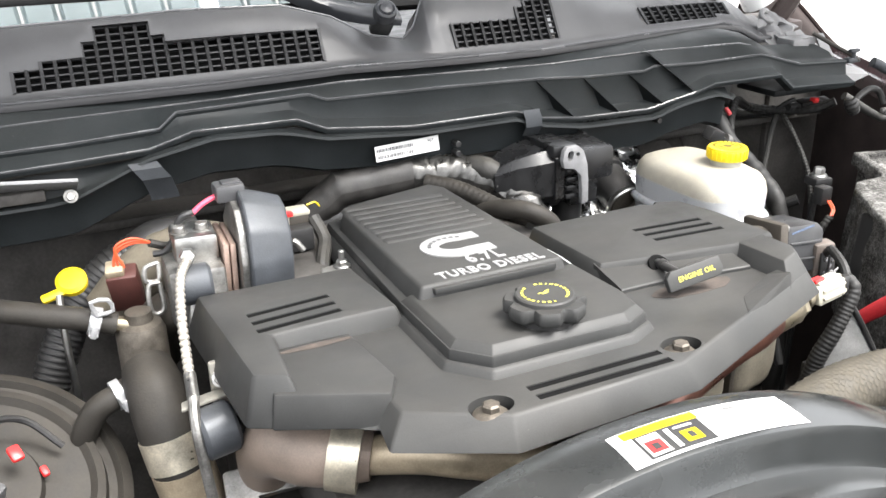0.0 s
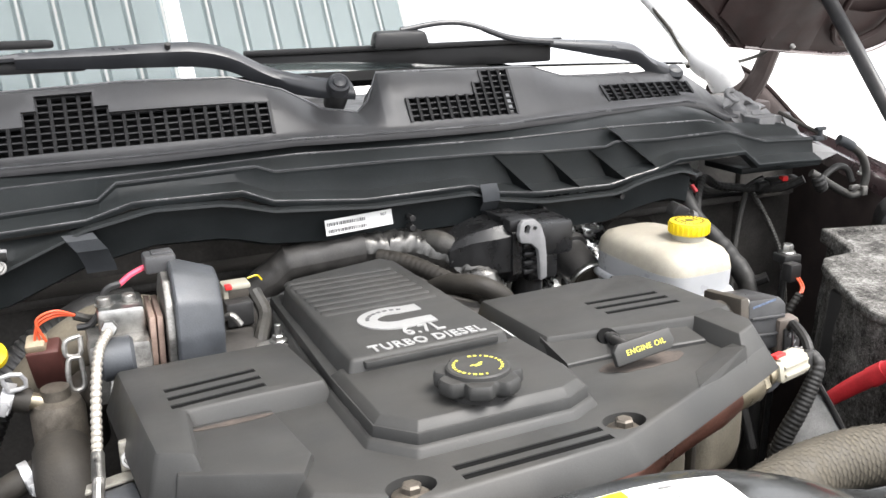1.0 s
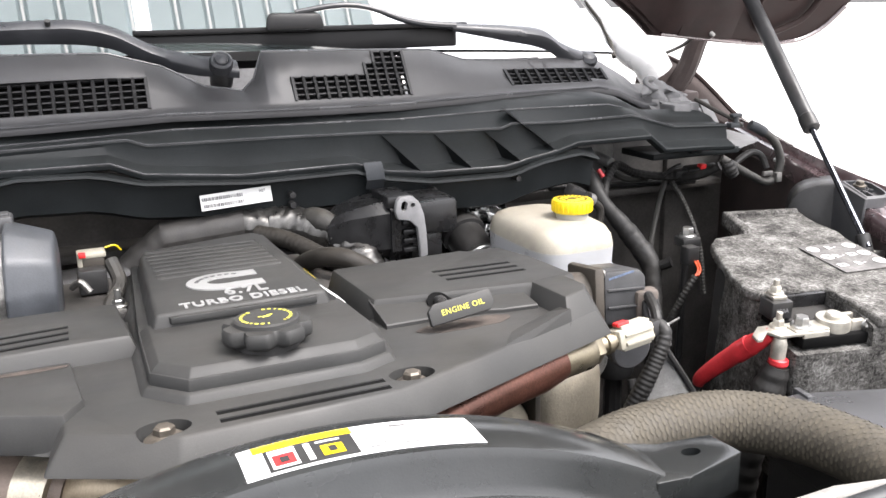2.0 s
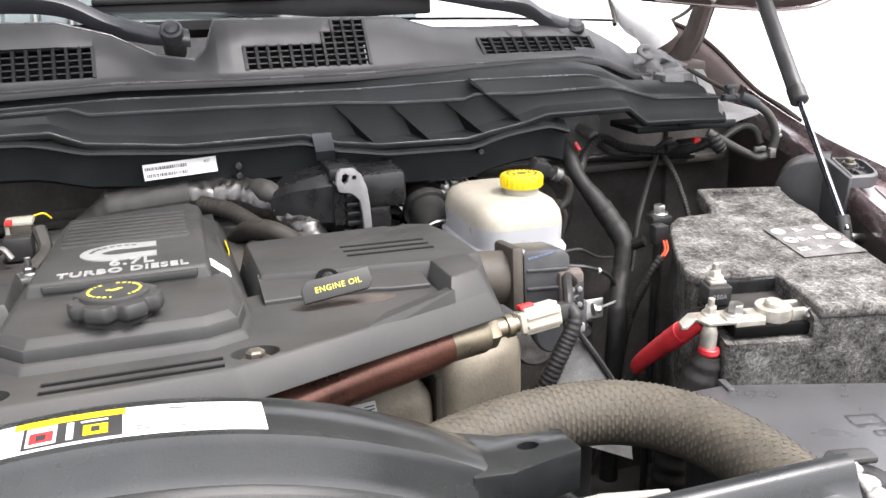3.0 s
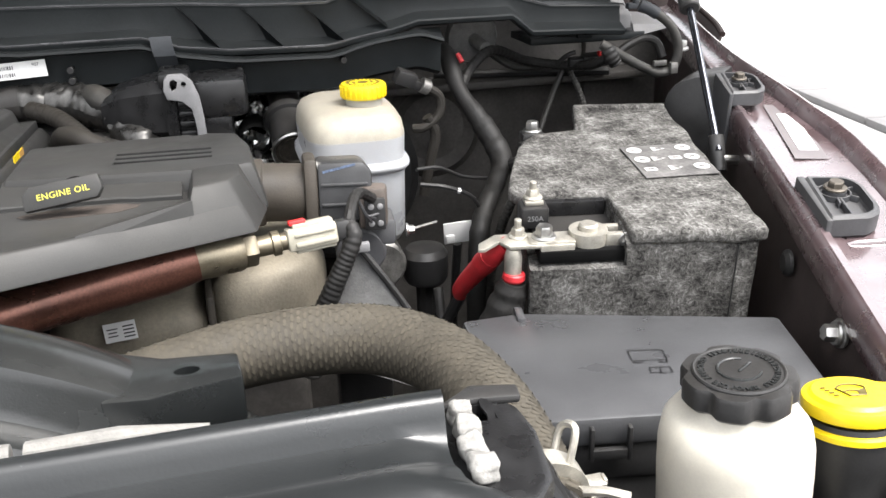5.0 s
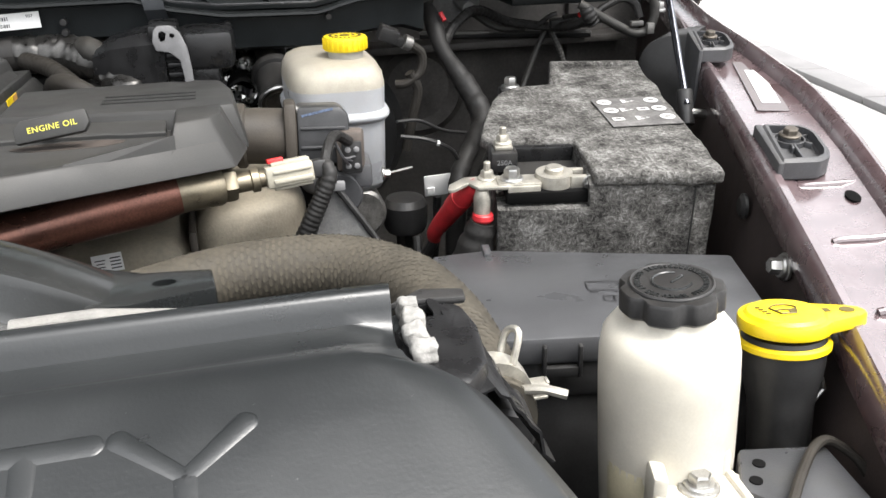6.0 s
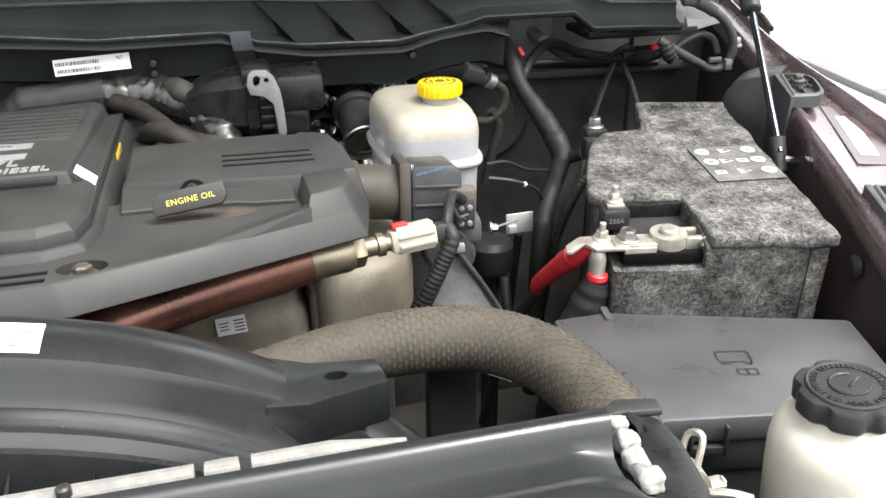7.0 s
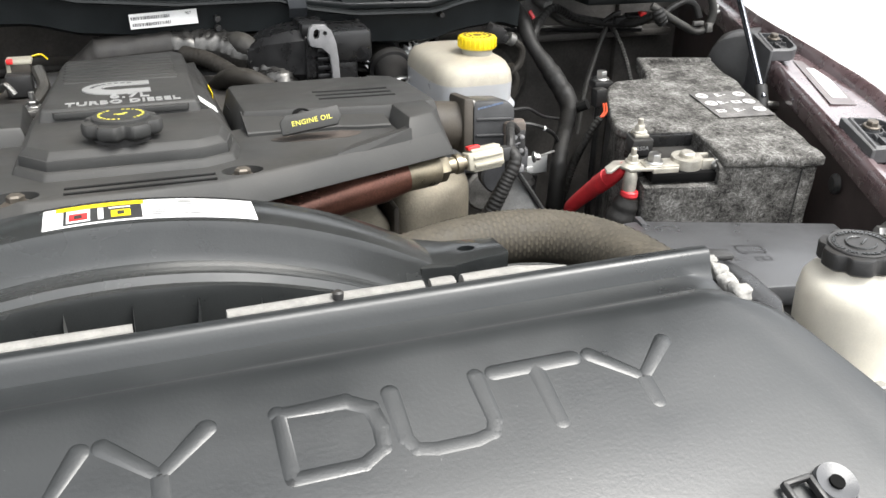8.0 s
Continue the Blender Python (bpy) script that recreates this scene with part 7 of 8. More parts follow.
alternator()


def egr_valve():
    e = thing("egr_valve", "grimy brown and black exhaust valve housing with its plug", "valve", (0.37, 0.18, 1.15))
    part("neck", tube([(0.290, 0.196, 1.210), (0.320, 0.192, 1.209), (0.352, 0.188, 1.207)], [0.028, 0.027, 0.027], 28, 4), BROWNPIPE, e, "dusty brown round neck")
    part("neck_lip", lathe([(0.029, 0), (0.031, 0.002), (0.031, 0.008), (0.029, 0.010)], 28, axis_m((0.306, 0.194, 1.2095), (0.4, 0.184, 1.206))), BROWNPIPE, e)
    fm = frame_m((0.357, 0.186, 1.207), (0.99, -0.08, -0.03), (0, 0.15, 1))
    part("flange", moved(prism([(-0.006, -0.030), (0.006, -0.030), (0.006, 0.034), (-0.006, 0.034)], -0.032, 0.030, 0.004), fm), BROWNPIPE, e)
    for sy in (0.027, -0.022):
        part("bolt", moved(hexbolt((0.006, sy, -0.026 if sy < 0 else 0.023), (1, 0, 0), 0.0035, 0.004), fm), ALU, e)
    part("motor_housing", moved(prism([(0.006, -0.026), (0.050, -0.024), (0.055, -0.018), (0.055, 0.022), (0.047, 0.030), (0.006, 0.030)], -0.028, 0.028, 0.006), fm), MOTORGREY, e, "smooth dark grey motor housing")
    part("paint_mark", moved(box((0.030, 0.019, 0.0283), (0.030, 0.0022, 0.0004), 0, Matrix.Rotation(radians(12), 4, "Z")), fm), BLUEMARK, e, "faint blue chalk mark")
    part("housing_rib", moved(box((0.030, 0.010, 0.0285), (0.042, 0.003, 0.003), 0.001), fm), MOTORGREY, e)
    part("housing_rib", moved(box((0.030, -0.008, 0.0285), (0.042, 0.003, 0.003), 0.001), fm), MOTORGREY, e)
    c = part("plug", prism([(0.395, 0.150), (0.420, 0.146), (0.425, 0.164), (0.398, 0.172)], 1.178, 1.217, 0.004), CLIPBROWN, e, "brown four-way plug")
    part("plug_face", frame_box((0.4095, 0.1462, 1.193), (0.985, -0.16, 0), (0.0, 0.1, 1), (0.019, 0.030, 0.004)), BLACK, c)
    for dx in (-0.004, 0.004):
        for dz in (-0.008, 0.008):
            part("pin_seal", lathe([(0.0028, 0), (0.0028, 0.002), (0.0015, 0.0025)], 12, axis_m((0.4095 + dx, 0.1440 - dx * 0.16, 1.193 + dz), (0.4088 + dx, 0.10, 1.192 + dz))), CLIPGREY, c)
    for k in range(3):
        part("wire", tube([(0.406 + 0.003 * k, 0.1435, 1.186 + 0.004 * k), (0.400, 0.136, 1.196), (0.392, 0.130, 1.214)], 0.0013, 6, 4), GREYPLASTIC, e)
    part("round_motor", lathe([(0.020, 0), (0.0235, 0.003), (0.0235, 0.016), (0.021, 0.018), (0.012, 0.0185)], 28, axis_m((0.398, 0.176, 1.153), (0.394, 0.10, 1.146))), GREYPLASTIC, e, "round dusty actuator case")
    part("motor_body", prism([(0.384, 0.16), (0.430, 0.155), (0.434, 0.195), (0.386, 0.20)], 1.157, 1.182, 0.004), GREYPLASTIC, e)
    part("link_bolt", joined(hexbolt((0.442, 0.168, 1.166), (1, -0.1, 0), 0.0045, 0.008), rod((0.446, 0.168, 1.166), (0.475, 0.18, 1.166), 0.0014, 8)), STEEL, e)


def frame_box(o, x, y, s):
    return moved(box((0, 0, 0), s, 0.0015), frame_m(o, x, y))


egr_valve()


# ---- rear of the bay ----
def rear_bay():
    b = thing("air_valve_box", "black two-part plastic air valve box with a grey lever", "valve box", (0.24, 0.45, 1.19))
    part("tapered_half", loft_box([((0.158, 0.455, 1.240), 0.030, 0.030), ((0.180, 0.455, 1.244), 0.060, 0.050), ((0.212, 0.455, 1.243), 0.080, 0.066), ((0.232, 0.455, 1.243), 0.082, 0.070)]), VALVEBOX, b)
    part("collar", loft_box([((0.228, 0.455, 1.243), 0.090, 0.078), ((0.240, 0.455, 1.243), 0.090, 0.078)]), VALVEBOX, b)
    part("middle", loft_box([((0.238, 0.455, 1.240), 0.074, 0.068), ((0.262, 0.455, 1.240), 0.074, 0.068)]), VALVEBOX, b)
    part("square_half", prism([(0.258, 0.412), (0.318, 0.412), (0.322, 0.49), (0.258, 0.49)], 1.232, 1.276, 0.008), VALVEBOX, b)
    part("strap", prism([(0.224, 0.412), (0.258, 0.408), (0.258, 0.47), (0.224, 0.47)], 1.270, 1.286, 0.004), VALVEBOX, b)
    for i in range(4):
        part("tooth", box((0.252, 0.413, 1.252 - 0.011 * i), (0.020, 0.012, 0.006), 0.0015), VALVEBOX, b)
    lever = prism([(0.231, 1.282), (0.236, 1.287), (0.251, 1.287), (0.260, 1.279), (0.266, 1.262), (0.2685, 1.240), (0.2695, 1.212), (0.260, 1.209), (0.2585, 1.232), (0.2565, 1.248), (0.247, 1.257), (0.232, 1.260), (0.229, 1.270)], -0.004, 0.004, 0.0015)
    lever = carved(lever, prism([(0.237, 1.280), (0.241, 1.282), (0.245, 1.279), (0.243, 1.271), (0.238, 1.269), (0.236, 1.274)], -0.02, 0.02, 0), lathe([(0.0028, -0.02), (0.0028, 0.02)], 12, Matrix.Translation((0.251, 1.276, 0))))
    part("lever", moved(lever, Matrix.Translation((0, 0.402, 0)) @ Matrix.Rotation(radians(90), 4, "X")), CLIPGREY, b, "pale grey cam lever with an eye")
    part("wire_exit", tube([(0.168, 0.45, 1.250), (0.158, 0.46, 1.254), (0.148, 0.475, 1.256), (0.14, 0.49, 1.25)], [0.012, 0.015, 0.014, 0.011], 12, 5), LOOM, b)
    part("underside", prism([(0.256, 0.420), (0.300, 0.420), (0.302, 0.485), (0.256, 0.485)], 1.200, 1.236, 0.006), VALVEBOX, b)
    part("support", rod((0.275, 0.455, 1.205), (0.275, 0.46, 0.95), 0.02, 14), BLACK, b)
    o = thing("open_hose_end", "open black hose end before the foil insulation", "hose", (0.327, 0.53, 1.173))
    part("hose", carved(rod((0.3265, 0.515, 1.1770), (0.3305, 0.63, 1.189), 0.0215, 24), rod((0.3262, 0.505, 1.1760), (0.3285, 0.57, 1.1825), 0.0188, 24)), SLOT, o)
    v = thing("silver_ended_canister", "dark canister with a bright ringed metal end", "canister", (0.369, 0.48, 1.16))
    axis = axis_m((0.3697, 0.4550, 1.1770), (0.3687, 0.505, 1.201))
    part("body", lathe([(0.0255, 0.002), (0.0262, 0.012), (0.0262, 0.050), (0.0305, 0.052), (0.0312, 0.055), (0.0312, 0.061), (0.0300, 0.063), (0.020, 0.065), (0.020, 0.150)], 36, axis.copy()), BLACK, v)
    part("end_ring", lathe([(0.0262, 0.004), (0.0285, 0.001), (0.0290, -0.003), (0.0278, -0.005), (0.0250, -0.004), (0.0240, 0.001)], 36, axis.copy()), STEEL, v)
    part("end_disc", lathe([(0.0245, -0.0005), (0.0205, 0.001), (0.0190, -0.0025), (0.0165, 0.0), (0.004, -0.001)], 32, axis.copy()), GRIMYSTEEL, v)
    f = thing("firewall_insulation", "crumpled silver foil insulation on the firewall", "insulation", (0.35, 0.62, 1.2))
    rows = []
    random.seed(11)
    for i in range(40):
        row = []
        for j in range(40):
            q = Vector((j * 0.20, i * 0.17, 1.0))
            fold = 1 - abs(noise.noise(q * 1.1)) * 2.4 + 0.55 * (1 - abs(noise.noise(q * 2.6 + Vector((3, 5, 2)))) * 2.4)
            row.append((0.262 + 0.0052 * j + 0.003 * noise.noise(q * 1.7), 0.604 - 0.0030 * i - 0.009 * fold + 0.012 * noise.noise(q * 0.4), 1.262 - 0.0040 * i + 0.003 * noise.noise(q * 1.6 + Vector((9, 0, 4)))))
        rows.append(row)
    part("foil", sheet(rows, 0.0008), FOIL, f, sharp=40)
    # duct wrapped in shiny black foil, puckered across its length
    way = [Vector(v) for v in ((-0.060, 0.525, 1.205), (-0.02, 0.510, 1.243), (0.07, 0.502, 1.250), (0.13, 0.490, 1.247), (0.172, 0.462, 1.236), (0.197, 0.428, 1.208), (0.205, 0.41, 1.17))]
    rows = []
    for i in range(91):
        a = i / 90 * (len(way) - 1)
        k = min(int(a), len(way) - 2)
        c = way[k].lerp(way[k + 1], a - k)
        ax = (way[min(k + 1, len(way) - 1)] - way[max(k - 1, 0)] if a - k < 0.5 else way[min(k + 2, len(way) - 1)] - way[k]).normalized()
        up = (Vector((0, 0, 1)) - ax * ax.z).normalized()
        out = ax.cross(up)
        row = []
        for j in range(25):
            w = 2 * math.pi * j / 24
            fold = noise.noise(Vector((i * 0.75 + 1.6 * math.sin(w), 0.9 * math.cos(w), 0.9 * math.sin(w))))
            f = 0.0225 + (0.0040 * (0.5 - abs(fold) * 1.6) + 0.0016 * noise.noise(Vector((i * 1.3, 6 * math.cos(w), 5 * math.sin(w) + 9))) if i >= 30 else 0.0012 * fold)
            row.append(c + f * (math.cos(w) * out + math.sin(w) * up))
        rows.append(row)
    wp = thing("foil_wrapped_pipe", "black duct behind the engine, half wrapped in crumpled silver foil", "pipe", (0.05, 0.5, 1.22))
    part("duct", sheet(rows[:31], 0), BLACKFOIL, wp, "dull black duct", sharp=40)
    part("foil_wrap", sheet(rows[30:], 0), WRAPFOIL, wp, "crumpled silver foil wrap", sharp=60)
    p = thing("breather_hose", "black corrugated breather hose behind the engine lid", "hose", (0.13, 0.4, 1.2))
    part("hose", tube([(0.080, 0.475, 1.245), (0.110, 0.445, 1.240), (0.140, 0.400, 1.226), (0.165, 0.345, 1.212), (0.175, 0.31, 1.18)], 0.0105, 14, 8, ripple=0.0002, pitch=0.006), RUBBER, p)
    part("end_cuff", tube([(0.160, 0.355, 1.215), (0.170, 0.333, 1.205)], 0.0135, 14, 2), LOOM, p)
    solid("fuel_line", tube([(0.105, 0.43, 1.20), (0.118, 0.395, 1.225), (0.130, 0.36, 1.238), (0.15, 0.335, 1.238), (0.176, 0.33, 1.215), (0.19, 0.34, 1.16)], 0.011, 12, 8), RUBBER, "dusty black fuel line in an arch", "hose")
    solid("rear_pipe", tube([(-0.30, 0.52, 1.185), (-0.15, 0.52, 1.19), (0.0, 0.525, 1.20), (0.10, 0.53, 1.20), (0.2, 0.55, 1.19)], 0.026, 16, 6), BLACK, "thick black pipe along the firewall", "pipe")
    wc = thing("white_plug", "white plastic wiring plug", "plug", (0.531, 0.297, 1.106))
    part("plug", moved(joined(box((0, 0, 0), (0.034, 0.003, 0.027), 0.001), box((-0.010, -0.003, -0.006), (0.010, 0.004, 0.010), 0.001)), frame_m((0.531, 0.297, 1.106), (0.99, -0.05, 0.05), (0, 1, 0.1))), PAPER, wc)
    part("wire", tube([(0.530, 0.297, 1.092), (0.53, 0.31, 1.03), (0.53, 0.33, 0.95)], 0.005, 8, 4), BLACK, wc)
    settle(wc, (0.022, 0.085, -0.033), 1.05)
    pm = thing("black_pump", "round black pump low in the bay", "pump", (0.50, 0.32, 1.06))
    part("body", lathe([(0.023, 0), (0.026, 0.006), (0.027, 0.034), (0.022, 0.042), (0.010, 0.044)], 24, Matrix.Translation((0.498, 0.33, 1.038))), BLACK, pm)
    part("pipe", rod((0.505, 0.30, 1.04), (0.502, 0.27, 0.98), 0.006, 10), BLACK, pm)
    part("stand", rod((0.498, 0.33, 1.040), (0.498, 0.33, 0.62), 0.012, 10), BLACK, pm)


def loft_box(levels):
    """A box swept in x from (centre, depth, height) levels, with cut corners."""
    rows = []
    for c, d, h in levels:
        k = min(d, h) * 0.18
        y, z = d / 2, h / 2
        ring = [(-y + k, -z), (y - k, -z), (y, -z + k), (y, z - k), (y - k, z), (-y + k, z), (-y, z - k), (-y, -z + k)]
        rows.append([(c[0], c[1] + a, c[2] + b) for a, b in ring])
    bm = bmesh.new()
    g = [[bm.verts.new(p) for p in r] for r in rows]
    for a, b in zip(g, g[1:]):
        for i in range(8):
            bm.faces.new((a[i], a[(i + 1) % 8], b[(i + 1) % 8], b[i]))
    bm.faces.new(g[0][::-1])
    bm.faces.new(g[-1])
    return bm


rear_bay()


def bay_labels():
    l = thing("barcode_label", "white barcode label on the firewall flange", "label", (0.063, 0.516, 1.28))
    m = frame_m((0.0610, 0.4840, 1.2885), (0.998, 0.0, 0.050), (-0.03, 0.12, 1))
    part("sticker", moved(box((0, 0, 0), (0.084, 0.0185, 0.0006), 0), m), PAPER, l)
    random.seed(3)
    cells = []
    x = -0.040
    while x < 0.008:
        w = random.choice((0.0006, 0.001, 0.0014))
        cells.append((x, 0.0035, w, 0.0042))
        cells.append((x + 0.001, -0.0045, w, 0.0042))
        x += w + random.choice((0.0006, 0.001))
    lettering("907", 0.0052, 0.0002, m @ Matrix.Translation((0.031, 0.0045, 0.0004)), INK, l, "black number on the label")
    bars(m @ Matrix.Translation((0, 0, 0.0003)), cells, INK, l, "barcode stripes")
    t = thing("tape_strap", "grey tape strap over the cowl flange", "tape", (-0.245, 0.5, 1.3), "tape straps")
    rows = [[(x + dx, y - 0.029, z) for dx in (0, 0.030)] for x, y, z in ((-0.262, 0.505, 1.318), (-0.258, 0.5, 1.312), (-0.250, 0.500, 1.300), (-0.244, 0.512, 1.282), (-0.242, 0.515, 1.272))]
    part("tape", sheet(rows, 0.0008), GREYTAPE, t)
    t = thing("tape_strap", "grey tape strap over the cowl flange", "tape", (0.23, 0.5, 1.3), "tape straps")
    rows = [[(x + dx, y - 0.029, z) for dx in (0, 0.024)] for x, y, z in ((0.218, 0.505, 1.318), (0.219, 0.500, 1.308), (0.221, 0.501, 1.296), (0.223, 0.514, 1.282))]
    part("tape", sheet(rows, 0.0008), GREYTAPE, t)


bay_labels()


def right_harness():
    h = thing("main_harness", "thick black taped wiring harness down the firewall", "wiring loom", (0.62, 0.5, 1.15))
    line = smooth_line([(0.583, 0.550, 1.272), (0.588, 0.532, 1.256), (0.592, 0.500, 1.224), (0.606, 0.475, 1.196), (0.619, 0.458, 1.172), (0.626, 0.430, 1.145), (0.606, 0.395, 1.125), (0.578, 0.355, 1.105), (0.566, 0.335, 1.075), (0.560, 0.33, 1.0), (0.558, 0.33, 0.85)], 4)
    random.seed(21)
    girth = [float(np.interp(i, [0, 4, 8, 16, 20, 26, 32, 44], [0.010, 0.0125, 0.0105, 0.0155, 0.0135, 0.0115, 0.0125, 0.012])) * random.uniform(0.92, 1.08) for i in range(len(line))]
    part("trunk", tube(line, girth, 16, 4, ripple=0.0, pitch=0.015), TAPE, h)
    part("tape_end", tube([(0.6255, 0.432, 1.147), (0.632, 0.418, 1.142), (0.644, 0.405, 1.150)], 0.008, 10, 4), TAPE, h)
    part("branch", tube([(0.596, 0.505, 1.228), (0.618, 0.530, 1.248), (0.660, 0.565, 1.262), (0.715, 0.59, 1.240), (0.770, 0.575, 1.232), (0.795, 0.535, 1.238), (0.816, 0.508, 1.256)], 0.0068, 10, 8, ripple=0.0003, pitch=0.008), TAPE, h)
    part("branch", tube([(0.66, 0.60, 1.258), (0.70, 0.60, 1.232), (0.745, 0.60, 1.228)], 0.0055, 10, 6), LOOM, h)
    part("branch", tube([(0.771, 0.459, 1.278), (0.786, 0.453, 1.269), (0.801, 0.451, 1.260), (0.823, 0.448, 1.248), (0.845, 0.446, 1.238), (0.862, 0.446, 1.239), (0.872, 0.446, 1.250), (0.874, 0.446, 1.271), (0.864, 0.448, 1.295), (0.847, 0.453, 1.311), (0.826, 0.459, 1.322)], 0.0062, 12, 8), LOOM, h, "grey corrugated conduit in a loop")
    part("branch", tube([(0.792, 0.459, 1.263), (0.811, 0.462, 1.274), (0.834, 0.464, 1.281), (0.852, 0.462, 1.274), (0.859, 0.457, 1.256)], 0.0052, 10, 6), TAPE, h)
    part("tape_knot", tube([(0.777, 0.453, 1.273), (0.783, 0.451, 1.261), (0.790, 0.451, 1.252)], [0.009, 0.0105, 0.008], 12, 4, ripple=0.0005, pitch=0.005), TAPE, h)
    part("sleeve", tube([(0.845, 0.452, 1.312), (0.834, 0.456, 1.319), (0.823, 0.460, 1.324)], 0.0078, 12, 4), GREYTAPE, h, "grey tape sleeve")
    part("cable", tube([(0.856, 0.513, 1.315), (0.842, 0.518, 1.325), (0.825, 0.535, 1.337), (0.80, 0.56, 1.356)], 0.0035, 8, 5), RUBBER, h)
    part("stay_clip", joined(box((0.846, 0.515, 1.331), (0.020, 0.008, 0.006), 0.002), box((0.846, 0.517, 1.316), (0.026, 0.012, 0.008), 0.002), rod((0.846, 0.516, 1.333), (0.846, 0.516, 1.314), 0.005, 10)), GREYTAPE, h)
    part("branch", tube([(0.778, 0.588, 1.230), (0.79, 0.56, 1.19), (0.792, 0.52, 1.13), (0.79, 0.50, 1.05)], 0.0042, 8, 6, ripple=0.0004, pitch=0.005), LOOM, h)
    part("branch", tube([(0.775, 0.588, 1.228), (0.752, 0.575, 1.19), (0.72, 0.55, 1.13), (0.70, 0.53, 1.06)], 0.0045, 8, 6), LOOM, h)
    part("red_mark", tube([(0.5955, 0.519, 1.268), (0.5995, 0.512, 1.258)], 0.0032, 10, 1), RED, h, "small red tape mark")
    part("line_clip", joined(box((0.847, 0.442, 1.251), (0.018, 0.006, 0.007), 0.001), box((0.866, 0.440, 1.244), (0.010, 0.008, 0.014), 0.001)), ALU, h, "small metal line clips")
    solid("firewall_grommet", joined(lathe([(0.012, 0.006), (0.034, 0.004), (0.036, 0.0), (0.036, -0.01), (0.012, -0.012)], 32, axis_m((0.640, 0.600, 1.276), (0.635, 0.52, 1.262))), rod((0.640, 0.605, 1.276), (0.648, 0.562, 1.266), 0.0085, 14)), GUARD, "dusty grey rubber grommet in the firewall", "grommet")
    c = thing("wiring_plug", "black wiring plug with a red lock", "plug", (0.835, 0.585, 1.235))
    part("plug", moved(joined(box((0, 0, 0), (0.042, 0.020, 0.016), 0.002), box((-0.030, 0, 0), (0.022, 0.014, 0.011), 0.002), box((0.028, 0, 0.001), (0.018, 0.016, 0.012), 0.002)), frame_m((0.812, 0.560, 1.240), (0.98, -0.1, 0.05), (0, 1, 0.2))), BLACK, c)
    part("lock", box((0.816, 0.552, 1.248), (0.011, 0.010, 0.008), 0.001), REDPL, c)
    part("clip", tube([(0.758, 0.575, 1.235), (0.77, 0.564, 1.248), (0.78, 0.560, 1.252)], 0.0035, 8, 3), BLACK, c)
    b = thing("brake_sensor_lead", "black plug and looped brake line beside the bottle", "brake line", (0.53, 0.45, 1.2))
    part("plug", moved(joined(box((0, 0, 0), (0.026, 0.018, 0.018), 0.003), box((0.017, 0, -0.003), (0.012, 0.012, 0.012), 0.002)), frame_m((0.508, 0.445, 1.256), (0.8, 0.1, -0.35), (0, 1, 0.2))), BLACK, b)
    part("steel_tip", lathe([(0.0095, 0), (0.0095, 0.010), (0.006, 0.012)], 16, axis_m((0.528, 0.446, 1.246), (0.545, 0.448, 1.238))), ALU, b)
    part("line", tube([(0.536, 0.447, 1.242), (0.552, 0.45, 1.228), (0.550, 0.45, 1.206), (0.532, 0.45, 1.192), (0.518, 0.455, 1.190)], 0.0058, 10, 7), RUBBER, b)
    part("line", tube([(0.535, 0.45, 1.205), (0.546, 0.452, 1.182), (0.540, 0.455, 1.150), (0.530, 0.46, 1.10)], 0.0065, 10, 6), RUBBER, b)
    part("line", tube([(0.500, 0.35, 1.150), (0.530, 0.345, 1.145), (0.562, 0.35, 1.128), (0.58, 0.36, 1.10)], 0.0028, 8, 6), BLACK, b)
    part("line", tube([(0.495, 0.345, 1.170), (0.525, 0.36, 1.165), (0.56, 0.38, 1.145), (0.60, 0.41, 1.13)], 0.0022, 8, 6), BLACK, b)
    part("white_bead", lathe([(0.002, -0.003), (0.0035, 0), (0.002, 0.003)], 10, Matrix.Translation((0.545, 0.346, 1.139))), PAPER, b)
    k = thing("ground_stud", "steel battery hold-down stud with an orange wire", "stud", (0.645, 0.37, 1.15))
    part("nut", hexbolt((0.640, 0.368, 1.198), (0, 0, 1), 0.008, 0.014), STEEL, k)
    part("bracket", prism([(0.624, 0.356), (0.652, 0.352), (0.655, 0.379), (0.628, 0.383)], 1.186, 1.199, 0.003), BLACK, k)
    part("plug", box((0.626, 0.345, 1.180), (0.020, 0.018, 0.026), 0.003), BLACK, k)
    for d in (0.0, 0.004):
        part("orange_wire", tube([(0.628 + d, 0.336, 1.173), (0.622 + d, 0.322, 1.166), (0.612 + d, 0.315, 1.160)], 0.0015, 6, 4), ORANGE, k)
    part("loom", tube([(0.614, 0.316, 1.160), (0.600, 0.32, 1.135), (0.585, 0.34, 1.07), (0.575, 0.36, 0.95)], 0.0055, 10, 6, ripple=0.0004, pitch=0.005), LOOM, k)
    part("stay", rod((0.640, 0.37, 1.172), (0.640, 0.38, 0.75), 0.005, 8), BLACK, k)
    settle(k, (0.007, 0.009, -0.006))
    # pressed ring in the firewall, and the silver trim at the cowl's end
    solid("firewall_ring", lathe([(0.001, -0.006), (0.046, -0.006), (0.050, 0), (0.062, 0.006), (0.066, 0.010), (0.070, 0.006), (0.078, 0)], 40, axis_m((0.60, 0.684, 1.13), (0.60, 0.5, 1.13))), DARK, "round pressed ring in the firewall", "pressing")
    e = thing("cowl_end_bracket", "grey moulded cowl end with folded trim under the hinge", "cowl end", (0.80, 0.6, 1.33))
    rows = []
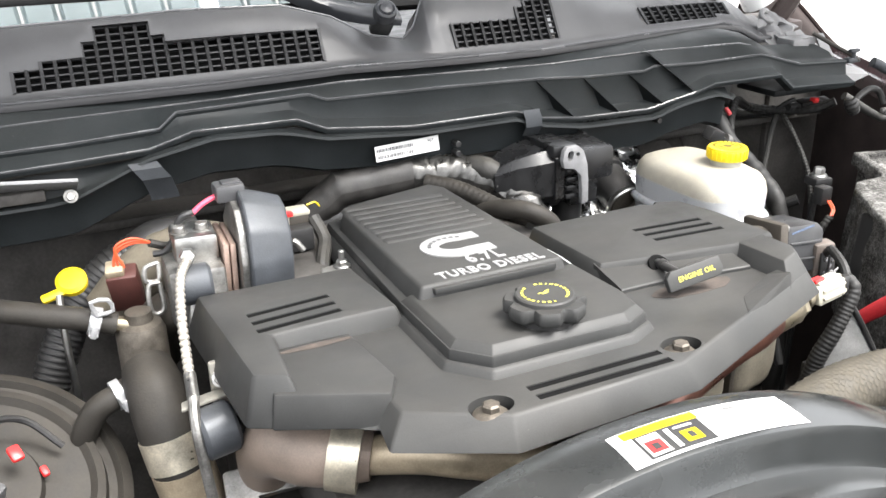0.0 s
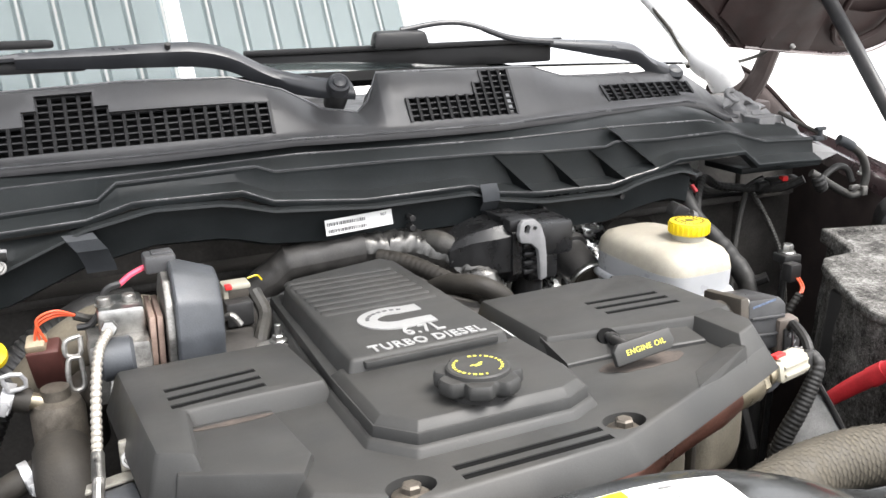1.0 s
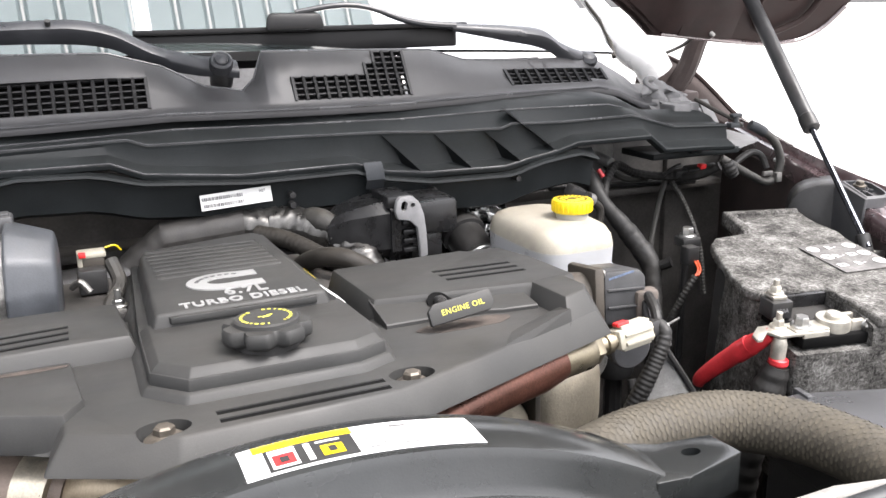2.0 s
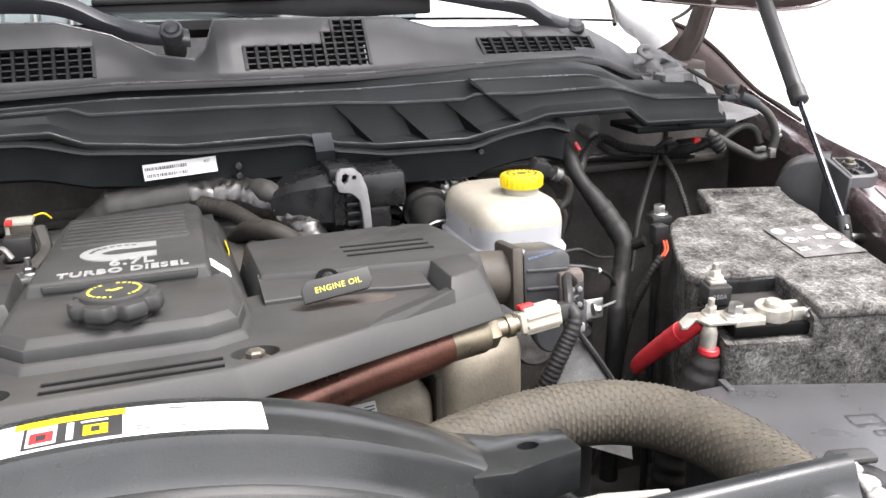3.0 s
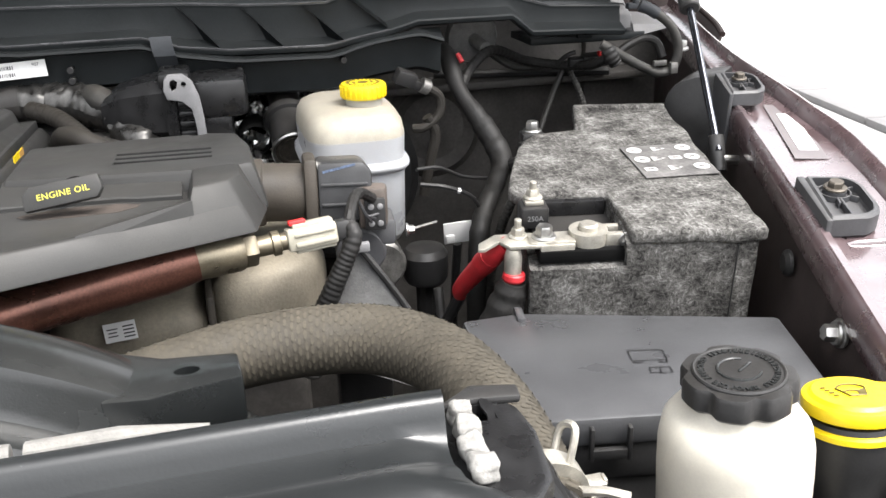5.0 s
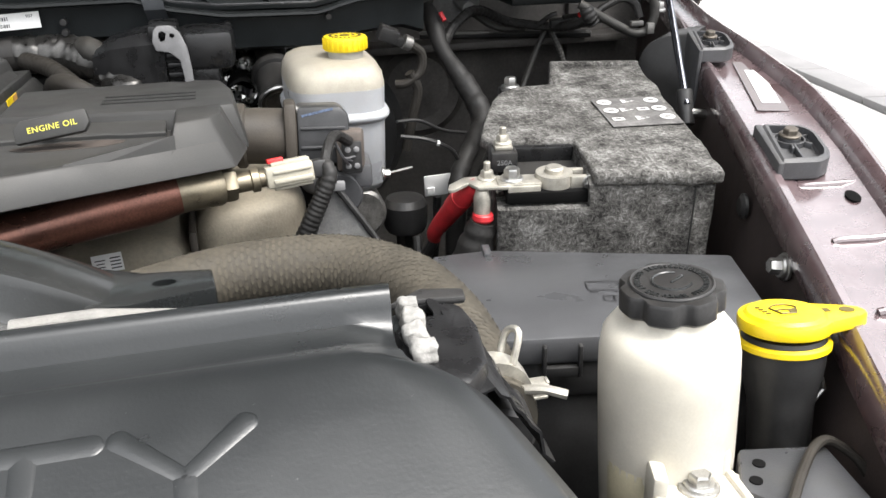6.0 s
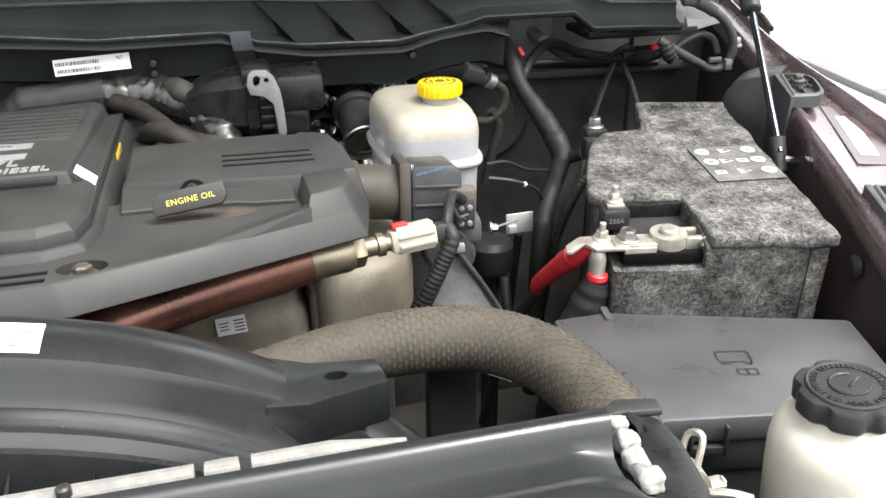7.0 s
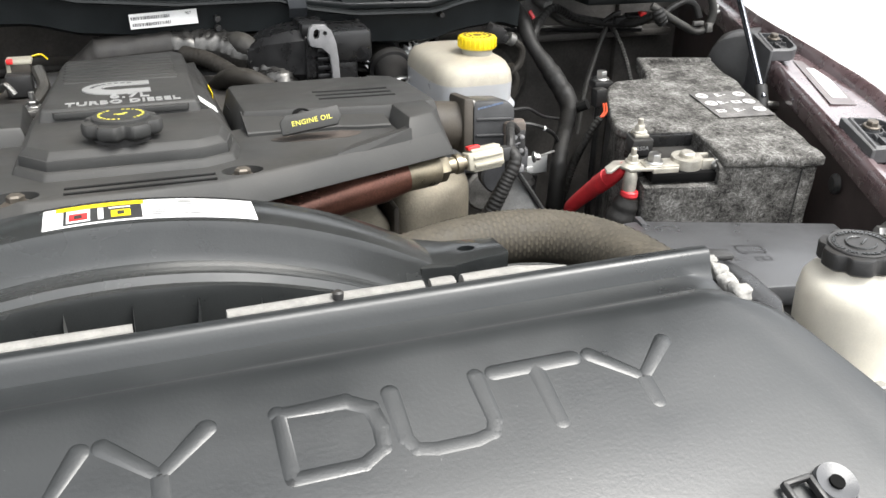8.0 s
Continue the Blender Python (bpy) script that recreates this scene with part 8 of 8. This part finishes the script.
    for x, d, dz in ((0.786, 0.010, 0.0), (0.788, 0.002, 0.0), (0.794, 0.0, 0.0), (0.82, 0.0, 0.0), (0.840, 0.0, -0.001), (0.849, 0.002, -0.003), (0.854, 0.006, -0.007), (0.856, 0.014, -0.014)):
        rows.append([(x - 0.006, 0.62, 1.348 + dz), (x - 0.004, 0.585, 1.332 + dz), (x, 0.556 + d, 1.318 + dz), (x, 0.546 + d, 1.312 + dz), (x, 0.538 + d, 1.308 + dz), (x, 0.535 + d, 1.302 + dz), (x, 0.533 + d, 1.285), (x, 0.545 + d, 1.283)])
    part("end_moulding", sheet(rows, 0.003), COWLEND, e, sharp=40)
    block = carved(prism([(0.764, 0.562), (0.806, 0.560), (0.816, 0.566), (0.822, 0.60), (0.764, 0.60)], 1.312, 1.348, 0.004), lathe([(0.011, 0.0), (0.013, 0.03), (0.015, 0.06)], 20, Matrix.Translation((0.806, 0.556, 1.322))))
    part("end_block", block, COWLEND, e)
    part("side_slope", sheet([[(0.818, 0.575, 1.352), (0.832, 0.572, 1.350), (0.838, 0.575, 1.340)], [(0.822, 0.564, 1.330), (0.842, 0.562, 1.326), (0.848, 0.566, 1.318)], [(0.822, 0.556, 1.318), (0.844, 0.554, 1.314), (0.852, 0.558, 1.306)]], 0.003), COWLEND, e)
    # crumpled grey trim between the pillar and the cowl's end
    cols = (((0.758, 0.640, 1.398), (0.750, 0.630, 1.372), (0.755, 0.622, 1.345), (0.760, 0.600, 1.332)),
            ((0.776, 0.652, 1.412), (0.772, 0.628, 1.384), (0.770, 0.640, 1.356), (0.772, 0.606, 1.331)),
            ((0.790, 0.660, 1.416), (0.788, 0.640, 1.390), (0.788, 0.622, 1.362), (0.790, 0.612, 1.331)),
            ((0.806, 0.664, 1.412), (0.804, 0.632, 1.384), (0.806, 0.644, 1.366), (0.808, 0.620, 1.338)),
            ((0.818, 0.668, 1.402), (0.820, 0.645, 1.380), (0.828, 0.632, 1.364), (0.828, 0.630, 1.346)),
            ((0.830, 0.672, 1.388), (0.836, 0.655, 1.374), (0.853, 0.642, 1.362), (0.842, 0.640, 1.352)))
    grid = [smooth_line(c, 5) for c in cols]
    grid = list(zip(*[smooth_line([c[i] for c in grid], 5) for i in range(len(grid[0]))]))
    part("folded_trim", sheet([[q + Vector((0, 0.006 * noise.noise(q * 70), 0.005 * noise.noise(q * 60 + Vector((4, 4, 4))) - 0.45 * max(q.z - 1.345, 0))) for q in row] for row in grid], 0.002), COWLEND, e, "grey crumpled trim", sharp=35)
    part("trim_curl", tube([(0.786, 0.650, 1.381), (0.770, 0.642, 1.384), (0.762, 0.636, 1.378), (0.768, 0.630, 1.370), (0.782, 0.632, 1.368)], 0.0045, 8, 6), COWLEND, e)
    part("trim_leaf", sheet([[(0.786, 0.604, 1.352), (0.800, 0.598, 1.354), (0.814, 0.600, 1.356)], [(0.789, 0.594, 1.337), (0.808, 0.588, 1.336), (0.830, 0.594, 1.340)], [(0.806, 0.586, 1.314), (0.818, 0.582, 1.312), (0.832, 0.588, 1.316)]], 0.002), COWLEND, e, sharp=25)
    part("side_plate", sheet([[(0.850, 0.560, 1.304), (0.872, 0.560, 1.302), (0.915, 0.552, 1.289)], [(0.852, 0.535, 1.290), (0.880, 0.532, 1.288), (0.914, 0.535, 1.283)], [(0.852, 0.528, 1.278), (0.866, 0.526, 1.276), (0.892, 0.530, 1.280)]], 0.003), COWLEND, e, sharp=30)
    part("lower_plate", prism([(0.70, 0.527), (0.862, 0.523), (0.885, 0.54), (0.88, 0.60), (0.70, 0.61)], 1.270, 1.280, 0.002), SEAL, e)
    part("lip_clip", box((0.775, 0.5215, 1.282), (0.022, 0.008, 0.010), 0.002), SEAL, e)


right_harness()


# ---- throttle side ----
def throttle_side():
    a = thing("throttle_actuator", "blue grey round throttle actuator with a bolted flange", "actuator", (-0.17, 0.33, 1.2))
    am = frame_m((-0.1865, 0.338, 1.256), (0.05, 1, 0), (0.03, 0, 1))
    shield = [(-0.047, -0.036), (-0.030, -0.052), (0.026, -0.050), (0.046, -0.026), (0.048, 0.022), (0.022, 0.044), (0.0, 0.054), (-0.022, 0.050), (-0.042, 0.032), (-0.050, 0.004)]
    part("flange", prism(shield, -0.003, 0.004, 0.0014, m=am), ALU, a, "bright edged shield-shaped flange")
    part("housing", prism(offset_poly(shield, -0.0015), 0.004, 0.047, 0.005, draft=0.013, seg=3, m=am), ACTUATOR, a, sharp=24)
    part("housing_ridge", prism(offset_poly(shield, -0.0008), 0.010, 0.0125, 0.0008, m=am), ACTUATOR, a)
    for u, v in ((-0.038, 0.028), (-0.046, -0.010), (-0.030, -0.044), (0.024, -0.042), (0.040, 0.018), (0.0, 0.046)):
        part("flange_bolt", hexbolt(am @ Vector((u, v, 0.010)), am.to_3x3() @ Vector((0, 0, 1)), 0.0036, 0.005), ALU, a)
    part("socket", joined(box((-0.186, 0.345, 1.316), (0.028, 0.024, 0.017), 0.003), box((-0.184, 0.343, 1.325), (0.018, 0.012, 0.004), 0.001)), GREYPLASTIC, a)
    part("socket_stem", box((-0.178, 0.342, 1.302), (0.010, 0.018, 0.022), 0.002), GREYPLASTIC, a)
    part("yellow_dot", lathe([(0.003, 0), (0.003, 0.001)], 10, axis_m((-0.1775, 0.3325, 1.316), (-0.177, 0.30, 1.316))), YELLOW, a)
    part("pink_wire", tube([(-0.198, 0.345, 1.313), (-0.212, 0.342, 1.308), (-0.224, 0.340, 1.300)], 0.0026, 8, 4), PINKWIRE, a)
    part("lead", tube([(-0.222, 0.340, 1.302), (-0.233, 0.340, 1.299), (-0.239, 0.343, 1.288), (-0.243, 0.347, 1.274), (-0.251, 0.350, 1.264), (-0.262, 0.353, 1.262)], 0.0034, 8, 6), BLACK, a)
    v = thing("throttle_block", "bright machined metal valve block with fittings", "valve block", (-0.235, 0.32, 1.2))
    part("block", prism([(-0.258, 0.298), (-0.206, 0.292), (-0.203, 0.350), (-0.256, 0.356)], 1.205, 1.262, 0.005), ALU, v)
    part("upper_block", prism([(-0.246, 0.320), (-0.206, 0.316), (-0.204, 0.362), (-0.244, 0.366)], 1.258, 1.286, 0.004), STEEL, v)
    for dx in (0.0, 0.0065):
        part("spacer", prism([(-0.034, -0.030), (0.030, -0.030), (0.030, 0.026), (-0.034, 0.026)], dx, dx + 0.0052, 0.001, m=frame_m((-0.2035, 0.338, 1.252), (0.05, 1, 0), (0.03, 0, 1))), PINKMETAL, v, "pinkish spacer plate")
    part("bowl", lathe([(0.016, 0), (0.0185, 0.003), (0.0185, 0.026), (0.015, 0.029)], 26, axis_m((-0.250, 0.290, 1.251), (-0.206, 0.287, 1.252))), ACTUATOR, v, "smooth blue grey cylinder")
    part("shackle", carved(prism([(-0.026, -0.016), (0.020, -0.018), (0.024, 0.004), (0.014, 0.012), (-0.020, 0.014)], -0.003, 0.003, 0.0012, m=frame_m((-0.222, 0.284, 1.226), (1, -0.06, 0), (0, 0.15, 1))), lathe([(0.010, -0.02), (0.010, 0.02)], 20, frame_m((-0.232, 0.284, 1.212), (1, -0.06, 0), (0, 0.15, 1)))), STEEL, v, "bright scalloped bracket plate")
    for bx in (-0.238, -0.217):
        part("cap_bolt", joined(lathe([(0.006, 0), (0.006, 0.007), (0.005, 0.008)], 16, Matrix.Translation((bx, 0.335, 1.285))), lathe([(0.0085, 0), (0.0085, 0.0015)], 16, Matrix.Translation((bx, 0.335, 1.285)))), ALU, v)
    for fz in (1.276, 1.252):
        part("fitting", lathe([(0.0075, 0), (0.0075, 0.008), (0.0062, 0.010)], 6, axis_m((-0.238, 0.300, fz), (-0.242, 0.27, fz + 0.008))), STEEL, v)
    part("clip", joined(tube([(-0.262, 0.325, 1.264), (-0.274, 0.322, 1.262), (-0.275, 0.320, 1.250), (-0.264, 0.320, 1.249), (-0.262, 0.325, 1.264)], 0.0024, 8, 4), tube([(-0.264, 0.318, 1.247), (-0.274, 0.316, 1.246), (-0.275, 0.312, 1.222), (-0.264, 0.313, 1.222), (-0.264, 0.318, 1.247)], 0.0024, 8, 4)), ALU, v, "dull double spring clip")
    part("under_pipe", tube([(-0.240, 0.33, 1.215), (-0.258, 0.34, 1.205), (-0.268, 0.37, 1.18), (-0.265, 0.40, 1.13)], 0.021, 14, 6), BROWNPIPE, v, "dark brown pipe under the block")
    b = thing("braided_line", "steel braided line with crimped end", "braided line", (-0.25, 0.23, 1.2))
    part("hose", tube([(-0.240, 0.288, 1.277), (-0.250, 0.272, 1.268), (-0.257, 0.245, 1.250), (-0.262, 0.21, 1.232), (-0.266, 0.175, 1.218)], 0.0040, 14, 24, ripple=0.0005, pitch=0.0036), BRAID, b)
    part("crimp", tube([(-0.265, 0.182, 1.2205), (-0.2675, 0.160, 1.211)], 0.0050, 12, 2), STEEL, b)
    part("tail", tube([(-0.267, 0.162, 1.212), (-0.270, 0.145, 1.195), (-0.268, 0.138, 1.15), (-0.262, 0.14, 1.08)], 0.0045, 10, 5), ALU, b)
    s = thing("line_bracket", "small plated bracket holding the braided line", "bracket", (-0.25, 0.17, 1.2))
    part("plate", prism([(-0.278, 0.158), (-0.226, 0.168), (-0.228, 0.182), (-0.276, 0.170)], 1.2015, 1.2045, 0.001), LEAD, s)
    part("upright", prism([(-0.250, 0.178), (-0.232, 0.182), (-0.232, 0.188), (-0.250, 0.184)], 1.16, 1.228, 0.002), LEAD, s)
    part("bolt", hexbolt((-0.243, 0.176, 1.214), (0, -0.9, 0.4), 0.005, 0.007), STEEL, s)
    part("arm", rod((-0.238, 0.186, 1.20), (-0.21, 0.25, 1.12), 0.008, 10), BLACK, s)
    c = thing("brown_plug", "dark red brown wiring plug with orange wires", "plug", (-0.29, 0.37, 1.22))
    bm = frame_m((-0.291, 0.368, 1.232), (0.97, -0.2, 0.05), (0.25, 0.9, 0.35))
    part("plug", moved(box((0, 0, -0.006), (0.029, 0.022, 0.044), 0.003), bm), BROWNPL, c)
    part("tan_collar", moved(box((-0.005, 0.001, 0.0185), (0.017, 0.018, 0.009), 0.002), bm), TANPIPE, c)
    for d in range(3):
        part("orange_wire", tube([bm @ Vector((-0.006 + 0.005 * d, 0.0, 0.020)), bm @ Vector((0.0, 0.004, 0.036 + 0.003 * d)), bm @ Vector((0.016, 0.010, 0.040 + 0.003 * d)), bm @ Vector((0.032, 0.014, 0.034))], 0.0013, 6, 5), ORANGE, c)
    part("lead", tube([bm @ Vector((0.030, 0.014, 0.034)), (-0.245, 0.37, 1.262), (-0.225, 0.40, 1.262)], 0.004, 8, 4), LOOM, c)
    t = thing("coolant_neck", "grey aluminium coolant neck with rubber hoses", "coolant neck", (-0.29, 0.29, 1.1))
    part("neck", lathe([(0.0225, -0.09), (0.0225, -0.012), (0.0195, -0.004), (0.0125, -0.001), (0.0118, 0.008), (0.009, 0.009)], 28, Matrix.Translation((-0.288, 0.302, 1.222))), GRIMYSTEEL, t)
    part("nozzle", rod((-0.295, 0.301, 1.218), (-0.322, 0.303, 1.226), 0.0075, 14), BRASS, t)
    part("small_hose", tube([(-0.308, 0.301, 1.222), (-0.335, 0.304, 1.232), (-0.375, 0.318, 1.240), (-0.410, 0.340, 1.245), (-0.430, 0.365, 1.262), (-0.436, 0.39, 1.31)], 0.0105, 14, 8), RUBBER, t)
    part("clamp", clamp_band((-0.325, 0.303, 1.228), (-1, 0.12, 0.35), 0.0112, 0.010), PALECLIP, t, "pale spring clamp")
    part("clamp_loop", tube([(-0.322, 0.292, 1.238), (-0.326, 0.290, 1.252), (-0.312, 0.290, 1.252), (-0.309, 0.292, 1.240), (-0.322, 0.292, 1.238)], 0.0020, 8, 2), PALECLIP, t, "pale square clamp loop")
    part("big_hose", tube([(-0.290, 0.272, 1.186), (-0.288, 0.246, 1.176), (-0.284, 0.226, 1.150), (-0.278, 0.214, 1.110), (-0.268, 0.205, 1.05), (-0.258, 0.20, 0.95)], [0.023, 0.026, 0.027, 0.026, 0.026, 0.026], 20, 8), RUBBER, t)
    part("hose_band", tube([(-0.2835, 0.224, 1.146), (-0.279, 0.2155, 1.118)], 0.0282, 24, 1), BAND, t, "bright clamp band")
    part("lower_pipe", tube([(-0.279, 0.215, 1.116), (-0.268, 0.205, 1.05), (-0.258, 0.20, 0.95)], 0.0275, 20, 4), TANPIPE, t, "bare tan pipe")
    part("side_hose", tube([(-0.296, 0.272, 1.176), (-0.318, 0.262, 1.172), (-0.34, 0.262, 1.16), (-0.36, 0.27, 1.12)], 0.0115, 14, 6), RUBBER, t)
    part("side_clamp", clamp_band((-0.318, 0.263, 1.172), (-1, -0.2, -0.2), 0.0122, 0.008), PALECLIP, t)
    y = thing("transmission_dipstick", "yellow ring handle of a dipstick", "dipstick", (-0.345, 0.37, 1.24))
    ym = frame_m((-0.337, 0.380, 1.238), (0.96, 0.1, 0.22), (-0.1, 0.8, 0.6)) @ Matrix.Diagonal((0.85, 0.85, 0.85, 1))
    part("handle", joined(moved(lathe([(0.014, -0.006), (0.017, -0.003), (0.017, 0.004), (0.013, 0.007), (0.006, 0.0075)], 28), ym), moved(box((-0.020, -0.007, 0), (0.034, 0.011, 0.007), 0.003), ym)), YELLOW, y)
    part("stem", tube([(-0.350, 0.368, 1.232), (-0.352, 0.355, 1.19), (-0.35, 0.36, 1.05)], 0.0035, 8, 4), STEEL, y)
    d = thing("air_filter_drum", "large round black air cleaner drum with stepped rings", "air cleaner", (-0.43, 0.21, 0.95))
    m = axis_m((-0.440, 0.232, 1.120), (-0.405, 0.150, 1.265))
    part("drum", lathe([(0.105, -0.20), (0.118, -0.01), (0.121, 0.0), (0.121, 0.010), (0.112, 0.014), (0.108, 0.008), (0.101, 0.008), (0.097, 0.020), (0.090, 0.022), (0.085, 0.016), (0.050, 0.016), (0.046, 0.024), (0.02, 0.024)], 56, m.copy()), RUBBER, d, sharp=25)
    part("strap", lathe([(0.121, -0.045), (0.1245, -0.043), (0.1245, -0.030), (0.121, -0.028)], 56, m.copy()), BLACK, d)
    part("plug", moved(box((-0.02, -0.010, 0.040), (0.040, 0.030, 0.030), 0.004), m @ Matrix.Rotation(0.5, 4, "Z")), GREYPLASTIC, d)
    part("plug_arm", moved(box((0.022, 0.022, 0.034), (0.034, 0.020, 0.022), 0.004), m @ Matrix.Rotation(0.9, 4, "Z")), BLACK, d)
    part("red_tab", moved(box((0.030, 0.004, 0.047), (0.010, 0.014, 0.006), 0.002), m), REDPL, d)
    part("red_tab", moved(box((0.048, -0.012, 0.026), (0.006, 0.010, 0.006), 0.002), m), REDPL, d)
    part("white_cap", moved(lathe([(0.009, 0.03), (0.009, 0.05), (0.007, 0.052)], 16), m @ Matrix.Translation((-0.045, 0.015, 0))), PAPER, d)
    part("wire", moved(tube([(0.0, 0.0, 0.05), (0.02, 0.03, 0.06), (0.05, 0.03, 0.045), (0.07, 0.0, 0.03)], 0.003, 8, 6), m), BLACK, d)
    q = thing("red_tipped_plug", "white and red wiring plug over black plugs", "plug", (-0.11, 0.38, 1.22))
    part("plug", box((-0.108, 0.400, 1.2640), (0.028, 0.022, 0.006), 0.002), CREAM, q)
    part("plug_side", box((-0.1195, 0.400, 1.257), (0.005, 0.020, 0.014), 0.001), CREAM, q)
    part("plug_body", box((-0.107, 0.401, 1.254), (0.022, 0.022, 0.018), 0.002), BROWNPIPE, q)
    part("red_tip", box((-0.117, 0.390, 1.2655), (0.007, 0.008, 0.005), 0.001), REDPL, q)
    part("lower_plug", box((-0.110, 0.385, 1.240), (0.028, 0.024, 0.026), 0.003), BLACK, q)
    part("loom", tube([(-0.090, 0.395, 1.255), (-0.085, 0.375, 1.235), (-0.098, 0.345, 1.222), (-0.105, 0.33, 1.20)], 0.0075, 10, 6), LOOM, q)
    part("yellow_lead", tube([(-0.094, 0.402, 1.268), (-0.084, 0.404, 1.269), (-0.078, 0.408, 1.262)], 0.0010, 6, 3), YELLOW, q)
    part("base", prism([(-0.145, 0.29), (-0.095, 0.285), (-0.092, 0.40), (-0.14, 0.40)], 1.15, 1.225, 0.008), DARK, q)
    part("grey_clip", tube([(-0.130, 0.372, 1.238), (-0.122, 0.360, 1.246), (-0.114, 0.356, 1.236)], 0.0035, 8, 4), ALU, q)
    part("stud", joined(hexbolt((-0.092, 0.300, 1.235), (0, 0, 1), 0.006, 0.007), rod((-0.092, 0.30, 1.22), (-0.092, 0.30, 1.252), 0.0032, 10)), STEEL, q)
    part("stud_plate", prism([(-0.118, 0.282), (-0.085, 0.288), (-0.088, 0.312), (-0.112, 0.306)], 1.226, 1.235, 0.002), ALU, q)
    g = thing("rear_duct", "dusty brown charge pipe behind the throttle", "pipe", (-0.24, 0.43, 1.2))
    part("pipe", tube([(-0.31, 0.42, 1.18), (-0.27, 0.425, 1.212), (-0.23, 0.43, 1.225), (-0.19, 0.44, 1.222), (-0.15, 0.46, 1.19)], [0.026, 0.030, 0.032, 0.030, 0.026], 20, 6), DUSTYBROWN, g)
    part("shoulder", prism([(-0.262, 0.405), (-0.200, 0.40), (-0.198, 0.46), (-0.262, 0.46)], 1.17, 1.250, 0.014), DUSTYBROWN, g, "dusty brown cast shoulder")
    k = thing("corrugated_duct", "black corrugated duct behind the throttle", "duct", (-0.33, 0.45, 1.15))
    part("duct", tube([(-0.40, 0.43, 1.04), (-0.375, 0.45, 1.10), (-0.345, 0.47, 1.155), (-0.30, 0.485, 1.200), (-0.25, 0.492, 1.222)], 0.020, 16, 8, ripple=0.0006, pitch=0.006), BLACK, k)
    part("cuff", tube([(-0.262, 0.490, 1.216), (-0.24, 0.494, 1.224), (-0.20, 0.50, 1.222)], 0.0225, 16, 4), BLACK, k, "smooth end cuff")
    w = thing("pale_bracket", "pale painted bracket below the cowl", "bracket", (-0.37, 0.53, 1.28))
    part("plate", moved(box((0, 0, 0), (0.11, 0.004, 0.034), 0.001), frame_m((-0.368, 0.472, 1.312), (0.99, 0.0, -0.10), (0, 0.5, 0.9))), CLIPGREY, w)
    part("bolt", hexbolt((-0.322, 0.466, 1.296), (0, -1, 0.4), 0.005, 0.004), ALU, w)
    part("stay", box((-0.37, 0.498, 1.298), (0.05, 0.05, 0.012), 0.002), DARK, w)
    al = thing("accessory_bracket", "cast aluminium accessory bracket with a long slot", "bracket", (-0.2, 0.13, 1.05))
    am = frame_m((-0.205, 0.145, 1.095), (0.95, -0.2, 0.1), (0.1, 0.75, 0.65))
    body = carved(prism([(-0.05, -0.05), (0.05, -0.05), (0.055, 0.03), (0.02, 0.045), (-0.05, 0.04)], -0.008, 0.004, 0.003), box((0.0, 0.006, 0), (0.045, 0.014, 0.05), 0))
    part("plate", moved(body, am), ALU, al)
    part("pulley", lathe([(0.008, -0.002), (0.0185, 0), (0.0215, 0.003), (0.0215, 0.026), (0.0190, 0.029), (0.008, 0.031)], 32, axis_m((-0.268, 0.152, 1.180), (-0.238, 0.156, 1.182))), ACTUATOR, al, "smooth grey idler pulley")
    part("pulley_arm", rod((-0.240, 0.156, 1.181), (-0.205, 0.175, 1.12), 0.009, 12), BLACK, al)
    part("support", box((-0.20, 0.19, 0.95), (0.10, 0.06, 0.26), 0.01), DARK, al)


throttle_side()
